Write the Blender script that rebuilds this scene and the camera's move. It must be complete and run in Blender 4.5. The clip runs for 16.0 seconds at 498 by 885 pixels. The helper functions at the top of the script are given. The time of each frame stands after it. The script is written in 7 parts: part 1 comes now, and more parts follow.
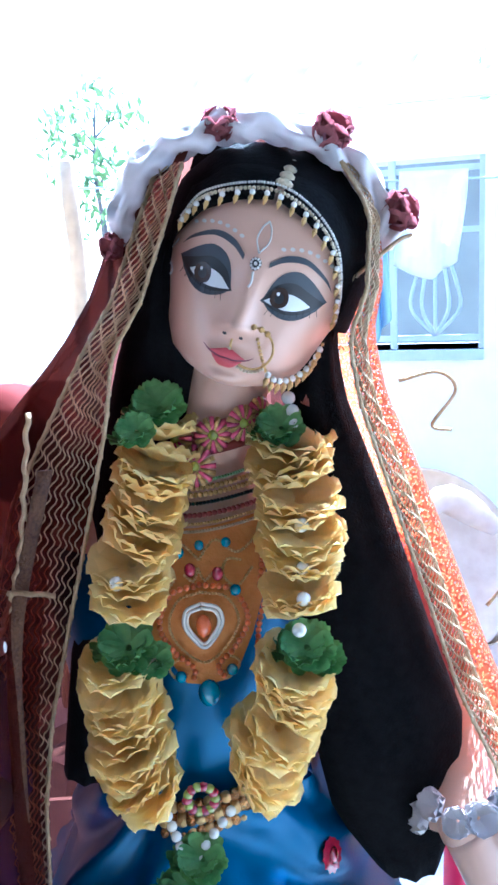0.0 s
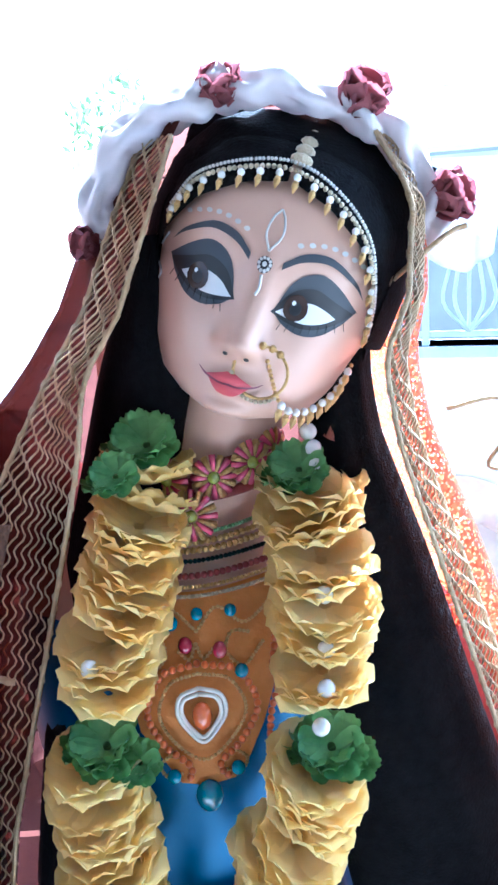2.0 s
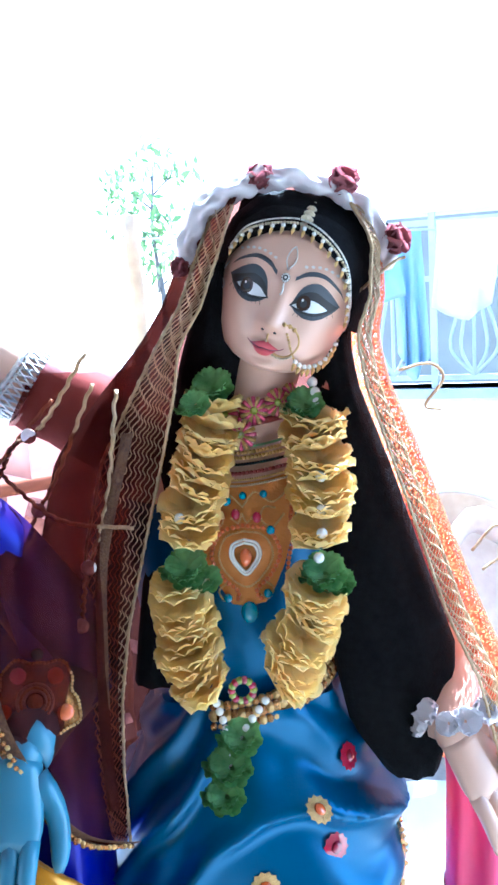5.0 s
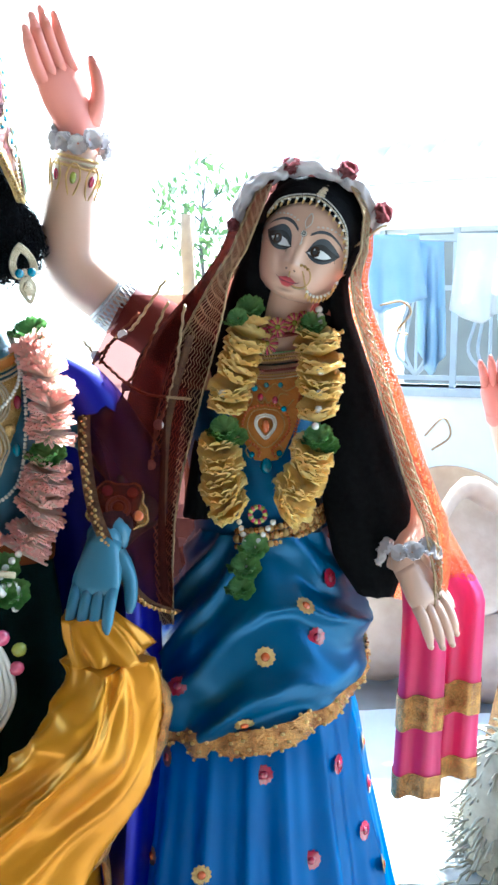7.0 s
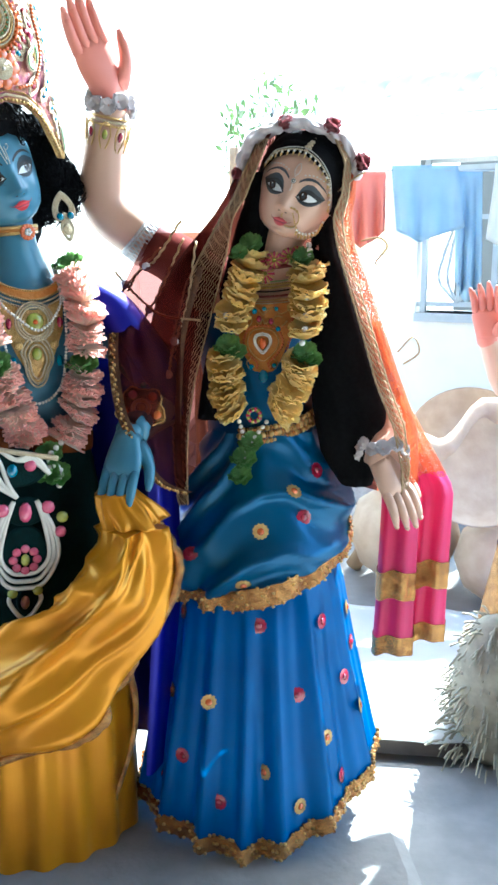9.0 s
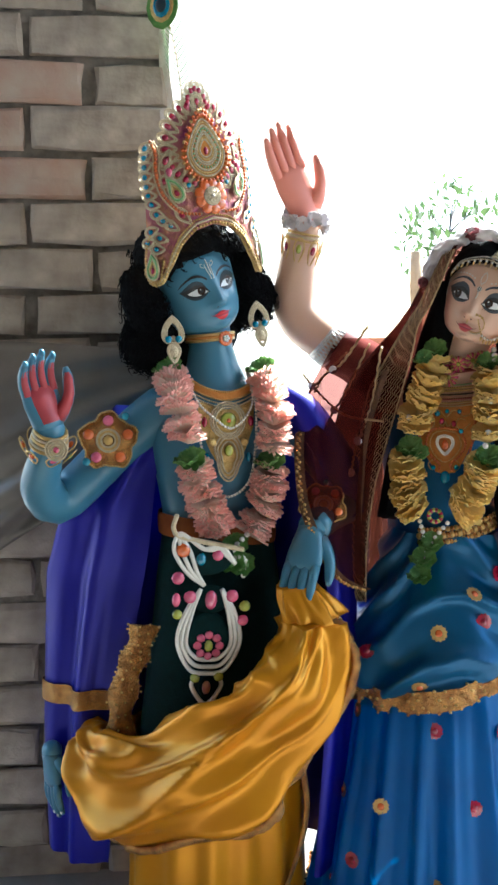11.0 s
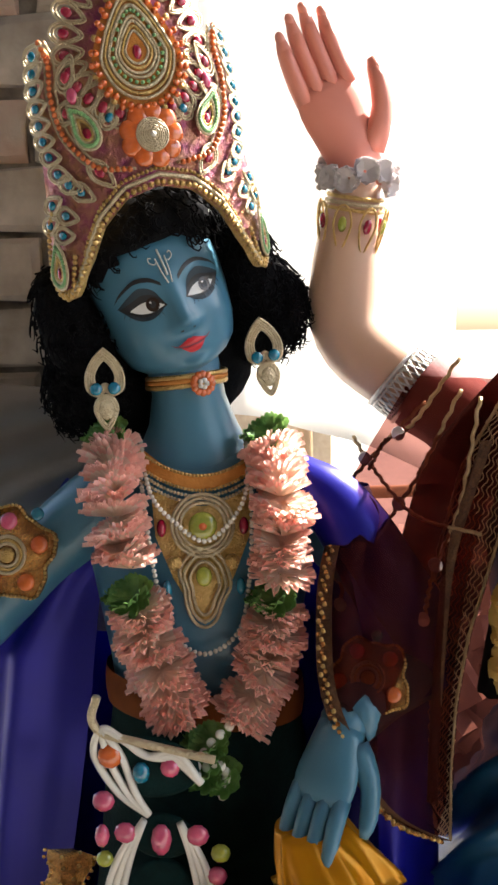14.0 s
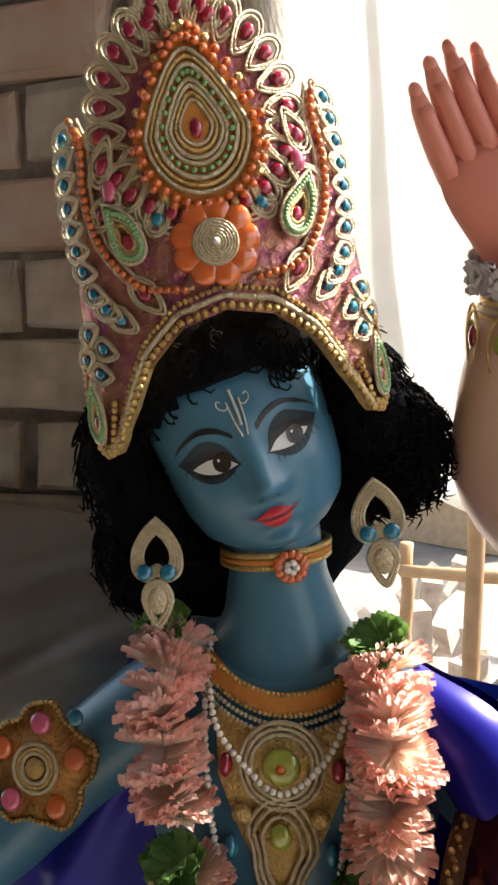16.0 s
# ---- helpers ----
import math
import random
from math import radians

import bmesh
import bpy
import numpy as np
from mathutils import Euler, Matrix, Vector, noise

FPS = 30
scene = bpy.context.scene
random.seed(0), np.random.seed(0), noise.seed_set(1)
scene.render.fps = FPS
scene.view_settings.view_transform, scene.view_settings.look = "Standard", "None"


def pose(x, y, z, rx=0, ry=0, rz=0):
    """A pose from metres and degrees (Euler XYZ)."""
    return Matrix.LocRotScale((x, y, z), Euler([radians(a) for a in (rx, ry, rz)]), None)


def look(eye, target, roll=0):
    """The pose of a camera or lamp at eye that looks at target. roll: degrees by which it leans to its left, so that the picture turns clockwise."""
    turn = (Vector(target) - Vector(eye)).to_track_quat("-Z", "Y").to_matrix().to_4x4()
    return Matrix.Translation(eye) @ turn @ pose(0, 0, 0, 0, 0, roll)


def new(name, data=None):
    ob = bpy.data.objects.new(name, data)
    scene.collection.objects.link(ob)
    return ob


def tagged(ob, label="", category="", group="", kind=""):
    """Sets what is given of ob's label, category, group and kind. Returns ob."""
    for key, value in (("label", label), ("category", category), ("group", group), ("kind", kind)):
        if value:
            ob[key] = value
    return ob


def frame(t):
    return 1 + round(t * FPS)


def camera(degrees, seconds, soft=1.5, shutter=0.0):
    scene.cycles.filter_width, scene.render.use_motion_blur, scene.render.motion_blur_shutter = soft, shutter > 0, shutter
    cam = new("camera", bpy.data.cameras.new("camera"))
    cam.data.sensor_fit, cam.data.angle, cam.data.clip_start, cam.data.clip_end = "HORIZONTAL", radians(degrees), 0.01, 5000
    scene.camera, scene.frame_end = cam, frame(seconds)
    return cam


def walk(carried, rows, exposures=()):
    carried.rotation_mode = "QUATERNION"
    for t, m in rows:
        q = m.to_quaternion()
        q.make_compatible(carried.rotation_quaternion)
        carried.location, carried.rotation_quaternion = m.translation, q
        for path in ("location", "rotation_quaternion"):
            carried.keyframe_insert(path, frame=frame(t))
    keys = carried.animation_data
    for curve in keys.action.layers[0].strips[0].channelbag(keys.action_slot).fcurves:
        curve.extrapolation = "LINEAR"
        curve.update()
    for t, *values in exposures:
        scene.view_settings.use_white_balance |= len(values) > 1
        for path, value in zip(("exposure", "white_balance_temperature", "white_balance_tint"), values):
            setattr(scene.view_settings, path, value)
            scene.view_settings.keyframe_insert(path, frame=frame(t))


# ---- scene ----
cam = camera(32.6, 16.0, soft=2.7)
PATH = [
    (0, (-0.019, -0.021, 1.299), (0.076, 1.928, 0.863), -3.0),
    (0.5, (-0.003, 0.012, 1.288), (0.072, 1.968, 0.875), -3.0),
    (1, (-0.002, 0.043, 1.29), (0.061, 1.996, 0.863), -3.0),
    (1.5, (-0.006, 0.075, 1.29), (0.057, 2.03, 0.874), -3.1),
    (2, (-0.001, 0.106, 1.301), (0.029, 2.055, 0.851), -3.4),
    (2.5, (0.0, 0.113, 1.292), (0.032, 2.074, 0.904), -3.9),
    (3, (-0.004, 0.106, 1.294), (0.015, 2.073, 0.933), -4.4),
    (3.5, (-0.001, 0.065, 1.297), (0.006, 2.036, 0.957), -4.5),
    (4, (-0.01, -0.019, 1.291), (-0.013, 1.957, 0.98), -4.3),
    (4.2, (-0.015, -0.055, 1.3), (-0.024, 1.913, 0.944), -4.4),
    (6.3, (0.0, -0.467, 1.199), (-0.08, 1.519, 0.976), 0.2),
    (6.5, (0.02, -0.496, 1.206), (-0.085, 1.484, 0.938), 0.0),
    (7, (0.003, -0.598, 1.171), (-0.094, 1.381, 0.901), -0.0),
    (7.5, (0.015, -0.695, 1.134), (-0.119, 1.28, 0.846), -0.6),
    (8, (0.034, -0.742, 1.14), (-0.077, 1.218, 0.759), -0.7),
    (8.2, (0.058, -0.773, 1.15), (-0.06, 1.173, 0.706), -0.1),
    (10.3, (0.166, -0.897, 1.194), (-0.36, 1.016, 0.938), -1.9),
    (10.5, (0.137, -0.912, 1.185), (-0.415, 0.999, 0.977), -1.3),
    (11, (0.123, -0.89, 1.196), (-0.528, 0.988, 0.978), -0.1),
    (11.5, (0.085, -0.811, 1.219), (-0.7, 1.013, 0.975), 0.5),
    (12, (0.028, -0.722, 1.246), (-0.781, 1.088, 0.983), 0.9),
    (12.5, (0.103, -0.615, 1.23), (-0.818, 1.146, 1.007), 0.4),
    (13, (0.17, -0.504, 1.241), (-0.847, 1.202, 1.01), -0.4),
    (13.5, (0.139, -0.375, 1.228), (-0.878, 1.332, 0.994), -0.8),
    (14, (0.094, -0.227, 1.264), (-0.955, 1.456, 1.005), -1.0),
    (14.5, (0.115, -0.1, 1.301), (-1.203, 1.379, 1.026), -0.2),
    (15, (0.112, -0.022, 1.326), (-1.281, 1.384, 1.039), -0.7),
    (15.5, (0.048, 0.001, 1.35), (-1.336, 1.416, 1.063), -0.4),
    (16, (0.009, 0.013, 1.366), (-1.381, 1.436, 1.157), -0.3),
]
EXPOSURES = [(0, 3.65, 4200, 4), (0.8, 4.0, 4200, 4), (4.2, 4.0, 4200, 4), (6.3, 3.45, 4850, -4), (8.2, 3.25, 5000, -4), (10.3, 2.95, 5450, 0), (11.5, 2.75, 5750, 2), (13, 2.6, 6150, 6), (14.5, 2.25, 6750, 11), (16, 1.9, 6850, 10)]
walk(cam, [(t, look(e, g, r)) for t, e, g, r in PATH], EXPOSURES)

# ---- daylight: the sun stands high behind the statues, to the right ----
SUN_EL, SUN_AZ = 48.0, 28.0
world = bpy.data.worlds.new("world")
scene.world = world
world.use_nodes = True
wn = world.node_tree.nodes
sky = wn.new("ShaderNodeTexSky")
sky.sky_type, sky.sun_disc = "NISHITA", False
sky.sun_elevation, sky.sun_rotation = radians(SUN_EL), radians(SUN_AZ)
sky.air_density, sky.dust_density = 1.2, 3.0
world.node_tree.links.new(sky.outputs[0], wn["Background"].inputs[0])
wn["Background"].inputs[1].default_value = 0.12
sun = new("sun", bpy.data.lights.new("sun", "SUN"))
sun.data.energy, sun.data.angle, sun.data.color = 4.0, radians(0.6), (1.0, 0.95, 0.86)
sun_from = Vector((math.sin(radians(SUN_AZ)) * math.cos(radians(SUN_EL)), math.cos(radians(SUN_AZ)) * math.cos(radians(SUN_EL)), math.sin(radians(SUN_EL))))
sun.matrix_world = look(sun_from * 10, (0, 0, 0))


# ---- materials ----
def mat(name, color, color2=None, rough=0.5, metal=0.0, scale=30.0, detail=4.0, bump=0.0, bump_scale=None, vary=0.0, sheen=0.0, coat=0.0, trans=0.0, alpha=1.0, spec=0.5, aniso=0.0):
    """A surface with grain between two colours, relief, and a little change from piece to piece."""
    m = bpy.data.materials.new(name)
    m.use_nodes = True
    nt = m.node_tree
    b = nt.nodes["Principled BSDF"]
    color2 = color2 or tuple(c * 0.72 for c in color)
    tc = nt.nodes.new("ShaderNodeTexCoord")
    n1 = nt.nodes.new("ShaderNodeTexNoise")
    n1.inputs["Scale"].default_value, n1.inputs["Detail"].default_value = scale, detail
    nt.links.new(tc.outputs["Object"], n1.inputs["Vector"])
    n2 = nt.nodes.new("ShaderNodeTexNoise")
    n2.inputs["Scale"].default_value, n2.inputs["Detail"].default_value = scale * 0.13, 3
    nt.links.new(tc.outputs["Object"], n2.inputs["Vector"])
    add = nt.nodes.new("ShaderNodeMath")
    add.operation = "ADD"
    nt.links.new(n1.outputs["Fac"], add.inputs[0])
    nt.links.new(n2.outputs["Fac"], add.inputs[1])
    ramp = nt.nodes.new("ShaderNodeMapRange")
    ramp.inputs["From Min"].default_value, ramp.inputs["From Max"].default_value = 0.7, 1.3
    nt.links.new(add.outputs[0], ramp.inputs["Value"])
    mix = nt.nodes.new("ShaderNodeMix")
    mix.data_type = "RGBA"
    mix.inputs["A"].default_value, mix.inputs["B"].default_value = (*color2, 1), (*color, 1)
    nt.links.new(ramp.outputs[0], mix.inputs["Factor"])
    out = mix.outputs["Result"]
    if vary:
        info = nt.nodes.new("ShaderNodeObjectInfo")
        geo = nt.nodes.new("ShaderNodeNewGeometry")
        s = nt.nodes.new("ShaderNodeMath")
        s.operation = "ADD"
        nt.links.new(info.outputs["Random"], s.inputs[0])
        nt.links.new(geo.outputs["Random Per Island"], s.inputs[1])
        r = nt.nodes.new("ShaderNodeMapRange")
        r.inputs["From Max"].default_value = 2.0
        r.inputs["To Min"].default_value, r.inputs["To Max"].default_value = 1 - vary, 1 + vary
        nt.links.new(s.outputs[0], r.inputs["Value"])
        hsv = nt.nodes.new("ShaderNodeHueSaturation")
        nt.links.new(r.outputs[0], hsv.inputs["Value"])
        nt.links.new(out, hsv.inputs["Color"])
        out = hsv.outputs["Color"]
    nt.links.new(out, b.inputs["Base Color"])
    b.inputs["Roughness"].default_value, b.inputs["Metallic"].default_value = rough, metal
    b.inputs["Specular IOR Level"].default_value = spec
    b.inputs["Sheen Weight"].default_value, b.inputs["Coat Weight"].default_value = sheen, coat
    b.inputs["Anisotropic"].default_value = aniso
    b.inputs["Alpha"].default_value = alpha
    if bump:
        n3 = nt.nodes.new("ShaderNodeTexNoise")
        n3.inputs["Scale"].default_value, n3.inputs["Detail"].default_value = bump_scale or scale * 2, 5
        nt.links.new(tc.outputs["Object"], n3.inputs["Vector"])
        bp = nt.nodes.new("ShaderNodeBump")
        bp.inputs["Strength"].default_value, bp.inputs["Distance"].default_value = bump, 0.004
        nt.links.new(n3.outputs["Fac"], bp.inputs["Height"])
        nt.links.new(bp.outputs[0], b.inputs["Normal"])
    if trans:
        tr = nt.nodes.new("ShaderNodeBsdfTranslucent")
        nt.links.new(out, tr.inputs["Color"])
        ms = nt.nodes.new("ShaderNodeMixShader")
        ms.inputs[0].default_value = trans
        nt.links.new(b.outputs[0], ms.inputs[1])
        nt.links.new(tr.outputs[0], ms.inputs[2])
        nt.links.new(ms.outputs[0], nt.nodes["Material Output"].inputs["Surface"])
    return m


def net(name, color, hole=0.4, scale=420.0, trans=0.3, metal=0.0, rough=0.5):
    """A net cloth: its threads leave see-through meshes between them."""
    m = mat(name, color, rough=rough, metal=metal, scale=60, trans=trans)
    nt = m.node_tree
    tc = nt.nodes.new("ShaderNodeTexCoord")
    v = nt.nodes.new("ShaderNodeTexVoronoi")
    v.inputs["Scale"].default_value = scale
    nt.links.new(tc.outputs["Object"], v.inputs["Vector"])
    lt = nt.nodes.new("ShaderNodeMath")
    lt.operation = "LESS_THAN"
    lt.inputs[1].default_value = hole
    nt.links.new(v.outputs["Distance"], lt.inputs[0])
    clear = nt.nodes.new("ShaderNodeBsdfTransparent")
    ms = nt.nodes.new("ShaderNodeMixShader")
    nt.links.new(lt.outputs[0], ms.inputs[0])
    last = nt.nodes["Material Output"].inputs["Surface"].links[0].from_socket
    nt.links.new(last, ms.inputs[1])
    nt.links.new(clear.outputs[0], ms.inputs[2])
    nt.links.new(ms.outputs[0], nt.nodes["Material Output"].inputs["Surface"])
    return m


def sheer(name, color, see, open_part=0.5):
    """A sheer cloth: tinted light passes between its threads."""
    m = mat(name, color, rough=0.8, scale=200, trans=0.35, spec=0.1)
    nt = m.node_tree
    clear = nt.nodes.new("ShaderNodeBsdfTransparent")
    clear.inputs[0].default_value = (*see, 1)
    ms = nt.nodes.new("ShaderNodeMixShader")
    ms.inputs[0].default_value = open_part
    out = nt.nodes["Material Output"].inputs["Surface"]
    last = out.links[0].from_socket
    nt.links.new(last, ms.inputs[1])
    nt.links.new(clear.outputs[0], ms.inputs[2])
    nt.links.new(ms.outputs[0], out)
    return m


M = {}
M["sheer_maroon"] = sheer("sheer_maroon_net", (0.10, 0.022, 0.016), (0.62, 0.30, 0.27), 0.55)
M["brown_border"] = mat("brown_gilt_border", (0.17, 0.08, 0.03), (0.05, 0.016, 0.010), 0.6, 0.2, scale=420, bump=0.8, bump_scale=500)
M["ground"] = mat("dry_earth", (0.30, 0.28, 0.25), (0.21, 0.19, 0.165), 0.95, scale=9, bump=0.6, bump_scale=30)
M["concrete"] = mat("grey_cement", (0.25, 0.24, 0.225), (0.16, 0.155, 0.145), 0.9, scale=14, bump=0.5, bump_scale=60)
M["brick"] = mat("weathered_brick", (0.54, 0.48, 0.42), (0.28, 0.235, 0.20), 0.95, scale=22, bump=1.0, bump_scale=45, vary=0.24)
M["mortar"] = mat("dark_mortar", (0.30, 0.27, 0.24), (0.10, 0.09, 0.08), 1.0, scale=40, bump=1.0, bump_scale=80)
M["plaster"] = mat("lime_plaster", (0.72, 0.69, 0.62), (0.5, 0.46, 0.4), 0.95, scale=35, bump=0.8, bump_scale=60)
M["tarp"] = mat("dusty_plastic_sheet", (0.22, 0.195, 0.17), (0.15, 0.13, 0.112), 0.45, scale=12, bump=0.3, bump_scale=40, coat=0.1)
M["white_cloth"] = mat("white_cotton", (0.82, 0.81, 0.78), (0.74, 0.73, 0.7), 0.9, scale=8, bump=0.15, bump_scale=300, trans=0.65)
M["blue_skin"] = mat("blue_enamel_paint", (0.065, 0.20, 0.30), (0.055, 0.175, 0.27), 0.36, scale=10, bump=0.03, coat=0.15)
M["red_palm"] = mat("red_palm_paint", (0.42, 0.05, 0.06), (0.3, 0.035, 0.045), 0.45, scale=20)
M["pale_skin"] = mat("peach_enamel_paint", (0.66, 0.43, 0.31), (0.62, 0.39, 0.28), 0.36, scale=10, bump=0.03, coat=0.15)
M["pink_palm"] = mat("pink_palm_paint", (0.70, 0.26, 0.20), (0.62, 0.2, 0.15), 0.45, scale=12, bump=0.05)
M["black_paint"] = mat("black_eye_paint", (0.012, 0.012, 0.014), rough=0.4, scale=40)
M["smoke_paint"] = mat("smoky_eye_paint", (0.055, 0.062, 0.075), rough=0.5, scale=40)
M["eye_white"] = mat("eye_white_paint", (0.8, 0.8, 0.8), rough=0.3, scale=20)
M["iris"] = mat("brown_iris_paint", (0.05, 0.028, 0.02), rough=0.25, scale=40)
M["lip_red"] = mat("red_lip_paint", (0.62, 0.035, 0.05), (0.55, 0.03, 0.04), 0.3, scale=30)
M["lip_pink"] = mat("pink_lip_paint", (0.56, 0.085, 0.10), (0.5, 0.07, 0.085), 0.35, scale=30)
M["white_paint"] = mat("white_line_paint", (0.75, 0.73, 0.68), rough=0.5, scale=60)
M["rouge"] = mat("crease_paint", (0.22, 0.05, 0.08), rough=0.5, scale=60)
M["hair"] = mat("black_wig_fibre", (0.009, 0.009, 0.010), (0.004, 0.004, 0.005), 0.85, scale=120, bump=0.4, bump_scale=500, spec=0.06)
M["sari_blue"] = mat("blue_satin", (0.004, 0.105, 0.25), (0.003, 0.075, 0.19), 0.33, 0.35, scale=14, spec=0.5, bump=0.05, bump_scale=400)
M["pleat_blue"] = mat("bright_blue_satin", (0.001, 0.12, 0.36), (0.0008, 0.085, 0.27), 0.36, 0.25, scale=14, spec=0.4, bump=0.05, bump_scale=400, trans=0.3)
M["cape"] = mat("ultramarine_satin", (0.009, 0.007, 0.34), (0.006, 0.005, 0.24), 0.36, 0.3, scale=10, spec=0.4)
M["yellow_satin"] = mat("golden_yellow_satin", (0.68, 0.30, 0.005), (0.54, 0.205, 0.003), 0.32, 0.4, scale=8, spec=0.4, bump=0.04, bump_scale=300)
M["green_velvet"] = mat("dark_green_sequin_cloth", (0.003, 0.022, 0.022), (0.002, 0.012, 0.012), 0.7, scale=90, bump=0.3, bump_scale=300, spec=0.1)
M["rust_band"] = mat("rust_velvet_band", (0.24, 0.07, 0.016), (0.16, 0.04, 0.01), 0.75, scale=40, spec=0.2)
M["pink_satin"] = mat("magenta_satin", (0.68, 0.025, 0.17), (0.55, 0.015, 0.12), 0.4, scale=12, trans=0.3)
M["sequin"] = mat("copper_sequin_tape", (0.86, 0.48, 0.15), (0.20, 0.055, 0.018), 0.24, 0.85, scale=420, bump=1.0, bump_scale=420)
M["gold"] = mat("gilt_cord", (0.72, 0.50, 0.20), (0.5, 0.31, 0.1), 0.34, 0.75, scale=160, bump=0.7, bump_scale=420)
M["pale_gold"] = mat("pale_gilt_cord", (0.66, 0.56, 0.38), (0.5, 0.4, 0.25), 0.42, 0.45, scale=160, bump=0.7, bump_scale=420)
M["pearl"] = mat("pearl", (0.78, 0.75, 0.68), (0.7, 0.66, 0.6), 0.25, scale=60, coat=0.5)
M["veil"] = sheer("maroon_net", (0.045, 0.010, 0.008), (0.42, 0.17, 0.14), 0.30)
# lit copy of the maroon net: the sun's glow is put into its orange
M["backlit_orange_net"] = net("backlit_orange_net", (0.62, 0.13, 0.04), 0.42, 420, 0.5)
M["lace"] = mat("gold_lace", (0.62, 0.48, 0.28), (0.42, 0.28, 0.14), 0.45, 0.5, scale=200, bump=0.6, trans=0.2)
M["yellow_petal"] = mat("yellow_fabric_petal", (0.95, 0.82, 0.40), (0.93, 0.72, 0.25), 0.7, scale=40, trans=0.60, vary=0.12)
M["pink_petal"] = mat("coral_fabric_petal", (0.98, 0.70, 0.62), (0.96, 0.54, 0.47), 0.7, scale=40, trans=0.6, vary=0.12)
M["cream_petal"] = mat("cream_fabric_petal", (0.95, 0.86, 0.74), (0.94, 0.74, 0.64), 0.7, scale=40, trans=0.6, vary=0.1)
M["leaf"] = mat("green_fabric_leaf", (0.24, 0.42, 0.12), (0.06, 0.19, 0.04), 0.6, scale=70, trans=0.25, vary=0.3)
M["orange_bead"] = mat("orange_bead", (0.70, 0.16, 0.03), rough=0.3, scale=60, coat=0.4)
M["green_bead"] = mat("green_bead", (0.25, 0.48, 0.2), rough=0.3, scale=60)
M["orange_felt"] = mat("orange_felt", (0.62, 0.26, 0.055), (0.5, 0.18, 0.03), 0.8, scale=80, bump=0.4)
M["purple_foil"] = mat("magenta_foil", (0.58, 0.32, 0.13), (0.30, 0.04, 0.18), 0.28, 0.7, scale=80, bump=0.9, bump_scale=160)
M["blue_gem"] = mat("turquoise_stone", (0.004, 0.24, 0.38), (0.002, 0.12, 0.22), 0.1, scale=150, coat=1.0)
M["red_gem"] = mat("red_stone", (0.40, 0.012, 0.05), (0.25, 0.006, 0.03), 0.1, scale=150, coat=1.0)
M["orange_gem"] = mat("orange_stone", (0.75, 0.16, 0.03), (0.55, 0.1, 0.02), 0.12, scale=150, coat=1.0)
M["pink_gem"] = mat("pink_stone", (0.72, 0.12, 0.22), (0.5, 0.06, 0.15), 0.1, scale=150, coat=1.0)
M["green_gem"] = mat("olive_stone", (0.42, 0.42, 0.06), (0.25, 0.3, 0.04), 0.12, scale=200, coat=1.0)
M["silver"] = mat("silver_trim", (0.72, 0.71, 0.70), (0.5, 0.5, 0.5), 0.3, 0.8, scale=160, bump=0.6)
M["red_cloth"] = mat("maroon_blouse_cloth", (0.24, 0.035, 0.03), (0.16, 0.02, 0.02), 0.7, scale=60, bump=0.2)
M["red_rose"] = mat("dark_red_rose_cloth", (0.36, 0.12, 0.13), (0.26, 0.08, 0.09), 0.85, scale=60, trans=0.3)
M["white_flower"] = mat("white_fabric_flower", (0.78, 0.74, 0.74), (0.66, 0.60, 0.62), 0.8, scale=40, trans=0.12)
M["wood"] = mat("bamboo", (0.45, 0.30, 0.16), (0.3, 0.19, 0.1), 0.7, scale=20, bump=0.3)
M["dark_wood"] = mat("dark_timber", (0.10, 0.085, 0.075), (0.06, 0.05, 0.045), 0.85, scale=20, bump=0.4)
M["straw"] = mat("dry_straw", (0.40, 0.36, 0.26), (0.26, 0.23, 0.17), 0.9, scale=60, vary=0.3)
M["clay"] = mat("pale_clay", (0.55, 0.42, 0.28), (0.42, 0.3, 0.19), 0.85, scale=20, bump=0.3)
M["house"] = mat("whitewash", (0.80, 0.79, 0.76), (0.7, 0.68, 0.64), 0.9, scale=5, bump=0.2)
M["grille"] = mat("painted_iron", (0.42, 0.46, 0.47), (0.35, 0.38, 0.4), 0.5, scale=30)
M["shade_and_dark_cloth"] = mat("room_shade_and_dark_cloth", (0.16, 0.17, 0.17), rough=0.9, scale=5)
M["pale_blue_cloth"] = mat("pale_blue_cotton", (0.42, 0.56, 0.66), (0.34, 0.48, 0.6), 0.9, scale=10, trans=0.3)
M["red_shirt"] = mat("faded_red_cotton", (0.72, 0.27, 0.2), (0.62, 0.2, 0.15), 0.9, scale=10, trans=0.3)
M["tin"] = mat("tin_sheet", (0.42, 0.42, 0.42), (0.3, 0.28, 0.26), 0.5, 0.4, scale=8, bump=0.2)
M["tree_leaf"] = mat("tree_leaf", (0.12, 0.18, 0.06), (0.08, 0.13, 0.04), 0.6, scale=30, trans=0.5, vary=0.3)
M["plastic_white"] = mat("white_plastic", (0.8, 0.8, 0.8), rough=0.4, scale=10)
M["dark_rubble"] = mat("burnt_scrap", (0.07, 0.07, 0.07), (0.03, 0.03, 0.03), 0.9, scale=30, bump=0.6)
M["brick_stained"] = mat("brick_with_red_powder", (0.50, 0.44, 0.38), (0.44, 0.26, 0.20), 0.95, scale=14, bump=1.0, bump_scale=45)
M["smoke_blue"] = mat("dark_blue_eye_shading", (0.012, 0.032, 0.050), rough=0.45, scale=40)
M["tyre"] = mat("black_rubber", (0.03, 0.03, 0.03), rough=0.8, scale=40)
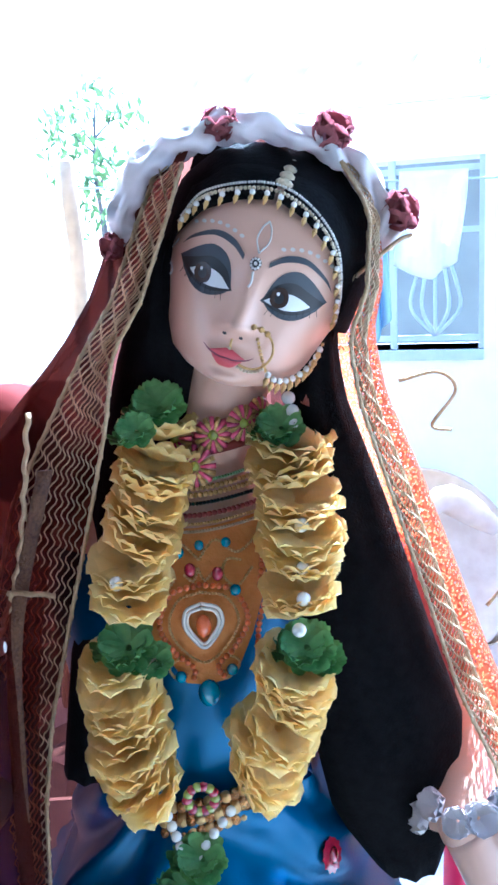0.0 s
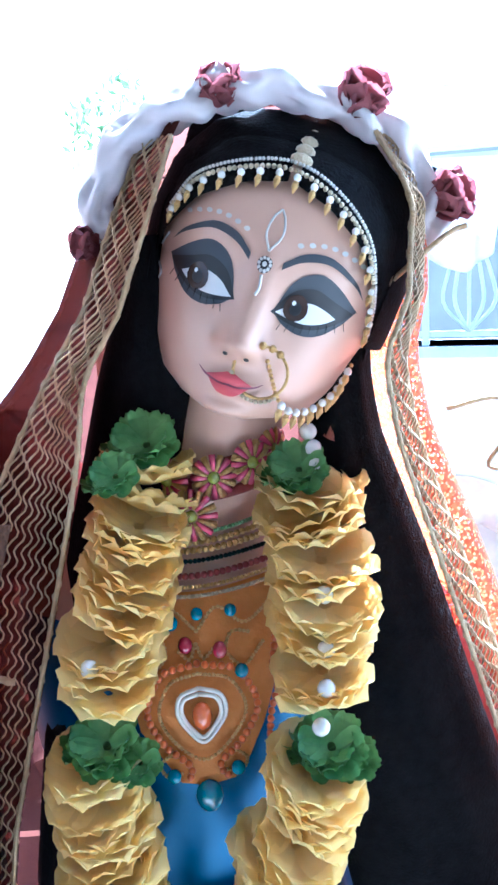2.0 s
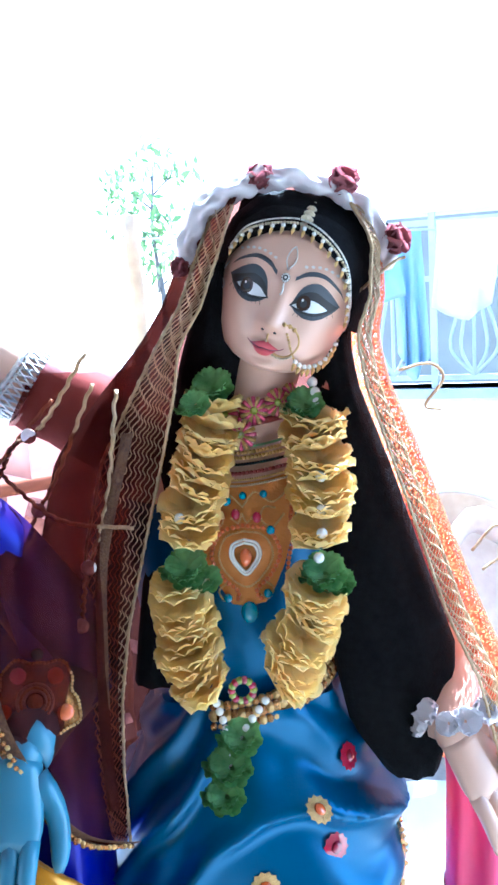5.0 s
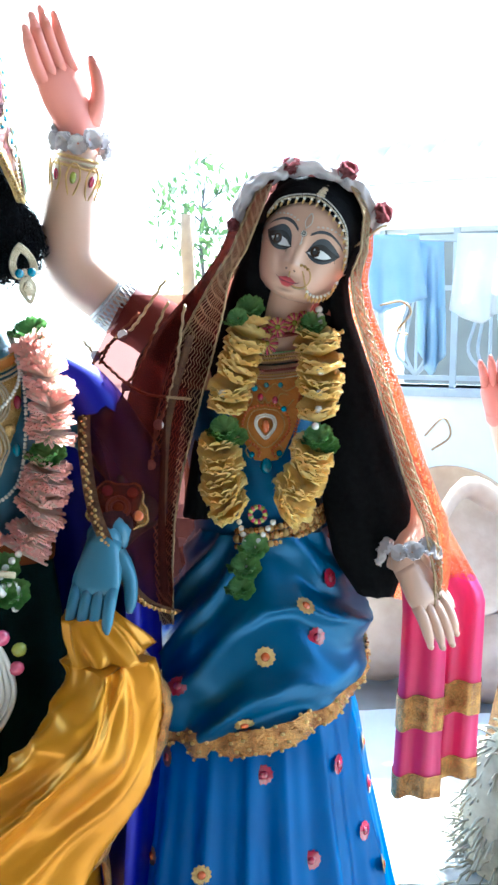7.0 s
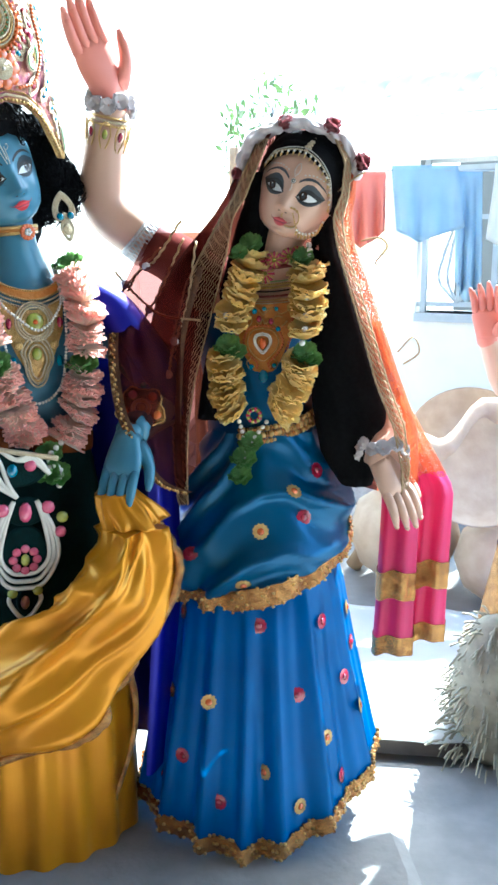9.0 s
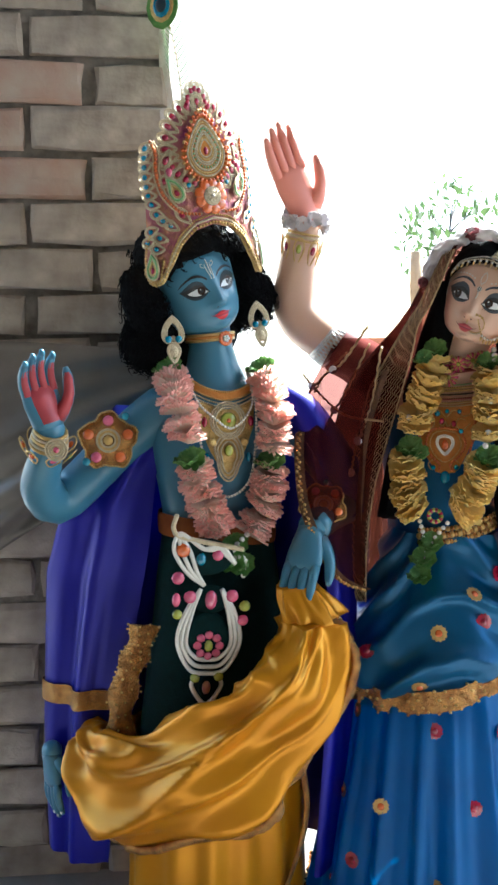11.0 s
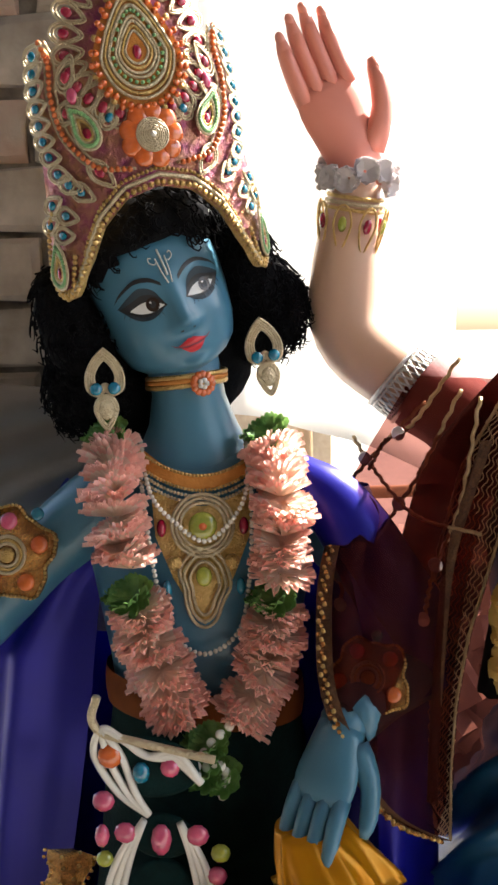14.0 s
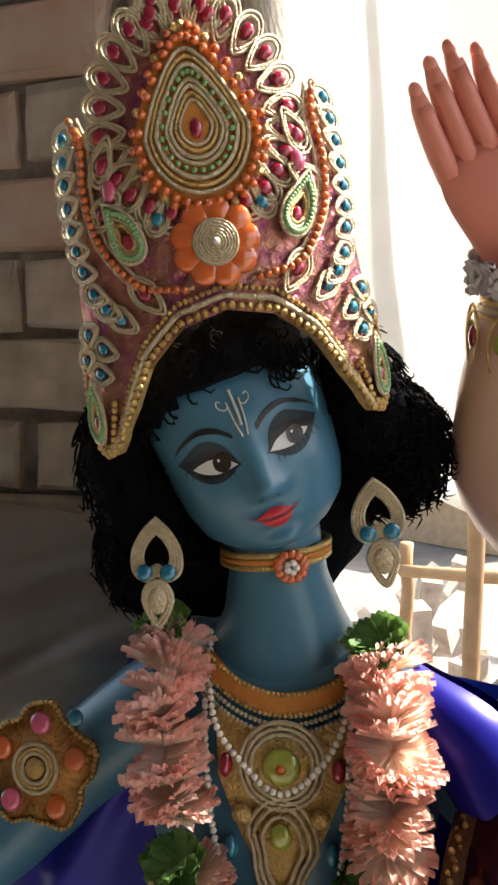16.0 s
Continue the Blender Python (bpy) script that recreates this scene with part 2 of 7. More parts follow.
M["peacock"] = mat("peacock_eye", (0.012, 0.05, 0.045), (0.02, 0.015, 0.06), 0.35, scale=60)


# ---- shape helpers ----
class Build:
    """Gathers faces of several materials into one mesh."""

    def __init__(self):
        self.v, self.f, self.m, self.mats, self.kind = [], [], [], [], ""

    def slot(self, key):
        if key not in self.mats:
            self.mats.append(key)
        return self.mats.index(key)

    def add(self, verts, faces, key, at=None):
        k, n = self.slot(key), len(self.v)
        self.v += [tuple(at @ Vector(p)) if at else tuple(p) for p in verts]
        self.f += [tuple(n + i for i in f) for f in faces]
        self.m += [k] * len(faces)
        return self

    def loft(self, rings, key, closed=True, caps=False, at=None):
        n, verts, faces = len(rings[0]), [p for r in rings for p in r], []
        for i in range(len(rings) - 1):
            for j in range(n if closed else n - 1):
                a, b = i * n + j, i * n + (j + 1) % n
                faces.append((a, b, b + n, a + n))
        if caps:
            faces += [tuple(range(n))[::-1], tuple(range((len(rings) - 1) * n, len(rings) * n))]
        return self.add(verts, faces, key, at)

    def tube(self, pts, r, key, n=8, at=None, flat=1.0, caps=True, closed=False):
        pts = [Vector(p) for p in pts]
        rings, m, side = [], len(pts), None
        for i, p in enumerate(pts):
            a, b = (pts[i - 1], pts[(i + 1) % m]) if closed else (pts[max(i - 1, 0)], pts[min(i + 1, m - 1)])
            d = (b - a).normalized()
            side = d.orthogonal().normalized() if side is None else (side - side.dot(d) * d).normalized()
            w = side.cross(d)
            rr = r[i] if isinstance(r, (list, tuple)) else r
            rings.append([p + rr * (math.cos(2 * math.pi * k / n) * side + flat * math.sin(2 * math.pi * k / n) * w) for k in range(n)])
        if closed:
            rings.append(rings[0])
        return self.loft(rings, key, True, caps and not closed, at)

    def ball(self, c, r, key, u=10, v=7, at=None):
        r = (r, r, r) if isinstance(r, (int, float)) else r
        rings = []
        for i in range(v + 1):
            th = math.pi * (0.02 + 0.96 * i / v)
            rings.append([(c[0] + r[0] * math.sin(th) * math.cos(2 * math.pi * k / u), c[1] + r[1] * math.sin(th) * math.sin(2 * math.pi * k / u), c[2] - r[2] * math.cos(th)) for k in range(u)])
        return self.loft(rings, key, True, True, at)

    def box(self, lo, hi, key, at=None):
        (a, b, c), (d, e, f) = lo, hi
        v = [(a, b, c), (d, b, c), (d, e, c), (a, e, c), (a, b, f), (d, b, f), (d, e, f), (a, e, f)]
        return self.add(v, [(3, 2, 1, 0), (4, 5, 6, 7), (0, 1, 5, 4), (1, 2, 6, 5), (2, 3, 7, 6), (3, 0, 4, 7)], key, at)

    def mesh(self, name, smooth=True):
        me = bpy.data.meshes.new(name)
        me.from_pydata(self.v, [], self.f)
        for k in self.mats:
            me.materials.append(M[k])
        me.polygons.foreach_set("material_index", self.m)
        me.polygons.foreach_set("use_smooth", [smooth] * len(self.f))
        bm = bmesh.new()
        bm.from_mesh(me)
        bmesh.ops.recalc_face_normals(bm, faces=bm.faces)
        bm.to_mesh(me)
        bm.free()
        return me

    def make(self, name, parent=None, label="", smooth=True):
        ob = new(name, self.mesh(name, smooth))
        if parent:
            ob.parent = parent
        if label:
            ob["label"] = label
        if self.kind:
            ob["kind"] = self.kind
        return ob


def thing(name, at=None, label="", category="", group="", kind=""):
    ob = new(name)
    ob.empty_display_size = 0.02
    if at:
        ob.matrix_world = at
    return tagged(ob, label, category, group, kind)


def spline(pts, n):
    """n points along a smooth curve through pts (Catmull-Rom)."""
    pts = [Vector(p) for p in pts]
    e = [2 * pts[0] - pts[1]] + pts + [2 * pts[-1] - pts[-2]]
    out = []
    for i in range(n):
        s = i / (n - 1) * (len(pts) - 1)
        k = min(int(s), len(pts) - 2)
        t = s - k
        a, b, c, d = e[k:k + 4]
        out.append(0.5 * ((2 * b) + (c - a) * t + (2 * a - 5 * b + 4 * c - d) * t * t + (3 * b - a - 3 * c + d) * t ** 3))
    return out


def interp(x, xs, ys):
    return float(np.interp(x, xs, ys))


def turn(x, y, z, az=0.0, lean=0.0, nod=0.0):
    """A frame for a statue's part: az turns its front from -y towards +x, lean tips its top towards its local -x, nod tips it forward."""
    return Matrix.Translation((x, y, z)) @ Matrix.Rotation(radians(az), 4, "Z") @ Matrix.Rotation(radians(-lean), 4, "Y") @ Matrix.Rotation(radians(nod), 4, "X")


# ---- the setting ----
def ground_sheet():
    b = Build()
    xs = sorted(set([-400, -120, -40, -15, -7] + [round(-4 + 0.2 * i, 2) for i in range(41)] + [7, 15, 40, 120, 400]))
    verts, faces, n = [], [], len(xs)
    for y in xs:
        for x in xs:
            near = max(0.0, 1 - math.hypot(x, y - 1) / 6)
            verts.append((x, y, near * 0.03 * noise.noise((x * 1.7, y * 1.7, 0.3)) - 0.01))
    for i in range(n - 1):
        for j in range(n - 1):
            faces.append((i * n + j, i * n + j + 1, (i + 1) * n + j + 1, (i + 1) * n + j))
    return tagged(b.add(verts, faces, "ground").make("ground"), "dry pale earth with dust and scattered scraps", "ground", kind="structure")


def slab(name, lo, hi, key, label, category, kind="structure"):
    return tagged(Build().box(lo, hi, key).make(name, smooth=False), label, category, kind=kind)


ground_sheet()
# Shed over the camera, unseen, added to cut front light: back wall, side walls and tin roof on the brick pillar
slab("wall_south", (-2.6, -3.3, 0), (2.6, -3.1, 2.7), "brick", "plain brick wall, unseen, added to cut the front light", "wall")
slab("wall_west", (-2.6, -3.1, 0), (-2.4, -0.9, 2.7), "brick", "plain brick wall, unseen, added to cut the front light", "wall")
slab("wall_east", (2.4, -3.1, 0), (2.6, -0.6, 2.7), "brick", "plain brick wall, unseen, added to cut the front light", "wall")
slab("ceiling", (-2.8, -3.3, 2.7), (2.8, 1.2, 2.75), "tin", "grey tin sheet roof, unseen, added to keep skylight off the statues", "ceiling")

# Pillar frame: u along its face, v into it, corner at the face's left edge
PILLAR = Matrix.Translation((-0.906, 0.436, 0)) @ Matrix.Rotation(radians(24), 4, "Z")
PW, PD, COURSE = 0.388, 0.30, 0.0838


def pillar():
    ob = tagged(Build().box((0.012, 0.012, 0), (PW - 0.012, PD, 2.7), "mortar", PILLAR).make("wall_pillar", smooth=False), "weathered brick pillar with dark recessed joints and smears of red paint", "pillar", kind="structure")
    return ob


wall_pillar = pillar()


# ---- statues ----
FW = ([-1, -0.95, -0.86, -0.7, -0.45, -0.1, 0.25, 0.55, 0.8, 0.93, 1], [0.008, 0.029, 0.042, 0.053, 0.0605, 0.0645, 0.066, 0.062, 0.047, 0.03, 0.006])
FF = ([-1, -0.95, -0.86, -0.7, -0.45, -0.1, 0.25, 0.55, 0.8, 0.93, 1], [0.04, 0.055, 0.062, 0.066, 0.068, 0.070, 0.071, 0.066, 0.05, 0.03, 0.008])
FB = ([-1, -0.9, -0.6, -0.2, 0.3, 0.7, 0.9, 1], [-0.02, 0.0, 0.04, 0.068, 0.075, 0.06, 0.035, 0.008])
HH = 0.085


def g(a, s):
    return math.exp(-(a / s) ** 2)


def face_front(x, z):
    """How far the painted clay face stands before the head's axis at (x, z)."""
    s = max(-1, min(1, z / HH))
    w, f = interp(s, *FW), interp(s, *FF)
    q = max(0.0, 1 - min(1, abs(x) / w) ** 2.2)
    y = f * q ** 0.5
    if z > -0.045 and z < 0.03:
        k = interp(z, [-0.037, -0.031, -0.026, 0.012, 0.03], [0.0, 0.55, 1.0, 0.22, 0.0])
        y += 0.017 * k * g(x, 0.0062 + 0.0022 * k)
        y += 0.006 * g(z + 0.028, 0.006) * (g(x - 0.009, 0.005) + g(x + 0.009, 0.005))
    y += 0.0042 * g(z + 0.0475, 0.0065) * g(x, 0.015) - 0.0018 * g(z + 0.0475, 0.0016) * g(x, 0.015)
    y += 0.005 * g(z + 0.074, 0.012) * g(x, 0.014) - 0.0022 * g(z + 0.060, 0.005) * g(x, 0.016)
    for e in (-0.026, 0.026):
        y += -0.0042 * g(x - e, 0.015) * g(z + 0.001, 0.010) + 0.003 * g(x - e, 0.009) * g(z + 0.002, 0.006)
        y += 0.0022 * g(x - e * 1.4, 0.014) * g(z + 0.026, 0.014)
    return y


def head(b, at, skin):
    rings, n = [], 64
    for i in range(58):
        s = -1 + 2 * i / 57
        z = HH * s
        ring = []
        for k in range(n):
            ph = 2 * math.pi * k / n
            x = interp(s, *FW) * math.sin(ph)
            if math.cos(ph) >= 0:
                y = -face_front(x, z)
            else:
                y = -interp(s, *FB) * math.cos(ph)
            ring.append((x, y, z))
        rings.append(ring)
    b.loft(rings, skin, True, True, at)


def patch(b, at, top, low, key, lift=0.0008, rows=4, n=16):
    """Paint laid on the face between an upper and a lower line of (x, z) points."""
    t, l = spline([(x, 0, z) for x, z in top], n), spline([(x, 0, z) for x, z in low], n)
    rings = []
    for j in range(rows + 1):
        rings.append([])
        for p, q in zip(t, l):
            c = p.lerp(q, j / rows)
            rings[-1].append((c.x, -face_front(c.x, c.z) - lift, c.z))
    b.loft(rings, key, False, False, at)


def dot(b, at, x, z, rx, rz, key, lift=0.001, n=14):
    pts = [(x, z)] + [(x + rx * math.cos(2 * math.pi * k / n), z + rz * math.sin(2 * math.pi * k / n)) for k in range(n)]
    b.add([(p, -face_front(p, q) - lift, q) for p, q in pts], [(0, 1 + k, 1 + (k + 1) % n) for k in range(n)], key, at)


def eye(b, at, s, gaze, big=1.0, smoke=None, spread=1.0):
    """s: which side (-1, 1); gaze: where the iris looks."""
    ex, ez = 0.0262 * s, -0.001

    def q(x, z):
        return (ex + s * x * big, ez + z * big)

    if smoke:
        big *= spread
        patch(b, at, [q(-0.0165, -0.003), q(-0.010, 0.0115), q(0.002, 0.0180), q(0.014, 0.0135), q(0.0255, 0.0060)], [q(-0.0165, -0.003), q(-0.009, -0.0095), q(0.002, -0.0125), q(0.013, -0.0085), q(0.0245, 0.0055)], smoke, 0.0005, 6, 22)
        big /= spread
    patch(b, at, [q(-0.0155, -0.0035), q(-0.009, 0.006), q(0.001, 0.0098), q(0.0115, 0.0072), q(0.0215, 0.0045)], [q(-0.0155, -0.0035), q(-0.008, -0.0065), q(0.001, -0.0078), q(0.0105, -0.0048), q(0.0215, 0.0045)], "black_paint", 0.0009, 5, 22)
    patch(b, at, [q(-0.0135, -0.003), q(-0.007, 0.0022), q(0.001, 0.0042), q(0.0085, 0.0030), q(0.0140, 0.001)], [q(-0.0135, -0.003), q(-0.007, -0.0046), q(0.001, -0.0052), q(0.0085, -0.0030), q(0.0140, 0.001)], "eye_white", 0.0013, 5, 18)
    dot(b, at, ex + gaze * big, ez + 0.0006, 0.0056 * big, 0.0058 * big, "iris", 0.0017)
    dot(b, at, ex + gaze * big, ez + 0.0006, 0.0028 * big, 0.0029 * big, "black_paint", 0.0020)
    # white dot painted on as the glint in the iris
    dot(b, at, ex + gaze * big - 0.0015, ez + 0.003, 0.0010, 0.0010, "eye_white", 0.0023, 8)
    for k in range(9):
        u = -0.009 + 0.0034 * k
        z0 = -0.0072 + 0.00012 * k * k
        p, r = q(u, z0), q(u + 0.0004 * (k - 3), z0 - 0.0042)
        b.tube([(p[0], -face_front(*p) - 0.0012, p[1]), (r[0], -face_front(*r) - 0.0016, r[1])], 0.00022, "black_paint", 4, at)


def brow(b, at, s, key, lift=0.0):
    z = 0.0175 + lift
    patch(b, at, [(s * 0.0085, z - 0.004), (s * 0.018, z + 0.0035), (s * 0.031, z + 0.0052), (s * 0.045, z - 0.002), (s * 0.052, z - 0.010)], [(s * 0.0085, z - 0.0075), (s * 0.018, z - 0.0008), (s * 0.031, z + 0.0015), (s * 0.044, z - 0.004), (s * 0.052, z - 0.010)], key, 0.0009, 3, 20)


def lips(b, at, key, dark):
    patch(b, at, [(-0.0145, -0.0455), (-0.006, -0.0425), (-0.002, -0.0410), (0, -0.0418), (0.002, -0.0410), (0.006, -0.0425), (0.0145, -0.0455)], [(-0.0145, -0.0455), (-0.006, -0.0478), (0, -0.0475), (0.006, -0.0478), (0.0145, -0.0455)], key, 0.0012, 4, 20)
    patch(b, at, [(-0.0125, -0.0466), (-0.006, -0.0482), (0, -0.0480), (0.006, -0.0482), (0.0125, -0.0466)], [(-0.0125, -0.0466), (-0.006, -0.0540), (0, -0.0556), (0.006, -0.0540), (0.0125, -0.0466)], key, 0.0014, 4, 20)
    patch(b, at, [(-0.019, -0.0425), (-0.0145, -0.0450), (-0.006, -0.0472), (0, -0.0470), (0.006, -0.0472), (0.0145, -0.0450), (0.019, -0.0425)], [(-0.019, -0.0430), (-0.0145, -0.0462), (-0.006, -0.0484), (0, -0.0482), (0.006, -0.0484), (0.0145, -0.0462), (0.019, -0.0430)], dark, 0.0017, 2, 24)


def painted_line(b, at, pts, r, key, n=14):
    b.tube([(p.x, -face_front(p.x, p.z) - 0.0007, p.z) for p in spline([(x, 0, z) for x, z in pts], n)], r, key, 5, at)


def hand(b, at, skin, palm, spread=1.0, curl=0.0, length=0.075, nails=None):
    """A hand that points along local +z, palm towards -y, thumb towards +x."""
    rings = []
    for i in range(9):
        t = i / 8
        w, d = interp(t, [0, 0.3, 0.7, 0.9, 1], [0.023, 0.027, 0.032, 0.030, 0.024]), interp(t, [0, 0.4, 0.85, 1], [0.021, 0.016, 0.012, 0.006])
        rings.append([(w * math.cos(2 * math.pi * k / 16), d * math.sin(2 * math.pi * k / 16) - curl * 0.01 * t, length * t) for k in range(16)])
    b.loft(rings, skin, True, True, at)
    b.ball((0, 0, -0.004), (0.0235, 0.0215, 0.022), skin, 14, 8, at)
    pad = [[(p[0] * 0.82, p[1] * 1.08 - 0.0006, p[2]) for p in r[8:] + r[:1]] for r in rings[1:]]
    if palm != skin:
        b.loft(pad, palm, False, False, at)
    for k in range(4):
        x0 = -0.0225 + 0.015 * k
        ln = (0.055, 0.066, 0.07, 0.06)[k]
        lean = (-0.20, -0.09, 0.0, 0.06)[k] * spread
        pts = [(x0, -curl * 0.01, length * 0.86)]
        for j in range(1, 6):
            s = j / 5
            pts.append((x0 + lean * ln * s, -curl * (0.01 + 0.045 * s * s), length * 0.94 + ln * s * (1 - 0.35 * curl * s)))
        b.tube(pts, [0.0082, 0.0084, 0.008, 0.0075, 0.0066, 0.0042], skin, 9, at)
        b.tube([(p[0], p[1] - 0.0022, p[2]) for p in pts[:5]], [0.0070, 0.0072, 0.0069, 0.0064, 0.0052], palm, 8, at)
        b.ball(pts[5], (0.0047, 0.0047, 0.0062), skin, 8, 6, at)
        if nails:
            b.ball((pts[5][0], pts[5][1] + 0.004, pts[5][2] - 0.002), (0.0042, 0.0025, 0.006), nails, 8, 5, at)
    pts = spline([(0.017, -0.004, 0.012), (0.036, -0.012 - curl * 0.01, 0.036), (0.043, -0.016 - curl * 0.012, 0.062), (0.045, -0.015 - curl * 0.015, 0.083)], 8)
    b.tube(pts, [0.013, 0.0125, 0.0105, 0.0095, 0.009, 0.0085, 0.007, 0.0038], skin, 9, at)
    b.tube([(p.x - 0.001, p.y - 0.0025, p.z) for p in pts[:7]], [0.0118, 0.0114, 0.0094, 0.0086, 0.008, 0.0072, 0.005], palm, 8, at)


def shaped_face(b, face, at, widths, heights):
    """Adds a face built about the origin, narrowed by height and with its features moved up or down."""
    for i, (x, y, z) in enumerate(face.v):
        face.v[i] = tuple(at @ Vector((x * interp(z, *widths), y, interp(z, *heights))))
    n = len(b.v)
    b.v += face.v
    b.f += [tuple(n + i for i in f) for f in face.f]
    b.m += [b.slot(face.mats[k]) for k in face.m]


def frame_along(p, tip, palm_to):
    """A frame at p whose z points to tip and whose -y faces palm_to."""
    z = (Vector(tip) - Vector(p)).normalized()
    y = -Vector(palm_to)
    y = (y - y.dot(z) * z).normalized()
    x = y.cross(z)
    return Matrix.Translation(p) @ Matrix((x, y, z)).transposed().to_4x4()


def ellipse_rings(levels, n=40, at=None):
    """levels: (z, half width, half depth, x, y)"""
    return [[(x + a * math.sin(2 * math.pi * k / n), y - d * math.cos(2 * math.pi * k / n), z) for k in range(n)] for z, a, d, x, y in levels]


# The blue statue
KB = turn(-0.416, 0.494, 0, 36)
KH = turn(-0.449, 0.477, 1.304, 47, 21, 3) @ Matrix.Scale(1.03, 4)
KC = turn(-0.446, 0.479, 1.282, 47, 9.5, 2) @ Matrix.Scale(1.04, 4)


def blue_statue():
    b, f = Build(), Build()
    head(f, None, "blue_skin")
    for s in (-1, 1):
        eye(f, None, s, 0.0045, 1.10, "smoke_blue", 0.88)
        brow(f, None, s, "black_paint", 0.002)
    lips(f, None, "lip_red", "rouge")
    for x in (-0.0035, 0.0035):
        painted_line(f, None, [(x * 0.5, 0.012), (x, 0.022), (x * 1.3, 0.036)], 0.0007, "white_paint")
    painted_line(f, None, [(0, 0.019), (0.0005, 0.030), (0, 0.043)], 0.0011, "white_paint")
    for s in (-1, 1):
        painted_line(f, None, [(s * 0.004, 0.033), (s * 0.007, 0.031), (s * 0.011, 0.034), (s * 0.0105, 0.038), (s * 0.008, 0.037)], 0.0006, "white_paint")
        dot(f, None, s * 0.006, -0.0325, 0.0016, 0.0011, "black_paint", 0.0008, 8)
    shaped_face(b, f, KH, ([-0.085, 0.085], [1.02, 1.0]), ([-0.085, -0.056, -0.0475, -0.041, -0.028, -0.001, 0.0135, 0.085], [-0.0775, -0.057, -0.0495, -0.0425, -0.030, -0.003, 0.0125, 0.085]))
    neck = [(1.095, 0.098, 0.054, 0, 0.004), (1.12, 0.076, 0.052, -0.002, 0.004), (1.145, 0.058, 0.048, -0.004, 0.004), (1.17, 0.046, 0.042, -0.006, 0.002), (1.20, 0.038, 0.038, -0.010, 0.0), (1.235, 0.038, 0.040, -0.016, -0.002), (1.27, 0.036, 0.038, -0.022, 0.0)]
    b.loft(ellipse_rings(neck, 32), "blue_skin", True, False, KB)
    torso = [(0.55, 0.10, 0.075, 0, 0), (0.70, 0.105, 0.08, 0, 0), (0.80, 0.098, 0.072, 0, 0), (0.87, 0.094, 0.064, 0, 0), (0.93, 0.100, 0.066, 0, 0), (1.00, 0.112, 0.07, 0, 0), (1.06, 0.122, 0.07, 0, 0), (1.10, 0.118, 0.062, 0, 0.002), (1.125, 0.092, 0.052, 0, 0.004), (1.145, 0.055, 0.044, 0, 0.004)]
    b.loft(ellipse_rings(torso, 40), "blue_skin", True, True, KB)
    # raised right arm, red palm outward
    sh, el, wr = (-0.505, 0.44, 1.085), (-0.635, 0.335, 0.945), (-0.596, 0.245, 1.075)
    b.tube(spline([(-0.475, 0.455, 1.09), sh, (-0.575, 0.392, 1.015), el, (-0.64, 0.285, 0.975), (-0.612, 0.258, 1.03), wr], 22), [0.034, 0.046, 0.046, 0.044, 0.042, 0.041, 0.040, 0.039, 0.038, 0.038, 0.038, 0.038, 0.037, 0.035, 0.033, 0.031, 0.029, 0.027, 0.025, 0.023, 0.021, 0.020], "blue_skin", 20)
    hand(b, frame_along(wr, (-0.632, 0.232, 1.2), (0.84, -0.52, 0.15)), "blue_skin", "red_palm", 0.15, 0.75, 0.064)
    # left arm under the cape, its hand resting on the sash
    b.tube(spline([(-0.31, 0.545, 1.085), (-0.245, 0.59, 1.0), (-0.200, 0.585, 0.935), (-0.220, 0.515, 0.915), (-0.234, 0.462, 0.898)], 16), [0.03, 0.043, 0.042, 0.041, 0.040, 0.039, 0.038, 0.037, 0.036, 0.034, 0.033, 0.032, 0.030, 0.029, 0.028, 0.027], "blue_skin", 18)
    hand(b, frame_along((-0.234, 0.456, 0.897), (-0.248, 0.378, 0.785), (0.1, 0.95, 0.0)), "blue_skin", "blue_skin", 0.25, 0.25, 0.07, "eye_white")
    # a lower hand below the cape's gold band
    hand(b, frame_along((-0.692, 0.375, 0.475), (-0.684, 0.352, 0.35), (0.5, 0.8, 0.0)) @ Matrix.Scale(0.85, 4), "blue_skin", "blue_skin", 0.2, 0.3, 0.07, "eye_white")
    return tagged(b.make("statue"), "blue painted clay statue in satin robes, one palm raised", "statue")


# The pale statue
RB = turn(-0.045, 0.655, 0, 3)
RH = turn(0.0250, 0.618, 1.2800, -8, -21, 0)


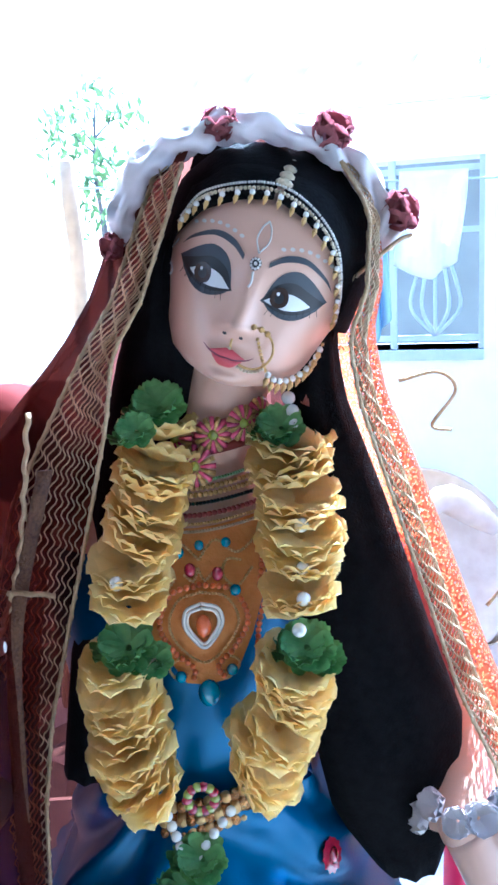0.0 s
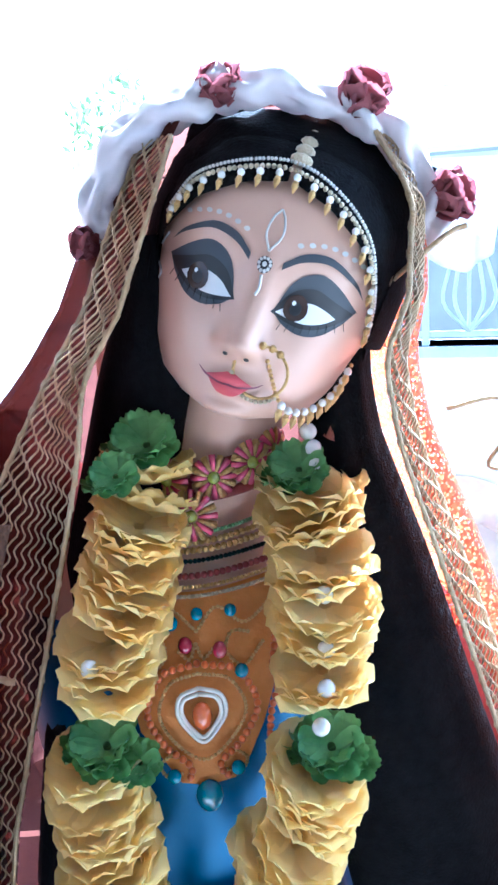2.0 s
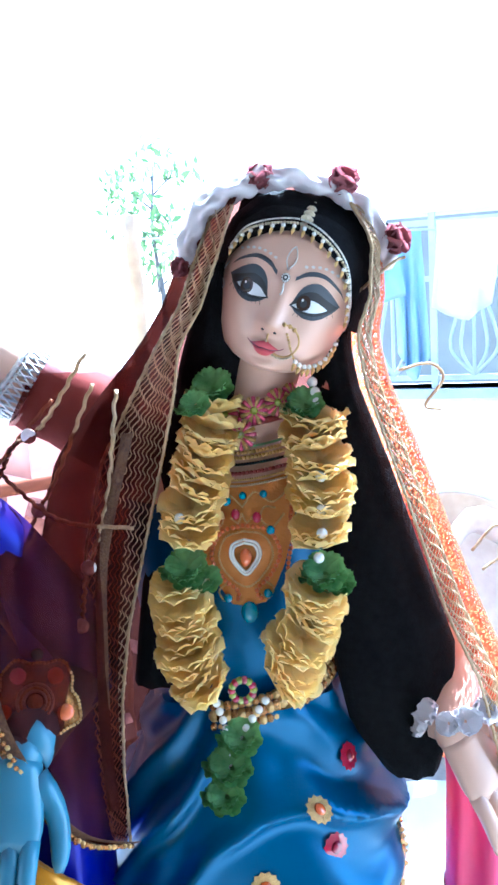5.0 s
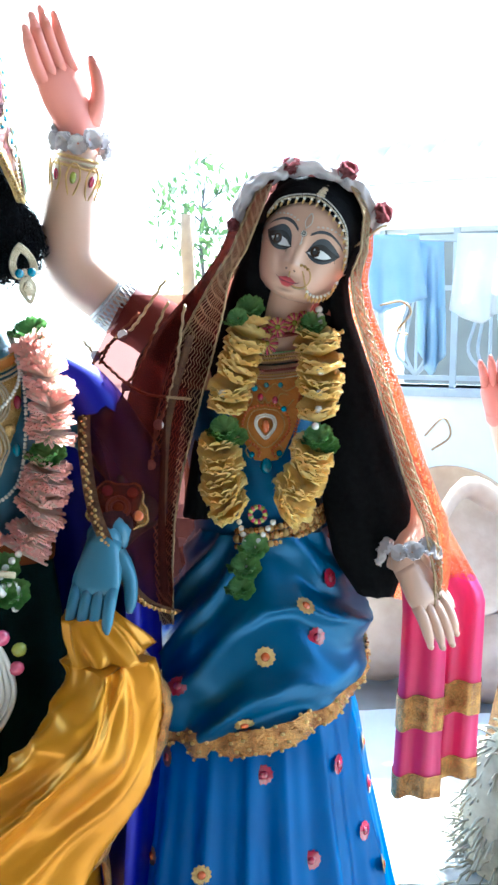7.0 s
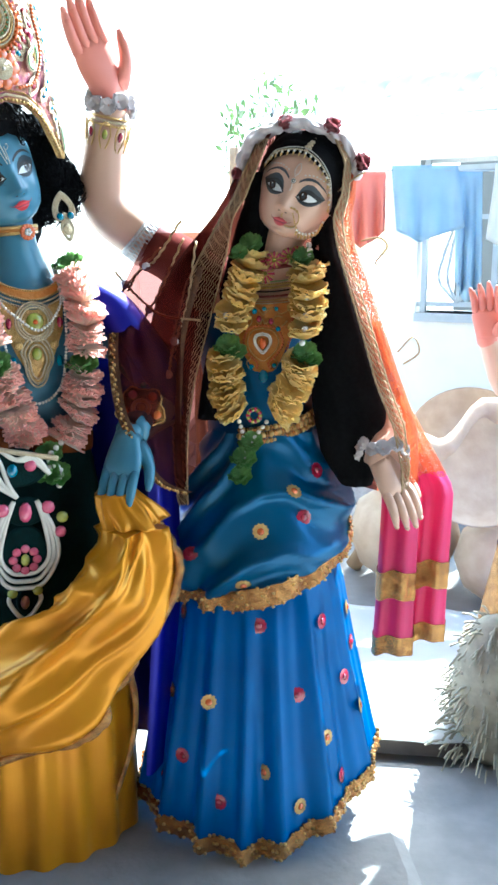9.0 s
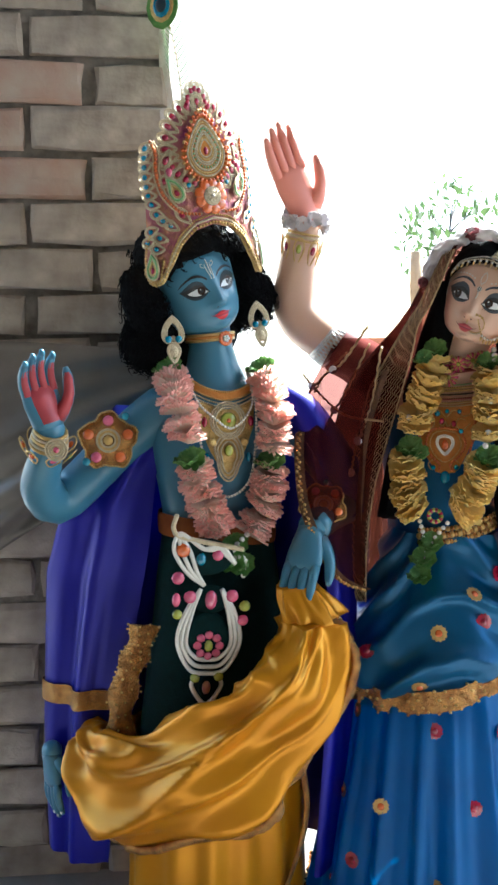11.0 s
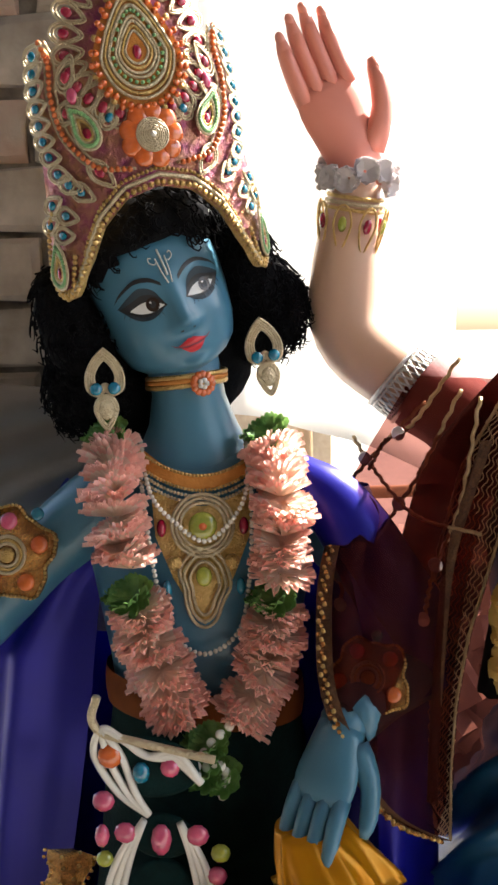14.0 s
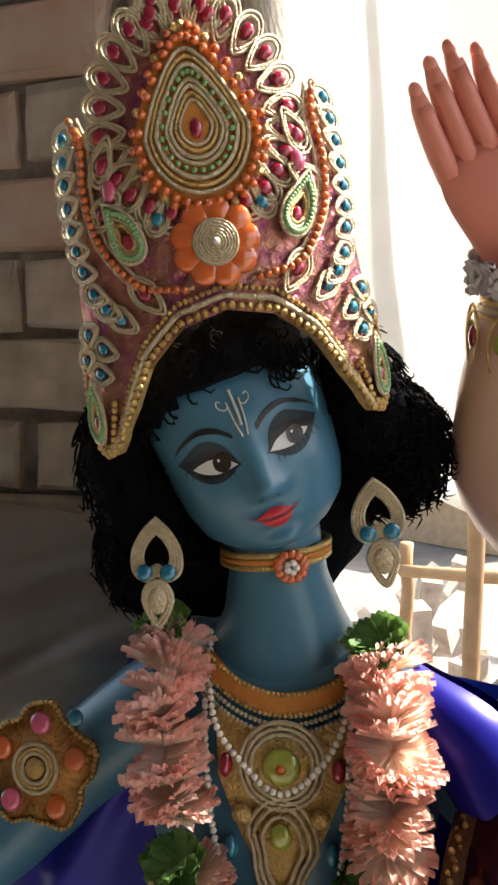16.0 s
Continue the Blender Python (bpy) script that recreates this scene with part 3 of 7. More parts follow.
def pale_statue():
    b, f = Build(), Build()
    head(f, None, "pale_skin")
    for s in (-1, 1):
        eye(f, None, s, -0.0050, 1.08, "smoke_paint", 0.90)
        brow(f, None, s, "smoke_paint", 0.003)
        for k in range(7):
            dot(f, None, s * (0.014 + 0.0055 * k), 0.027 + 0.0035 * math.sin(k * 0.55), 0.0017, 0.0013, "white_paint", 0.001, 8)
        dot(f, None, s * 0.006, -0.0325, 0.0016, 0.0011, "black_paint", 0.0008, 8)
    lips(f, None, "lip_pink", "rouge")
    for s in (-1, 1):
        painted_line(f, None, [(0, 0.020), (s * 0.004, 0.028), (s * 0.003, 0.036), (0, 0.041)], 0.0006, "white_paint")
    painted_line(f, None, [(0, 0.009), (0.001, 0.004), (0, 0.001)], 0.0008, "white_paint")
    for k in range(10):
        a = 2 * math.pi * k / 10
        dot(f, None, 0.0029 * math.cos(a), 0.0135 + 0.0029 * math.sin(a), 0.0009, 0.0009, "white_paint", 0.0016, 6)
    dot(f, None, 0, 0.0135, 0.0038, 0.0038, "black_paint", 0.0010)
    dot(f, None, 0, 0.0135, 0.0012, 0.0012, "white_paint", 0.0016, 8)
    f.ball((-0.066, 0.000, -0.006), (0.008, 0.012, 0.019), "pale_skin", 12, 8)
    painted_line(f, None, [(-0.056, 0.012), (-0.061, 0.003), (-0.055, -0.006), (-0.060, -0.014)], 0.0006, "white_paint")
    shaped_face(b, f, RH, ([-0.085, -0.06, -0.033, 0.0, 0.04, 0.085], [0.82, 0.88, 0.96, 1.04, 1.02, 1.0]), ([-0.085, -0.056, -0.0475, -0.041, -0.028, -0.001, 0.0135, 0.085], [-0.0755, -0.060, -0.0530, -0.0465, -0.032, -0.006, 0.0125, 0.085]))
    neck = [(1.09, 0.066, 0.052, 0.002, 0.0), (1.125, 0.052, 0.045, 0.008, -0.006), (1.155, 0.043, 0.041, 0.020, -0.014), (1.19, 0.039, 0.039, 0.034, -0.022), (1.22, 0.038, 0.038, 0.046, -0.028), (1.255, 0.036, 0.038, 0.056, -0.034)]
    b.loft(ellipse_rings(neck, 32), "pale_skin", True, False, RB)
    torso = [(0.84, 0.085, 0.075, 0, 0), (0.90, 0.09, 0.075, 0, 0), (0.98, 0.102, 0.084, 0, 0), (1.05, 0.108, 0.084, 0, -0.002), (1.09, 0.105, 0.07, 0, 0), (1.12, 0.085, 0.055, 0, 0), (1.14, 0.05, 0.045, 0.006, -0.004)]
    b.loft(ellipse_rings(torso, 40), "pale_skin", True, True, RB)
    # raised right arm
    arm_line = spline([(-0.10, 0.668, 1.10), (-0.18, 0.668, 1.160), (-0.257, 0.658, 1.208), (-0.312, 0.636, 1.262), (-0.310, 0.622, 1.335), (-0.290, 0.613, 1.420)], 26)
    b.tube(arm_line, [interp(k, [0, 8, 13, 16, 20, 25], [0.037, 0.039, 0.041, 0.039, 0.035, 0.025]) for k in range(26)], "pale_skin", 22)
    hand(b, frame_along((-0.288, 0.612, 1.428), (-0.336, 0.560, 1.570), (0.66, -0.74, 0.1)) @ Matrix.Scale(1.12, 4), "pink_palm", "pink_palm", 0.0, 0.20, 0.085)
    # lowered left arm
    b.tube(spline([(0.05, 0.66, 1.08), (0.12, 0.67, 1.00), (0.178, 0.640, 0.90), (0.172, 0.59, 0.852), (0.169, 0.57, 0.838)], 14), 0.030, "pale_skin", 18)
    hand(b, frame_along((0.169, 0.567, 0.840), (0.218, 0.538, 0.762), (-0.5, 0.75, -0.4)), "pale_skin", "pale_skin", 0.4, 0.3, 0.062)
    return tagged(b.make("statue"), "pale painted clay statue in a blue sari, one arm raised", "statue")


blue_statue()
pale_statue()


# ---- cloth of the pale statue ----
def folds(k, amp, z=0.0):
    return amp * (0.6 * math.sin(k) + 0.4 * math.sin(1.7 * k + 3 * z))


def sari_skirt():
    ob = thing("skirt", label="bright blue satin pleated skirt with sequined motifs and gold hem", category="skirt")
    n, rings, hem = 240, [], []
    LV = ([0.17, 0.30, 0.45, 0.58, 0.66], [0.228, 0.205, 0.178, 0.160, 0.140])
    for i in range(26):
        t = i / 25
        ring = []
        for k in range(n):
            ph = 2 * math.pi * k / n
            z = 0.16 + 0.50 * t
            a = interp(z, *LV)
            w = (1 - t) ** 0.7
            front = max(0, math.cos(ph))
            pleat = (0.013 * (1 - 2 * abs(math.sin(ph * 8 + 0.7 * math.sin(ph * 3)))) + 0.004 * math.sin(ph * 31)) * w * (0.35 + 0.65 * front)
            x, y = -0.052 + (a + pleat) * math.sin(ph), 0.645 - (a * 0.92 + pleat) * math.cos(ph)
            lift = 0.10 * max(0, math.sin(ph - 0.1)) ** 1.5 + 0.02 * max(0, -math.sin(ph))
            ring.append((x, y, z + lift * (1 - t)))
        rings.append(ring)
    Build().loft(rings, "pleat_blue").make("pleated_cloth", ob)
    # hem tape
    tape = []
    for s in range(3):
        tape.append([(-0.052 + (p[0] + 0.052) * (1.012 + 0.006 * (s == 1)), 0.645 + (p[1] - 0.645) * (1.012 + 0.006 * (s == 1)), p[2] - 0.012 + 0.016 * s) for p in rings[0]])
    Build().loft(tape, "sequin").make("hem_tape", ob, "coppery sequined hem tape")
    for s in range(3):
        bd = Build()
        for k in range(n):
            if math.sin(k * 1.9 + 2 * s) > -0.3:
                bd.ball(Vector(tape[s][k]), (0.0036, 0.0024, 0.0036), "gold" if (k + s) % 3 else "sequin", 6, 4)
        bd.make("sequin_trim", ob, "row of glittering sequins")
    return ob, rings


def sari_wrap():
    """The looser upper cloth, drawn in folds over the hips and held by the sequined belt."""
    ob = thing("sari_wrap", label="draped teal blue satin sari cloth over the hips", category="sari")
    n, rings = 120, []
    for i in range(40):
        t = i / 39
        ring = []
        for k in range(n):
            ph = 2 * math.pi * k / n
            z = 0.600 + 0.280 * t + (0.036 * math.sin(ph) + 0.045 * (1 - math.cos(ph))) * (1 - t) ** 1.3
            a = interp(t, [0, 0.08, 0.2, 0.45, 0.7, 0.9, 1], [0.157, 0.170, 0.176, 0.160, 0.132, 0.106, 0.098])
            d = interp(t, [0, 0.08, 0.2, 0.45, 0.7, 0.9, 1], [0.142, 0.156, 0.160, 0.142, 0.118, 0.095, 0.088])
            u = math.sin(ph)
            sag = t * 9 + 5.5 * (u - 0.35) ** 2 + 1.2 * u + 0.7 * noise.noise((u * 3, t * 4, 0.5))
            f = 0.014 * (1 - 2 * abs(math.sin(sag * 0.95)) ** 0.7) * math.sin(math.pi * min(1, t * 1.05)) ** 0.6 + 0.004 * math.sin(sag * 2.7 + ph * 3)
            ring.append((-0.050 + 0.012 * t + (a + f) * math.sin(ph), 0.645 - (d + f) * math.cos(ph), z))
        rings.append(ring)
    Build().loft(rings, "sari_blue").make("wrapped_cloth", ob)
    belt = []
    for s in range(4):
        ring = []
        for k in range(n):
            ph = 2 * math.pi * k / n
            p = rings[1][k]
            o = 1.03 + 0.02 * math.sin(math.pi * s / 3)
            ring.append((-0.05 + (p[0] + 0.05) * o, 0.645 + (p[1] - 0.645) * o, p[2] - 0.018 + 0.0125 * s + 0.0015 * math.sin(k * 1.7)))
        belt.append(ring)
    Build().loft(belt, "sequin").make("belt", ob, "coppery sequined belt tape")
    for s in (0, 1, 2, 3):
        bd = Build()
        for k in range(n):
            if (k + s) % 2:
                bd.ball(Vector(belt[s][k]) + Vector((0, -0.001, 0.002 * math.sin(k))), (0.0032, 0.0016, 0.0028), "gold" if (k + s) % 3 else "sequin", 6, 4)
        bd.make("sequin_trim", ob, "row of glittering sequins")
    return ob, rings


skirt, SKIRT = sari_skirt()
sari, WRAP = sari_wrap()


def motif(b, p, nrm, r, kind):
    """A stitched sequin flower on the cloth."""
    nrm = Vector(nrm).normalized()
    m = Matrix.Translation(Vector(p) + nrm * 0.0015) @ nrm.to_track_quat("Z", "X").to_matrix().to_4x4()
    n = 12
    rim = "gold" if kind else "red_gem"
    v = [(0, 0, 0.0025)] + [(r * (1 + 0.18 * (k % 2)) * math.cos(2 * math.pi * k / (2 * n)), r * (1 + 0.18 * (k % 2)) * math.sin(2 * math.pi * k / (2 * n)), 0.0005) for k in range(2 * n)]
    b.add(v, [(0, 1 + k, 1 + (k + 1) % (2 * n)) for k in range(2 * n)], rim, m)
    b.ball((0, 0, 0.0022), (r * 0.5, r * 0.5, 0.002), "orange_gem" if kind else "red_gem", 10, 4, m)
    return b


def motifs():
    k = 0
    for rows, parent, spots in ((SKIRT, skirt, [(20, 0.06), (20, -0.32), (19, 0.36), (13, -0.14), (13, 0.22), (12, -0.36), (12, 0.46), (7, 0.08), (7, -0.24), (8, 0.32), (4, -0.08), (3, 0.20), (4, -0.34), (8, 0.52), (3, 0.38), (18, 0.62), (14, 0.60)]), (WRAP, sari, [(5, -0.02), (12, -0.24), (17, 0.06), (18, 0.27), (26, 0.20), (29, 0.40), (8, -0.42)])):
        for i, u in spots:
            ring = rows[i]
            n = len(ring)
            j = int((u / (2 * math.pi) * 2.4 % 1) * n)
            p, q, r = Vector(ring[j]), Vector(ring[(j + 2) % n]), Vector(rows[i + 2][j])
            nrm = (q - p).cross(r - p)
            if nrm.y > 0:
                nrm = -nrm
            b = motif(Build(), p, nrm, 0.0125, k % 2)
            b.make("motif", parent, "gold sequin flower motif" if k % 2 else "red sequin flower motif")
            k += 1


motifs()


def blouse():
    ob = thing("blouse", label="blue and maroon cloth blouse with short sleeves", category="blouse")
    for pts, r0 in (([(-0.09, 0.668, 1.09), (-0.17, 0.669, 1.152), (-0.240, 0.662, 1.197)], 0.044), ([(0.04, 0.66, 1.095), (0.11, 0.668, 1.03), (0.168, 0.648, 0.93)], 0.040)):
        line = spline(pts, 14)
        b = Build()
        b.tube(line, [r0 * (1.06 - 0.05 * i / 13 + 0.02 * math.sin(i * 1.7)) for i in range(14)], "red_cloth", 24, None, 1.0, False)
        b.make("sleeve", ob, "maroon cloth sleeve")
    levels = [(0.865, 0.095, 0.085, 0, 0), (0.93, 0.098, 0.083, 0, 0), (1.0, 0.108, 0.091, 0, 0), (1.05, 0.113, 0.089, 0, -0.002), (1.082, 0.108, 0.073, 0, 0)]
    Build().loft(ellipse_rings(levels, 48), "sari_blue", True, False, RB).make("bodice", ob, "blue satin bodice")
    return ob


blouse()


def long_hair():
    ob = thing("long_wig", label="long straight black wig, parted in the middle", category="wig")
    b = Build()
    # cap of the wig
    n, rings = 48, []
    for i in range(18):
        t = i / 17
        s = interp(t, [0, 1], [-0.2, 1.12])
        ring = []
        for k in range(n + 1):
            ph = math.pi * (0.5 - (0.18 if s < 0.4 else interp(s, [0.4, 0.75, 1.12], [0.18, 0.5, 0.5]))) + (2 * math.pi - 2 * math.pi * (0.5 - (0.18 if s < 0.4 else interp(s, [0.4, 0.75, 1.12], [0.18, 0.5, 0.5])))) * k / n
            sc = max(-1, min(1, s / 1.12))
            w, f, bk = interp(sc, *FW) * 1.12 + 0.004, interp(sc, *FF) * 1.0 - 0.004, max(0.05, interp(sc, *FB)) * 1.2 + 0.006
            ring.append((w * math.sin(ph), -(f if math.cos(ph) > 0 else bk) * math.cos(ph), s * HH))
        rings.append(ring)
    b.loft(rings, "hair", False, False, RH)
    b.make("wig_cap", ob)
    # the parted hair over the brow
    for s in (-1, 1):
        b = Build()
        rr = []
        for i in range(12):
            t = i / 11
            inner = interp(t, [0, 0.5, 1], [0.002, 0.003, 0.004])
            row = []
            for k in range(16):
                u = k / 15
                x = s * (inner + u * 0.064)
                zlow = interp(u, [0, 0.3, 0.65, 0.9, 1], [0.054, 0.048, 0.034, 0.010, -0.03])
                z = zlow + (0.088 - zlow) * t
                y = -face_front(x * 0.97, min(z, 0.084)) - 0.005 - 0.004 * math.sin(math.pi * t)
                row.append((x * 1.03, y, z))
            rr.append(row)
        b.loft(rr, "hair", False, False, RH)
        b.make("parted_fringe", ob)
    # long locks on both sides
    for s, outer in ((-1, [(1.31, -0.030, -0.052), (1.23, -0.015, -0.082), (1.15, -0.03, -0.104), (1.05, -0.07, -0.130), (0.90, -0.10, -0.152)]), (1, [(1.335, 0.060, 0.092), (1.275, 0.050, 0.092), (1.235, 0.045, 0.082), (1.19, 0.042, 0.088), (1.1, 0.040, 0.120), (1.0, 0.042, 0.150), (0.92, 0.050, 0.176), (0.84, 0.066, 0.172), (0.79, 0.10, 0.155)])):
        zs = [o[0] for o in outer][::-1]
        rings = []
        for i in range(30):
            z = interp(i / 29, [0, 1], [zs[0], zs[-1]])
            xi, xo = interp(z, zs, [o[1] for o in outer][::-1]), interp(z, zs, [o[2] for o in outer][::-1])
            yc = interp(z, [0.8, 0.95, 1.1, 1.2, 1.3], [0.602, 0.606, 0.622, 0.622, 0.620])
            c, h = (xi + xo) / 2, abs(xo - xi) / 2
            rings.append([(c + h * math.cos(a) , yc + (0.028 + 0.003 * math.sin(9 * a + z * 20)) * math.sin(a), z) for a in [2 * math.pi * k / 28 for k in range(28)]])
        Build().loft(rings, "hair", True, True).make("long_lock", ob)
    return ob


long_hair()

VL = [  # z, left outer x, right outer x, left edge x, right edge x, front y, back y
    (1.388, -0.018, 0.066, -0.010, 0.056, 0.605, 0.66),
    (1.360, -0.056, 0.094, -0.024, 0.079, 0.580, 0.68),
    (1.320, -0.076, 0.114, -0.038, 0.098, 0.565, 0.70),
    (1.270, -0.098, 0.113, -0.058, 0.094, 0.560, 0.72),
    (1.235, -0.122, 0.106, -0.080, 0.081, 0.560, 0.73),
    (1.190, -0.165, 0.114, -0.087, 0.088, 0.560, 0.74),
    (1.130, -0.215, 0.138, -0.102, 0.107, 0.560, 0.75),
    (1.050, -0.235, 0.166, -0.124, 0.132, 0.560, 0.76),
    (0.970, -0.235, 0.194, -0.145, 0.156, 0.556, 0.76),
    (0.900, -0.225, 0.222, -0.156, 0.186, 0.553, 0.75),
    (0.830, -0.215, 0.228, -0.160, 0.202, 0.552, 0.74),
    (0.755, -0.200, 0.216, -0.160, 0.205, 0.552, 0.73),
]
VZ = [v[0] for v in VL][::-1]


def veil_at(z, c):
    return interp(z, VZ, [v[c] for v in VL][::-1])


def veil():
    ob = thing("veil", label="maroon net veil with broad gold lace borders and mirror cords", category="veil")
    rows, ledge, redge, outer = [], [], [], []
    for i in range(44):
        z = 1.388 - (1.388 - 0.755) * i / 43
        lo, ro, le, re, yf, yb = (veil_at(z, c) for c in range(1, 7))
        pts = [(le, yf, z), ((le + lo) / 2, yf + 0.012, z), (lo, yf + 0.06, z), ((lo * 3 + ro) / 4, yb, z), ((lo + ro * 3) / 4, yb, z), (ro, yf + 0.06, z), ((re + ro) / 2, yf + 0.016, z), (re, yf, z)]
        row = spline(pts, 60)
        for k, p in enumerate(row):
            p += Vector((0, folds(k * 0.8, 0.004, z), 0.002 * math.sin(k)))
        rows.append(row)
    top = []
    c = rows[0]
    for s in (0.75, 0.45, 0.15):
        mid = sum(c, Vector()) / len(c)
        top.insert(0, [mid + (p - mid) * s + Vector((0, 0, 0.012 * (1 - s))) for p in c])
    rows = top + rows
    n = len(rows[0])
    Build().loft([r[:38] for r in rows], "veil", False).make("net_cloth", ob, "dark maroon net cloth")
    # right side coloured orange for the backlight shining through
    Build().loft([r[37:] for r in rows], "backlit_orange_net", False).make("net_cloth", ob, "maroon net cloth, the glow of light through it coloured in as orange")
    rows = rows[3:]
    return ob, rows


veil_ob, VROWS = veil()


def lace(parent, rows, cols, name, width_rows=None):
    """A lace border: wavy gold threads that follow the cloth's edge, with cross threads."""
    b = Build()
    lines = []
    for j in cols:
        line = []
        for r in rows:
            k = int(j)
            p = r[k].lerp(r[k + 1], j - k) if k + 1 < len(r) else r[k]
            line.append(p + Vector((0, -0.005, 0)))
        lines.append(line)
    for li, line in enumerate(lines):
        pts = []
        fine = spline(line, len(line) * 5)
        for i, p in enumerate(fine):
            pts.append(p + Vector((0.0020 * math.sin(i * 1.25 + li * 1.1), 0, 0)))
        b.tube(pts, 0.00055, "lace", 4, None, 1, False)
    a, z = spline(lines[0], len(lines[0]) * 6), spline(lines[-1], len(lines[0]) * 6)
    for edge in (a, z):
        b.tube(edge, 0.0016, "lace", 5, None, 1, False)
    return b.make(name, parent, "wavy gold lace border")


lace(veil_ob, VROWS[2:], [0.2 + 0.72 * k for k in range(13)], "lace_border")


def veil_wing():
    """The part of the veil that hangs from the raised arm, seen through, with a gold border along its free edge."""
    rows = []
    for i in range(30):
        t = i / 29
        free = spline([(-0.235, 0.628, 1.215), (-0.275, 0.552, 1.105), (-0.268, 0.482, 1.030), (-0.252, 0.446, 0.955), (-0.224, 0.442, 0.880), (-0.190, 0.460, 0.818), (-0.150, 0.484, 0.795)], 30)[i]
        held = spline([(-0.120, 0.600, 1.215), (-0.130, 0.566, 1.130), (-0.148, 0.558, 1.030), (-0.158, 0.552, 0.93), (-0.160, 0.540, 0.86), (-0.155, 0.520, 0.815)], 30)[i]
        row = []
        for k in range(26):
            u = k / 25
            row.append(free.lerp(held, u) + Vector((0, folds(k * 0.9 + 2 * t, 0.007, t) - 0.012 * math.sin(math.pi * u), 0)))
        rows.append(row)
    Build().loft(rows, "sheer_maroon", False).make("net_cloth", veil_ob, "dark maroon net cloth")
    edge = [r[0] for r in rows]
    b = Build()
    b.loft([[p + Vector((w, -0.003 - 0.002 * math.sin(i), 0.25 * w)) for i, p in enumerate(edge[8:])] for w in (-0.004, 0.004, 0.013)], "brown_border", False)
    for i, p in enumerate(spline(edge[8:], 90)):
        b.ball(p + Vector((0.004 + 0.003 * math.sin(i * 2.1), -0.006, 0)), (0.0026, 0.0018, 0.0026), "gold" if i % 2 else "sequin", 6, 4)
    b.make("border", veil_ob, "rust brown border with gold sequins")
    gathered = Build()
    gathered.loft([[p + Vector((0.0055 * math.cos(a), 0.0025 * math.sin(a) - 0.004, 0)) for a in [2 * math.pi * k / 10 for k in range(10)]] for p in spline([(-0.132, 0.556, 1.16), (-0.162, 0.548, 1.05), (-0.170, 0.543, 0.95), (-0.172, 0.536, 0.87), (-0.165, 0.512, 0.815)], 30)], "brown_border", True, True)
    gathered.make("border", veil_ob, "rust brown border with gold sequins")


veil_wing()
lace(veil_ob, VROWS[2:], [50.2 + 0.72 * k for k in range(13)], "lace_border")


def pink_scarf():
    ob = thing("scarf", label="magenta satin scarf hanging in two tails with gold bands", category="scarf")
    for cx, w, zb, y0 in ((0.208, 0.037, 0.45, 0.655), (0.272, 0.033, 0.47, 0.68)):
        rings = []
        for i in range(34):
            t = i / 33
            z = 1.06 - (1.06 - zb) * t
            x = interp(t, [0, 0.25, 0.5, 1], [0.135, 0.19, cx, cx - 0.006])
            ww = w * interp(t, [0, 0.3, 0.8, 1], [0.75, 0.9, 0.95, 1.0])
            rings.append([(x + ww * math.cos(a), y0 + (0.020 + 0.006 * math.sin(5 * a + 2 * t)) * math.sin(a) + 0.004 * math.sin(8 * t), z + 0.004 * math.sin(3 * a)) for a in [2 * math.pi * k / 32 for k in range(32)]])
        Build().loft(rings[:16], "backlit_orange_net").make("tail_top", ob, "orange net upper part")
        Build().loft(rings[13:], "pink_satin").make("tail", ob)
        for lo, hi in ((24, 27), (31, 33)):
            Build().loft([[(cc[0] + (p[0] - cc[0]) * 1.05, cc[1] + (p[1] - cc[1]) * 1.12, p[2]) for p in r] for r in rings[lo:hi + 1] for cc in [(sum(q[0] for q in r) / 32, sum(q[1] for q in r) / 32)]], "sequin").make("band", ob, "gold sequined band")
    return ob


pink_scarf()


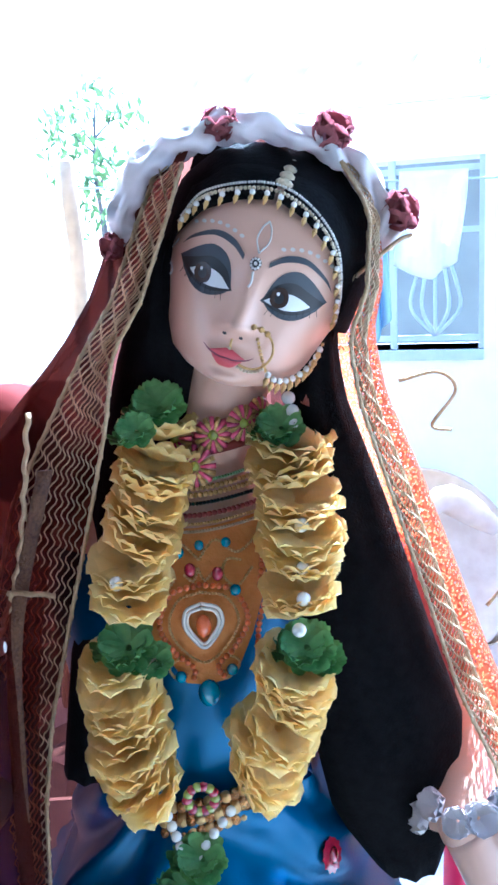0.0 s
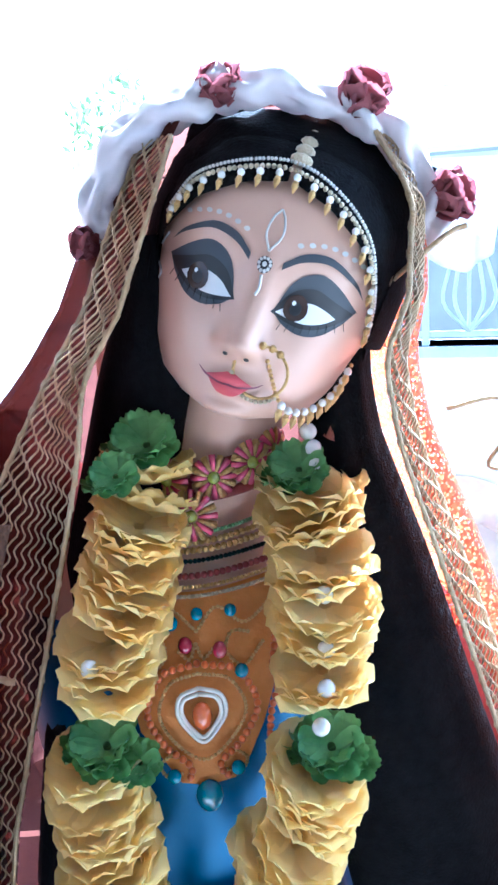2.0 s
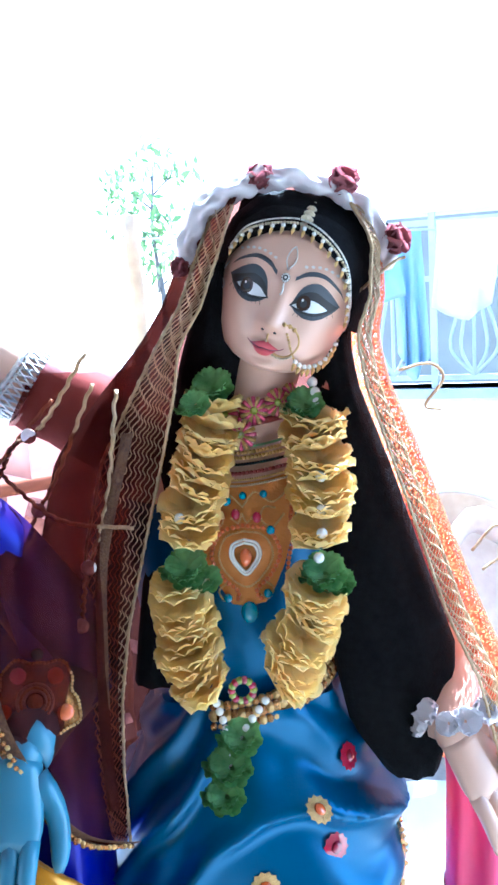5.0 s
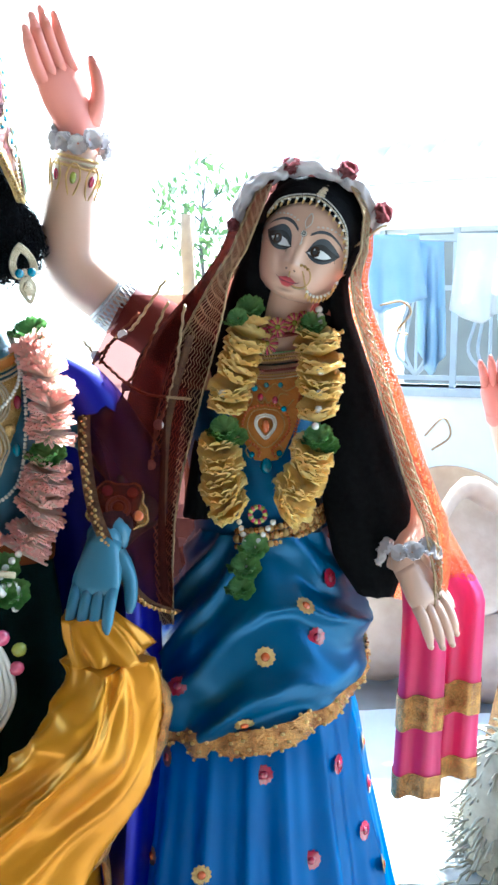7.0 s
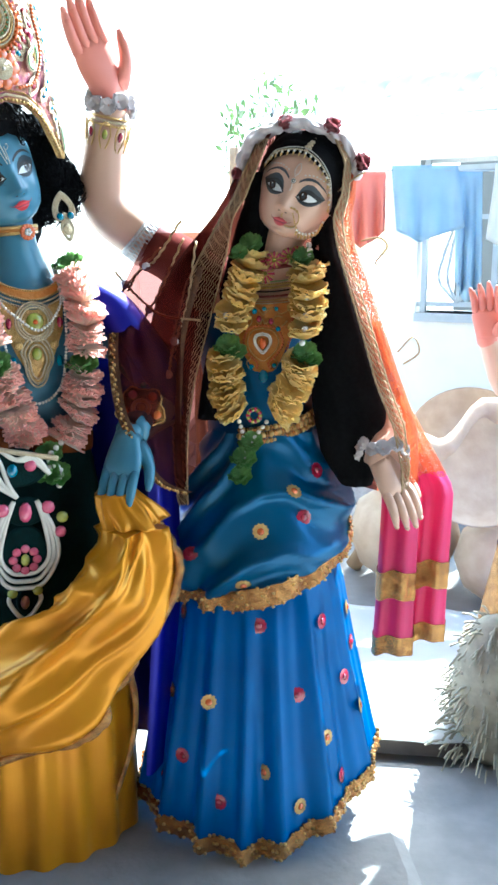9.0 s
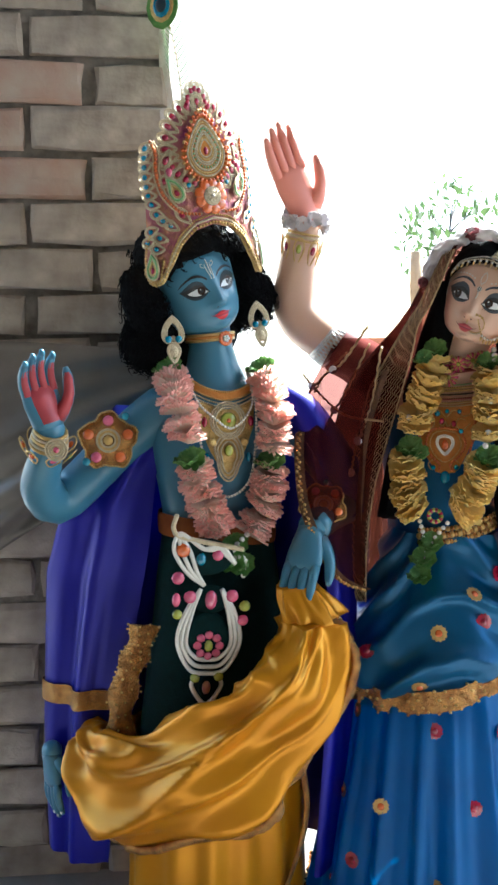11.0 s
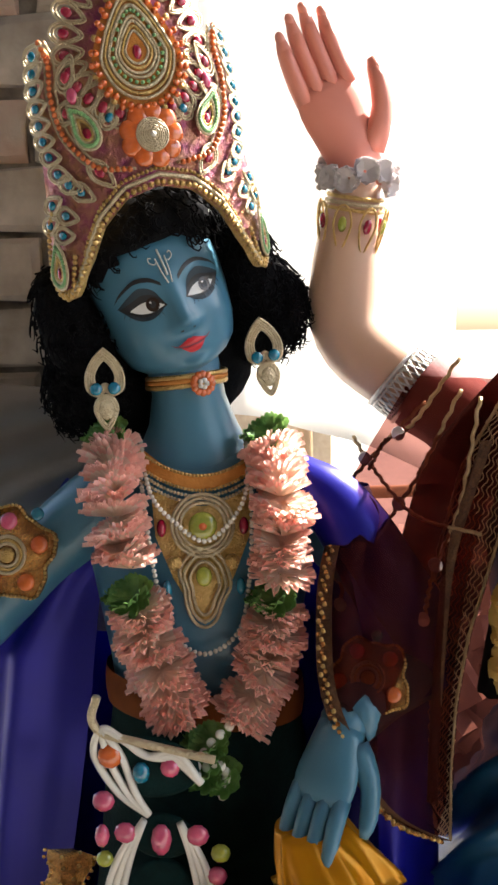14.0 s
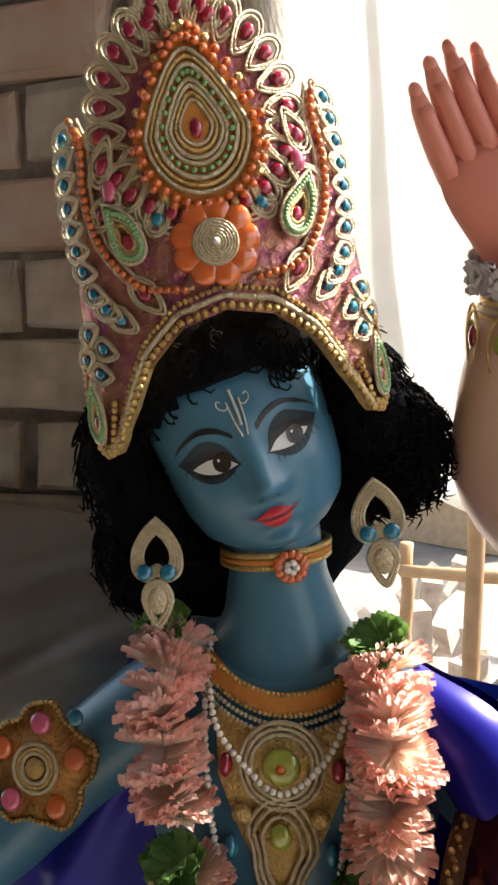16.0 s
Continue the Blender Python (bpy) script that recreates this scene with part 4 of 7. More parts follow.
# ---- cloth of the blue statue ----
def cape():
    ob = thing("cape", label="ultramarine satin cape with a gold band, hanging behind", category="cape")
    rows = []
    for i in range(46):
        t = i / 45
        z = 1.095 - 0.83 * t
        # from the right elbow round the back to the left shoulder
        lx = interp(z, [0.26, 0.5, 0.8, 0.93, 1.0, 1.1], [-0.735, -0.735, -0.715, -0.66, -0.585, -0.49])
        ly = interp(z, [0.26, 0.8, 0.93, 1.1], [0.44, 0.42, 0.385, 0.47])
        ix = interp(z, [0.26, 0.6, 0.85, 1.0, 1.1], [-0.60, -0.565, -0.515, -0.50, -0.46])
        iy = interp(z, [0.26, 0.85, 1.0, 1.1], [0.40, 0.41, 0.425, 0.45])
        rx = interp(z, [0.26, 0.6, 0.9, 1.03, 1.1], [-0.20, -0.18, -0.185, -0.215, -0.29])
        ry = interp(z, [0.26, 0.9, 1.1], [0.56, 0.575, 0.585])
        row = spline([(ix, iy, z), ((ix + lx) / 2, (iy + ly) / 2 - 0.03, z), (lx, ly, z), (-0.66, 0.53, z), (-0.45, 0.60, z), (-0.30, 0.635, z), (rx, ry, z), (rx - 0.035, ry - 0.075, z)], 72)
        for k, p in enumerate(row):
            a = 0.011 * min(1, t * 2.5)
            p += Vector((0.4 * folds(k * 0.55 + z, a), folds(k * 0.62, a, z), 0))
        rows.append(row)
    Build().loft(rows, "cape", False).make("cape_cloth", ob)
    Build().loft([[p + Vector((-0.002, -0.005, 0)) for p in r[:26]] for r in rows[27:30]], "sequin", False).make("band", ob, "gold sequined band")
    # the cloth brought forward over the left shoulder
    b = Build()
    rows2 = []
    for i in range(26):
        t = i / 25
        c = spline([(-0.335, 0.52, 1.13), (-0.285, 0.535, 1.10), (-0.235, 0.555, 1.02), (-0.208, 0.575, 0.955), (-0.202, 0.565, 0.90)], 26)[i]
        w = interp(t, [0, 0.35, 0.65, 1], [0.02, 0.036, 0.042, 0.036])
        rows2.append([(c.x + w * math.cos(a), c.y + w * 1.15 * math.sin(a), c.z + 0.014 * math.cos(a)) for a in [math.pi * (0.55 + 1.7 * k / 24) - math.pi / 4 for k in range(25)]])
    b.loft(rows2, "cape", False).make("shoulder_fold", ob)
    return ob


cape()


def dhoti():
    ob = thing("dhoti", label="golden yellow satin dhoti with rust sequined edging", category="dhoti")
    n, rings = 140, []
    for i in range(30):
        t = i / 29
        z = 0.03 + 0.50 * t
        a = interp(t, [0, 0.3, 1], [0.165, 0.165, 0.155])
        ring = []
        for k in range(n):
            ph = 2 * math.pi * k / n
            f = 0.007 * math.sin(13 * ph + 2 * math.sin(2 * ph)) * (1 - 0.5 * t)
            ring.append(((a + f) * math.sin(ph), 0.005 - (0.13 + f) * math.cos(ph), z))
        rings.append(ring)
    Build().loft(rings, "yellow_satin", True, False, KB).make("lower_cloth", ob)
    # the thick swag from the left hip across to the right knee
    inv = KB.inverted()
    centre = spline([inv @ Vector(p) for p in ((-0.250, 0.420, 0.815), (-0.222, 0.415, 0.745), (-0.240, 0.385, 0.640), (-0.320, 0.345, 0.550), (-0.440, 0.325, 0.480), (-0.550, 0.335, 0.455), (-0.620, 0.385, 0.470), (-0.600, 0.460, 0.490))], 120)

    def crease(u):
        return (1 - abs(math.sin(u))) ** 1.6

    rows = []
    for i, c in enumerate(centre):
        t = i / 119
        h = interp(t, [0, 0.14, 0.3, 0.45, 0.6, 0.75, 0.88, 1], [0.032, 0.060, 0.088, 0.100, 0.092, 0.080, 0.066, 0.04])
        d = interp(t, [0, 0.2, 0.6, 1], [0.03, 0.05, 0.055, 0.035])
        tg = (centre[min(i + 1, 119)] - centre[max(i - 1, 0)]).normalized()
        out = Vector((c.x, c.y - 0.02, 0)).normalized()
        up = out.cross(tg).normalized()
        if up.z < 0:
            up = -up
        row = []
        for k in range(96):
            a = 2 * math.pi * k / 96
            wob = 2.6 * noise.noise((3.2 * t, 1.3 * math.sin(a), 0.9 * math.cos(a)))
            f = 0.020 * crease(1.4 * math.sin(a) + 5.0 * t + wob + 0.4) + 0.012 * crease(2.6 * math.sin(a) - 4.0 * t + 1.6 * wob) + 0.022 * noise.noise((9 * t, 1.6 * math.cos(a), 1.6 * math.sin(a) + 5)) - 0.008
            f *= min(1, 0.25 + 5 * t)
            row.append(c + up * ((h + f) * math.sin(a)) + out * ((d + 1.2 * f) * math.cos(a)))
        rows.append(row)
    Build().loft(rows, "yellow_satin", True, True, KB).make("swag", ob)
    edge = [min(r, key=lambda p: p.z + 0.6 * Vector((p.x, p.y, 0)).length * 0) for r in rows[16:]]
    edge = [e + Vector((0, -0.012, 0.004)) for e in edge]
    Build().tube(edge, 0.0095, "sequin", 8, KB, 0.7).make("swag_edging", ob, "copper sequined edging")
    tape = [Vector((0.10 + 0.03 * math.sin(i * 0.2), -0.118 + 0.001 * i, 0.53 - 0.017 * i)) for i in range(30)]
    Build().tube(tape, 0.009, "sequin", 8, KB, 0.5).make("front_edging", ob, "copper sequined edging")
    return ob


dhoti()


def green_cloth():
    b = Build()
    levels = [(0.42, 0.150, 0.118, -0.005, 0), (0.55, 0.136, 0.108, -0.004, 0), (0.70, 0.120, 0.094, 0, 0), (0.80, 0.110, 0.082, 0, 0), (0.865, 0.101, 0.072, 0, 0), (0.885, 0.099, 0.070, 0, 0)]
    b.loft(ellipse_rings(levels, 60), "green_velvet", True, False, KB)
    return tagged(b.make("wrap_cloth"), "dark green sequined cloth wrapped round the hips", "cloth")


green_cloth()


# ---- wig of the blue statue ----
def curly_wig():
    ob = thing("curly_wig", label="thick curly black wig under the crown", category="wig")
    rnd = random.Random(4)
    blobs = [((0, 0.012, 0.060), (0.082, 0.098, 0.060)), ((-0.092, 0.012, -0.005), (0.034, 0.05, 0.070)), ((0.092, 0.012, -0.005), (0.034, 0.05, 0.070)), ((-0.098, 0.030, -0.062), (0.046, 0.05, 0.050)), ((0.100, 0.030, -0.050), (0.048, 0.05, 0.055)), ((0, 0.055, -0.03), (0.11, 0.055, 0.13)), ((-0.055, 0.035, -0.095), (0.06, 0.04, 0.045))]
    for i, (c, r) in enumerate(blobs):
        rings = []
        for v in range(19):
            th = math.pi * (0.02 + 0.96 * v / 18)
            ring = []
            for k in range(36):
                a = 2 * math.pi * k / 36
                d = Vector((math.sin(th) * math.cos(a), math.sin(th) * math.sin(a), -math.cos(th)))
                q = 0.93 + 0.10 * noise.noise(d * 5 + Vector((i * 7, 0, 0)))
                p = Vector(c) + Vector((d.x * r[0], d.y * r[1], d.z * r[2])) * q
                if p.z < 0.050 - 9 * p.x ** 2 and abs(p.x) < 0.062 and p.y < -0.02:
                    p.y = -0.02
                ring.append(p)
            rings.append(ring)
        Build().loft(rings, "hair", True, True, KH).make("hair_mass", ob)
    b = Build()
    b.kind = "stuff"
    for i in range(2400):
        c, r = blobs[rnd.choice([0, 0, 1, 2, 3, 3, 4, 4, 4])]
        d = Vector((rnd.gauss(0, 1), rnd.gauss(0, 1) - 0.5, rnd.gauss(0, 1))).normalized()
        p = Vector(c) + Vector((d.x * r[0], d.y * r[1], d.z * r[2])) * rnd.uniform(0.90, 1.04)
        if p.z < 0.054 - 8 * p.x ** 2 and abs(p.x) < 0.064 and p.y < -0.01:
            continue
        u = d.orthogonal().normalized()
        w = d.cross(u)
        cr, ln, ph = rnd.uniform(0.0025, 0.006), rnd.uniform(0.008, 0.020), rnd.uniform(0, 6.28)
        f = (d * 0.45 + Vector((0, 0, -0.8)) + u * rnd.uniform(-0.7, 0.7)).normalized()
        pts = [p + f * (ln * t / 7) + (u * math.cos(ph + t * 1.1) + w * math.sin(ph + t * 1.1)) * cr for t in range(8)]
        b.tube(pts, [0.0011, 0.0011, 0.001, 0.001, 0.0009, 0.0008, 0.0006, 0.0003], "hair", 4, KH, 1, False)
    b.make("curly_hair", ob, "loose black curls")
    return ob


curly_wig()


def bead_row(pts, r, key, at=None, gap=2.05):
    """Beads set side by side along a line."""
    b, fine = Build(), spline(pts, 400)
    b.kind, left = "stuff", 0.0
    for p, q in zip(fine, fine[1:]):
        left -= (q - p).length
        if left <= 0:
            b.ball(p, r, key, 7, 5, at)
            left += r * gap
    return b


def drop_outline(w, h, n=24):
    """A teardrop in the xy plane, its point towards +y."""
    return [(w * math.sin(a) * (1 - 0.45 * max(0, math.cos(a))) , h * (math.cos(a) * (1.0 if math.cos(a) < 0 else 1.35) - 0.15), 0) for a in [2 * math.pi * k / n for k in range(n)]]


def cord_drop(w, h, gem, cords=1, cord="pale_gold"):
    b = Build()
    for c in range(cords):
        s = 1 - 0.22 * c
        b.tube([(x * s, y * s, 0.0012) for x, y, _ in drop_outline(w, h)], 0.0013, cord, 6, None, 1, False, True)
    if gem:
        b.ball((0, -h * 0.18, 0.0012), (w * 0.5, h * 0.42, 0.0028), gem, 10, 6)
    return b


# ---- the crown ----
def crown_at(x, z, out=0.0):
    """A frame on the curved crown: local z outward, y up."""
    z = 0.152 + 0.8 * (z - 0.152) if z > 0.152 else (0.06 - 0.5 * (0.06 - z) if z < 0.06 else z)
    a = x / 0.105
    p = Vector((0.105 * math.sin(a), -0.100 + 0.085 * (1 - math.cos(a)) + 0.06 * max(0, z - 0.2), z))
    nrm = Vector((math.sin(a), -math.cos(a), 0.0)).normalized()
    xx = Vector((math.cos(a), math.sin(a), 0))
    return Matrix.Translation(p + nrm * out) @ Matrix((xx, Vector((0, 0, 1)), nrm)).transposed().to_4x4()


def crown():
    ob = thing("crown", KC, "tall gilt crown with orange, turquoise, red and green stones", "crown")

    def lower(x):
        return interp(abs(x), [0, 0.03, 0.055, 0.072, 0.083, 0.089, 0.097, 0.108, 0.118, 0.126], [0.112, 0.105, 0.085, 0.060, 0.037, 0.018, 0.004, 0.000, 0.010, 0.040])

    def upper(x):
        return interp(abs(x), [0, 0.012, 0.035, 0.055, 0.066, 0.072, 0.080, 0.092, 0.104, 0.112, 0.118, 0.126], [0.350, 0.335, 0.305, 0.272, 0.25, 0.245, 0.258, 0.225, 0.165, 0.115, 0.10, 0.07])

    rows, back = [], []
    for j in range(13):
        row, rb = [], []
        for i in range(61):
            x = -0.126 + 0.252 * i / 60
            z = lower(x) + (upper(x) - lower(x)) * j / 12
            row.append(crown_at(x, z) @ Vector((0, 0, 0.001)))
            rb.append(crown_at(x, z) @ Vector((0, 0, -0.004)))
        rows.append(row)
        back.append(rb)
    b = Build()
    b.loft(rows, "purple_foil", False)
    b.loft(back, "gold", False)
    b.loft([[r[0] for r in rows], [r[0] for r in back]], "gold", False)
    b.loft([[r[-1] for r in rows], [r[-1] for r in back]], "gold", False)
    b.loft([rows[-1], back[-1]], "gold", False)
    b.loft([rows[0], back[0]], "gold", False)
    b.make("plate", ob, "magenta foil plate edged with gilt")

    def on(pts, lift=0.003):
        return [crown_at(p.x, p.y) @ Vector((0, 0, lift)) for p in pts]

    # the rolled gold brim over the hair
    for lift, rad, key in ((0.003, 0.0027, "gold"), (0.009, 0.0020, "pale_gold"), (0.0145, 0.0019, "gold")):
        pts = [crown_at(x, lower(x) + lift) @ Vector((0, 0, 0.003)) for x in [-0.126 + 0.252 * i / 70 for i in range(71)]]
        if key == "gold":
            bead_row(pts, rad, key).make("brim", ob, "row of gilt beads")
        else:
            Build().tube(pts, rad, key, 7).make("brim", ob)

    def put(b, name, x, z, angle, label="", lift=0.002):
        o = b if isinstance(b, bpy.types.Object) else None
        me = b.data if o else b
        part_ob = new(name, me)
        part_ob.parent = ob
        part_ob.matrix_basis = crown_at(x, z, lift) @ Matrix.Rotation(radians(angle), 4, "Z") @ Matrix.Scale(0.86, 4)
        if label:
            part_ob["label"] = label
        return part_ob

    red = cord_drop(0.0098, 0.0150, "red_gem", 2).mesh("red_loop")
    blue = cord_drop(0.0090, 0.0125, "blue_gem", 2).mesh("blue_loop")
    # centre medallion: orange drop with rings of cord and green beads
    c0, z0 = 0.0, 0.238
    med = Build()
    o = drop_outline(0.044, 0.050, 40)
    med.add([(0, 0, 0.004)] + [(x, y, 0.001) for x, y, _ in o], [(0, 1 + k, 1 + (k + 1) % 40) for k in range(40)], "orange_felt")
    for s, r, key in ((0.80, 0.0016, "pale_gold"), (0.72, 0.0016, "gold"), (0.63, 0.0020, "pale_gold"), (0.47, 0.0016, "pale_gold"), (0.40, 0.0016, "pale_gold"), (0.32, 0.0015, "gold"), (0.25, 0.0014, "pale_gold")):
        med.tube([(x * s, y * s, 0.0045) for x, y, _ in o], r, key, 6, None, 1, False, True)
    for k in range(26):
        x, y, _ = drop_outline(0.044 * 0.55, 0.050 * 0.55, 26)[k]
        med.ball((x, y, 0.0055), 0.0021, "green_bead", 7, 5)
    for k in range(34):
        x, y, _ = drop_outline(0.044 * 0.93, 0.050 * 0.93, 34)[k]
        med.ball((x, y, 0.0040), 0.0036, "orange_gem", 7, 5)
        med.ball((x * 1.12 + 0.001, y * 1.12 + 0.001, 0.0025), 0.0034, "orange_gem" if k % 3 else "gold", 7, 5)
    med.ball((0, -0.004, 0.005), (0.0045, 0.007, 0.003), "red_gem")
    put(med.mesh("medallion"), "medallion", c0, z0, 0, "orange felt drop ringed with gilt cord", 0.004)
    for k in range(23):
        a = -158 + 316 * k / 22
        rx, rz = 0.056 * math.sin(radians(a)), 0.064 * math.cos(radians(a)) * (1.28 if abs(a) < 90 else 0.95)
        put(red, "stone_loop", c0 + rx, z0 + rz, 180 - a)
    for k in range(7):
        a = -46 + 92 * k / 6
        rx, rz = 0.036 * math.sin(radians(a)), 0.100 * math.cos(radians(a))
        put(red, "stone_loop", c0 + rx * 0.62, z0 + rz + 0.004, 180 - a)
    # flower disc
    disc = Build()
    pm = Build().ball((0, 0, 0), (0.0110, 0.0110, 0.0035), "orange_gem", 12, 6).mesh("rosette_petal")
    for k in range(9):
        a = 2 * math.pi * k / 9
        put(pm, "rosette_petal", 0.0175 * math.cos(a), 0.152 + (0.0175 if math.sin(a) < 0 else 0.022) * math.sin(a), 0, "orange glass petal", 0.006)
    for k in range(7):
        r = 0.0025 + 0.0021 * k
        disc.tube([(r * math.cos(2 * math.pi * i / 30), r * math.sin(2 * math.pi * i / 30), 0.0075 - 0.0004 * k) for i in range(30)], 0.00125, "pale_gold", 6, None, 1, False, True)
    disc.ball((0, 0, 0.008), 0.003, "pearl", 8, 6)
    put(disc.mesh("rosette"), "rosette", 0, 0.152, 0, "orange rosette round a coiled cord disc", 0.005)
    # side flames with turquoise loops, green bead paisleys, lower lobes
    for s in (-1, 1):
        line = spline([(s * 0.022, 0.128, 0), (s * 0.050, 0.135, 0), (s * 0.072, 0.165, 0), (s * 0.078, 0.205, 0), (s * 0.074, 0.238, 0), (s * 0.079, 0.262, 0)], 40)
        bead_row(on(line, 0.005), 0.0026, "orange_bead").make("bead_line", ob, "row of orange beads")
        for off in (-0.0048, 0.0048):
            Build().tube(on([p + Vector((off, 0, 0)) for p in line], 0.003), 0.0013, "pale_gold", 6).make("cord", ob)
        for k in range(10):
            t = k / 9
            p = spline([(s * 0.088, 0.252, 0), (s * 0.094, 0.222, 0), (s * 0.096, 0.190, 0), (s * 0.094, 0.160, 0), (s * 0.084, 0.132, 0), (s * 0.066, 0.116, 0)], 10)[k]
            put(blue, "stone_loop", p.x, p.y, s * (62 + 62 * t), lift=0.003)
        leaf = Build()
        shape = [(0.0, 0.032), (0.010, 0.018), (0.013, 0.0), (0.008, -0.014), (-0.002, -0.017), (-0.011, -0.010), (-0.012, 0.004), (-0.006, 0.018), (0.0, 0.032)]
        o = spline([(x, y, 0) for x, y in shape], 36)
        for sc, key in ((1.0, "pale_gold"), (0.62, "pale_gold"), (0.45, "gold")):
            leaf.tube([(p.x * sc, p.y * sc, 0.003) for p in o[:-1]], 0.0016, key, 6, None, 1, False, True)
        for p in o[:-1]:
            leaf.ball((p.x * 0.80, p.y * 0.80, 0.004), 0.0023, "green_bead", 7, 5)
        leaf.ball((0, -0.002, 0.002), (0.005, 0.007, 0.003), "red_gem")
        lm = leaf.mesh("paisley")
        put(lm, "paisley", s * 0.051, 0.165, s * -28, "green beaded paisley", 0.004)
        put(lm, "paisley", s * 0.107, 0.050, s * 6, "green beaded paisley", 0.004)
        lobe = spline([(s * 0.104, 0.105, 0), (s * 0.116, 0.085, 0), (s * 0.1215, 0.052, 0), (s * 0.115, 0.020, 0), (s * 0.106, 0.009, 0), (s * 0.097, 0.018, 0), (s * 0.092, 0.045, 0), (s * 0.086, 0.070, 0)], 40)
        bead_row(on(lobe, 0.004), 0.0024, "gold").make("bead_line", ob, "row of gilt beads")
        g = Build()
        g.ball((0, 0, 0.003), (0.006, 0.008, 0.004), "pink_gem", 10, 6)
        put(g.mesh("pink_stone"), "pink_stone", s * 0.058, 0.203, 0, "pale pink stone")
        put(blue, "stone_loop", s * 0.030, 0.178, s * 40)
        for px, pz, an in ((0.100, 0.112, 75), (0.109, 0.096, 80), (0.086, 0.100, 110), (0.094, 0.085, 100), (0.046, 0.128, 140), (0.060, 0.225, 30), (0.064, 0.190, 60)):
            put(blue if pz < 0.12 else red, "stone_loop", s * px, pz, s * an, lift=0.003)
    return ob


crown()


def lay(ob_name, b, parent, m, label=""):
    o = b.make(ob_name, parent, label)
    o.matrix_basis = m
    return o


# ---- jewels of the blue statue ----
def earring(m):
    ob = thing("earring", m, "heart-shaped cord earring with turquoise stones and a cream drop", "earring", "earrings")
    heart = [(0, 0.034), (-0.010, 0.024), (-0.017, 0.010), (-0.0165, -0.004), (-0.008, -0.010), (0, -0.006), (0.008, -0.010), (0.0165, -0.004), (0.017, 0.010), (0.010, 0.024), (0, 0.034)]
    o = spline([(x, y, 0) for x, y in heart], 44)[:-1]
    b = Build()
    for sc in (1.0, 0.86, 0.72, 0.60):
        b.tube([(p.x * sc, (p.y - 0.01) * sc + 0.01, 0) for p in o], 0.0017, "pale_gold", 6, None, 1, False, True)
    b.make("cord_heart", ob)
    for s in (-1, 1):
        q = Build()
        q.ball((s * 0.0085, -0.004, 0.003), (0.0062, 0.0062, 0.004), "blue_gem", 12, 7)
        q.make("stone", ob, "turquoise stone")
    b = Build()
    for sc in (1.0, 0.82):
        b.tube([(x * sc, -y * sc - 0.026, 0.001) for x, y, _ in drop_outline(0.0105, 0.0135)], 0.0019, "pale_gold", 6, None, 1, False, True)
    b.ball((0, -0.024, 0.001), (0.0078, 0.0105, 0.004), "pale_gold", 12, 7)
    b.make("drop", ob, "cream drop stone")
    return ob


def facing(p, az, tip=0.0, roll=0.0):
    """A frame at p: local z looks out level at azimuth az (from -y towards +x), y up."""
    return Matrix.Translation(p) @ Matrix.Rotation(radians(az), 4, "Z") @ Matrix.Rotation(radians(90 - tip), 4, "X") @ Matrix.Rotation(radians(roll), 4, "Z")


earring(facing((-0.451, 0.390, 1.216), 36, 4, 2))
earring(facing((-0.341, 0.503, 1.243), 40, 4, 8))


def ring_band(b, at, z, a, d, key, h=0.004, n=40, x0=0, y0=0, tilt=0.0, rad=None):
    b.tube([(x0 + a * math.sin(t), y0 - d * math.cos(t), z + tilt * math.sin(t)) for t in [2 * math.pi * k / n for k in range(n)]], rad or h, key, 7, at, 1, False, True)


def choker_blue():
    ob = thing("choker", label="gold ribbon choker with an orange flower stone", category="necklace")
    b = Build()
    for i, (z, key) in enumerate(((1.212, "gold"), (1.2165, "orange_felt"), (1.221, "gold"))):
        ring_band(b, KB, z, 0.0405, 0.0425, key, x0=-0.012, y0=-0.001, rad=0.0027, tilt=0.004)
    b.make("ribbon", ob)
    f = Build()
    m = KB @ facing((0.004, -0.044, 1.214), 10)
    for k in range(12):
        a = 2 * math.pi * k / 12
        f.ball((0.009 * math.cos(a), 0.009 * math.sin(a), 0.001), (0.0042, 0.0042, 0.002), "orange_gem", 8, 5, m)
    for k in range(5):
        a = 2 * math.pi * k / 5
        f.ball((0.0035 * math.cos(a), 0.0035 * math.sin(a), 0.004), 0.0028, "pearl", 8, 5, m)
    f.make("flower_stone", ob, "orange and white flower stone")
    return ob


choker_blue()


def chest_y(x, z):
    a = interp(z, [0.87, 0.93, 1.0, 1.06, 1.10, 1.125, 1.15], [0.094, 0.100, 0.112, 0.122, 0.118, 0.096, 0.074])
    d = interp(z, [0.87, 0.93, 1.0, 1.06, 1.10, 1.125, 1.15], [0.064, 0.066, 0.07, 0.07, 0.064, 0.057, 0.052])
    return -d * math.sqrt(max(0.05, 1 - (x / a) ** 2))


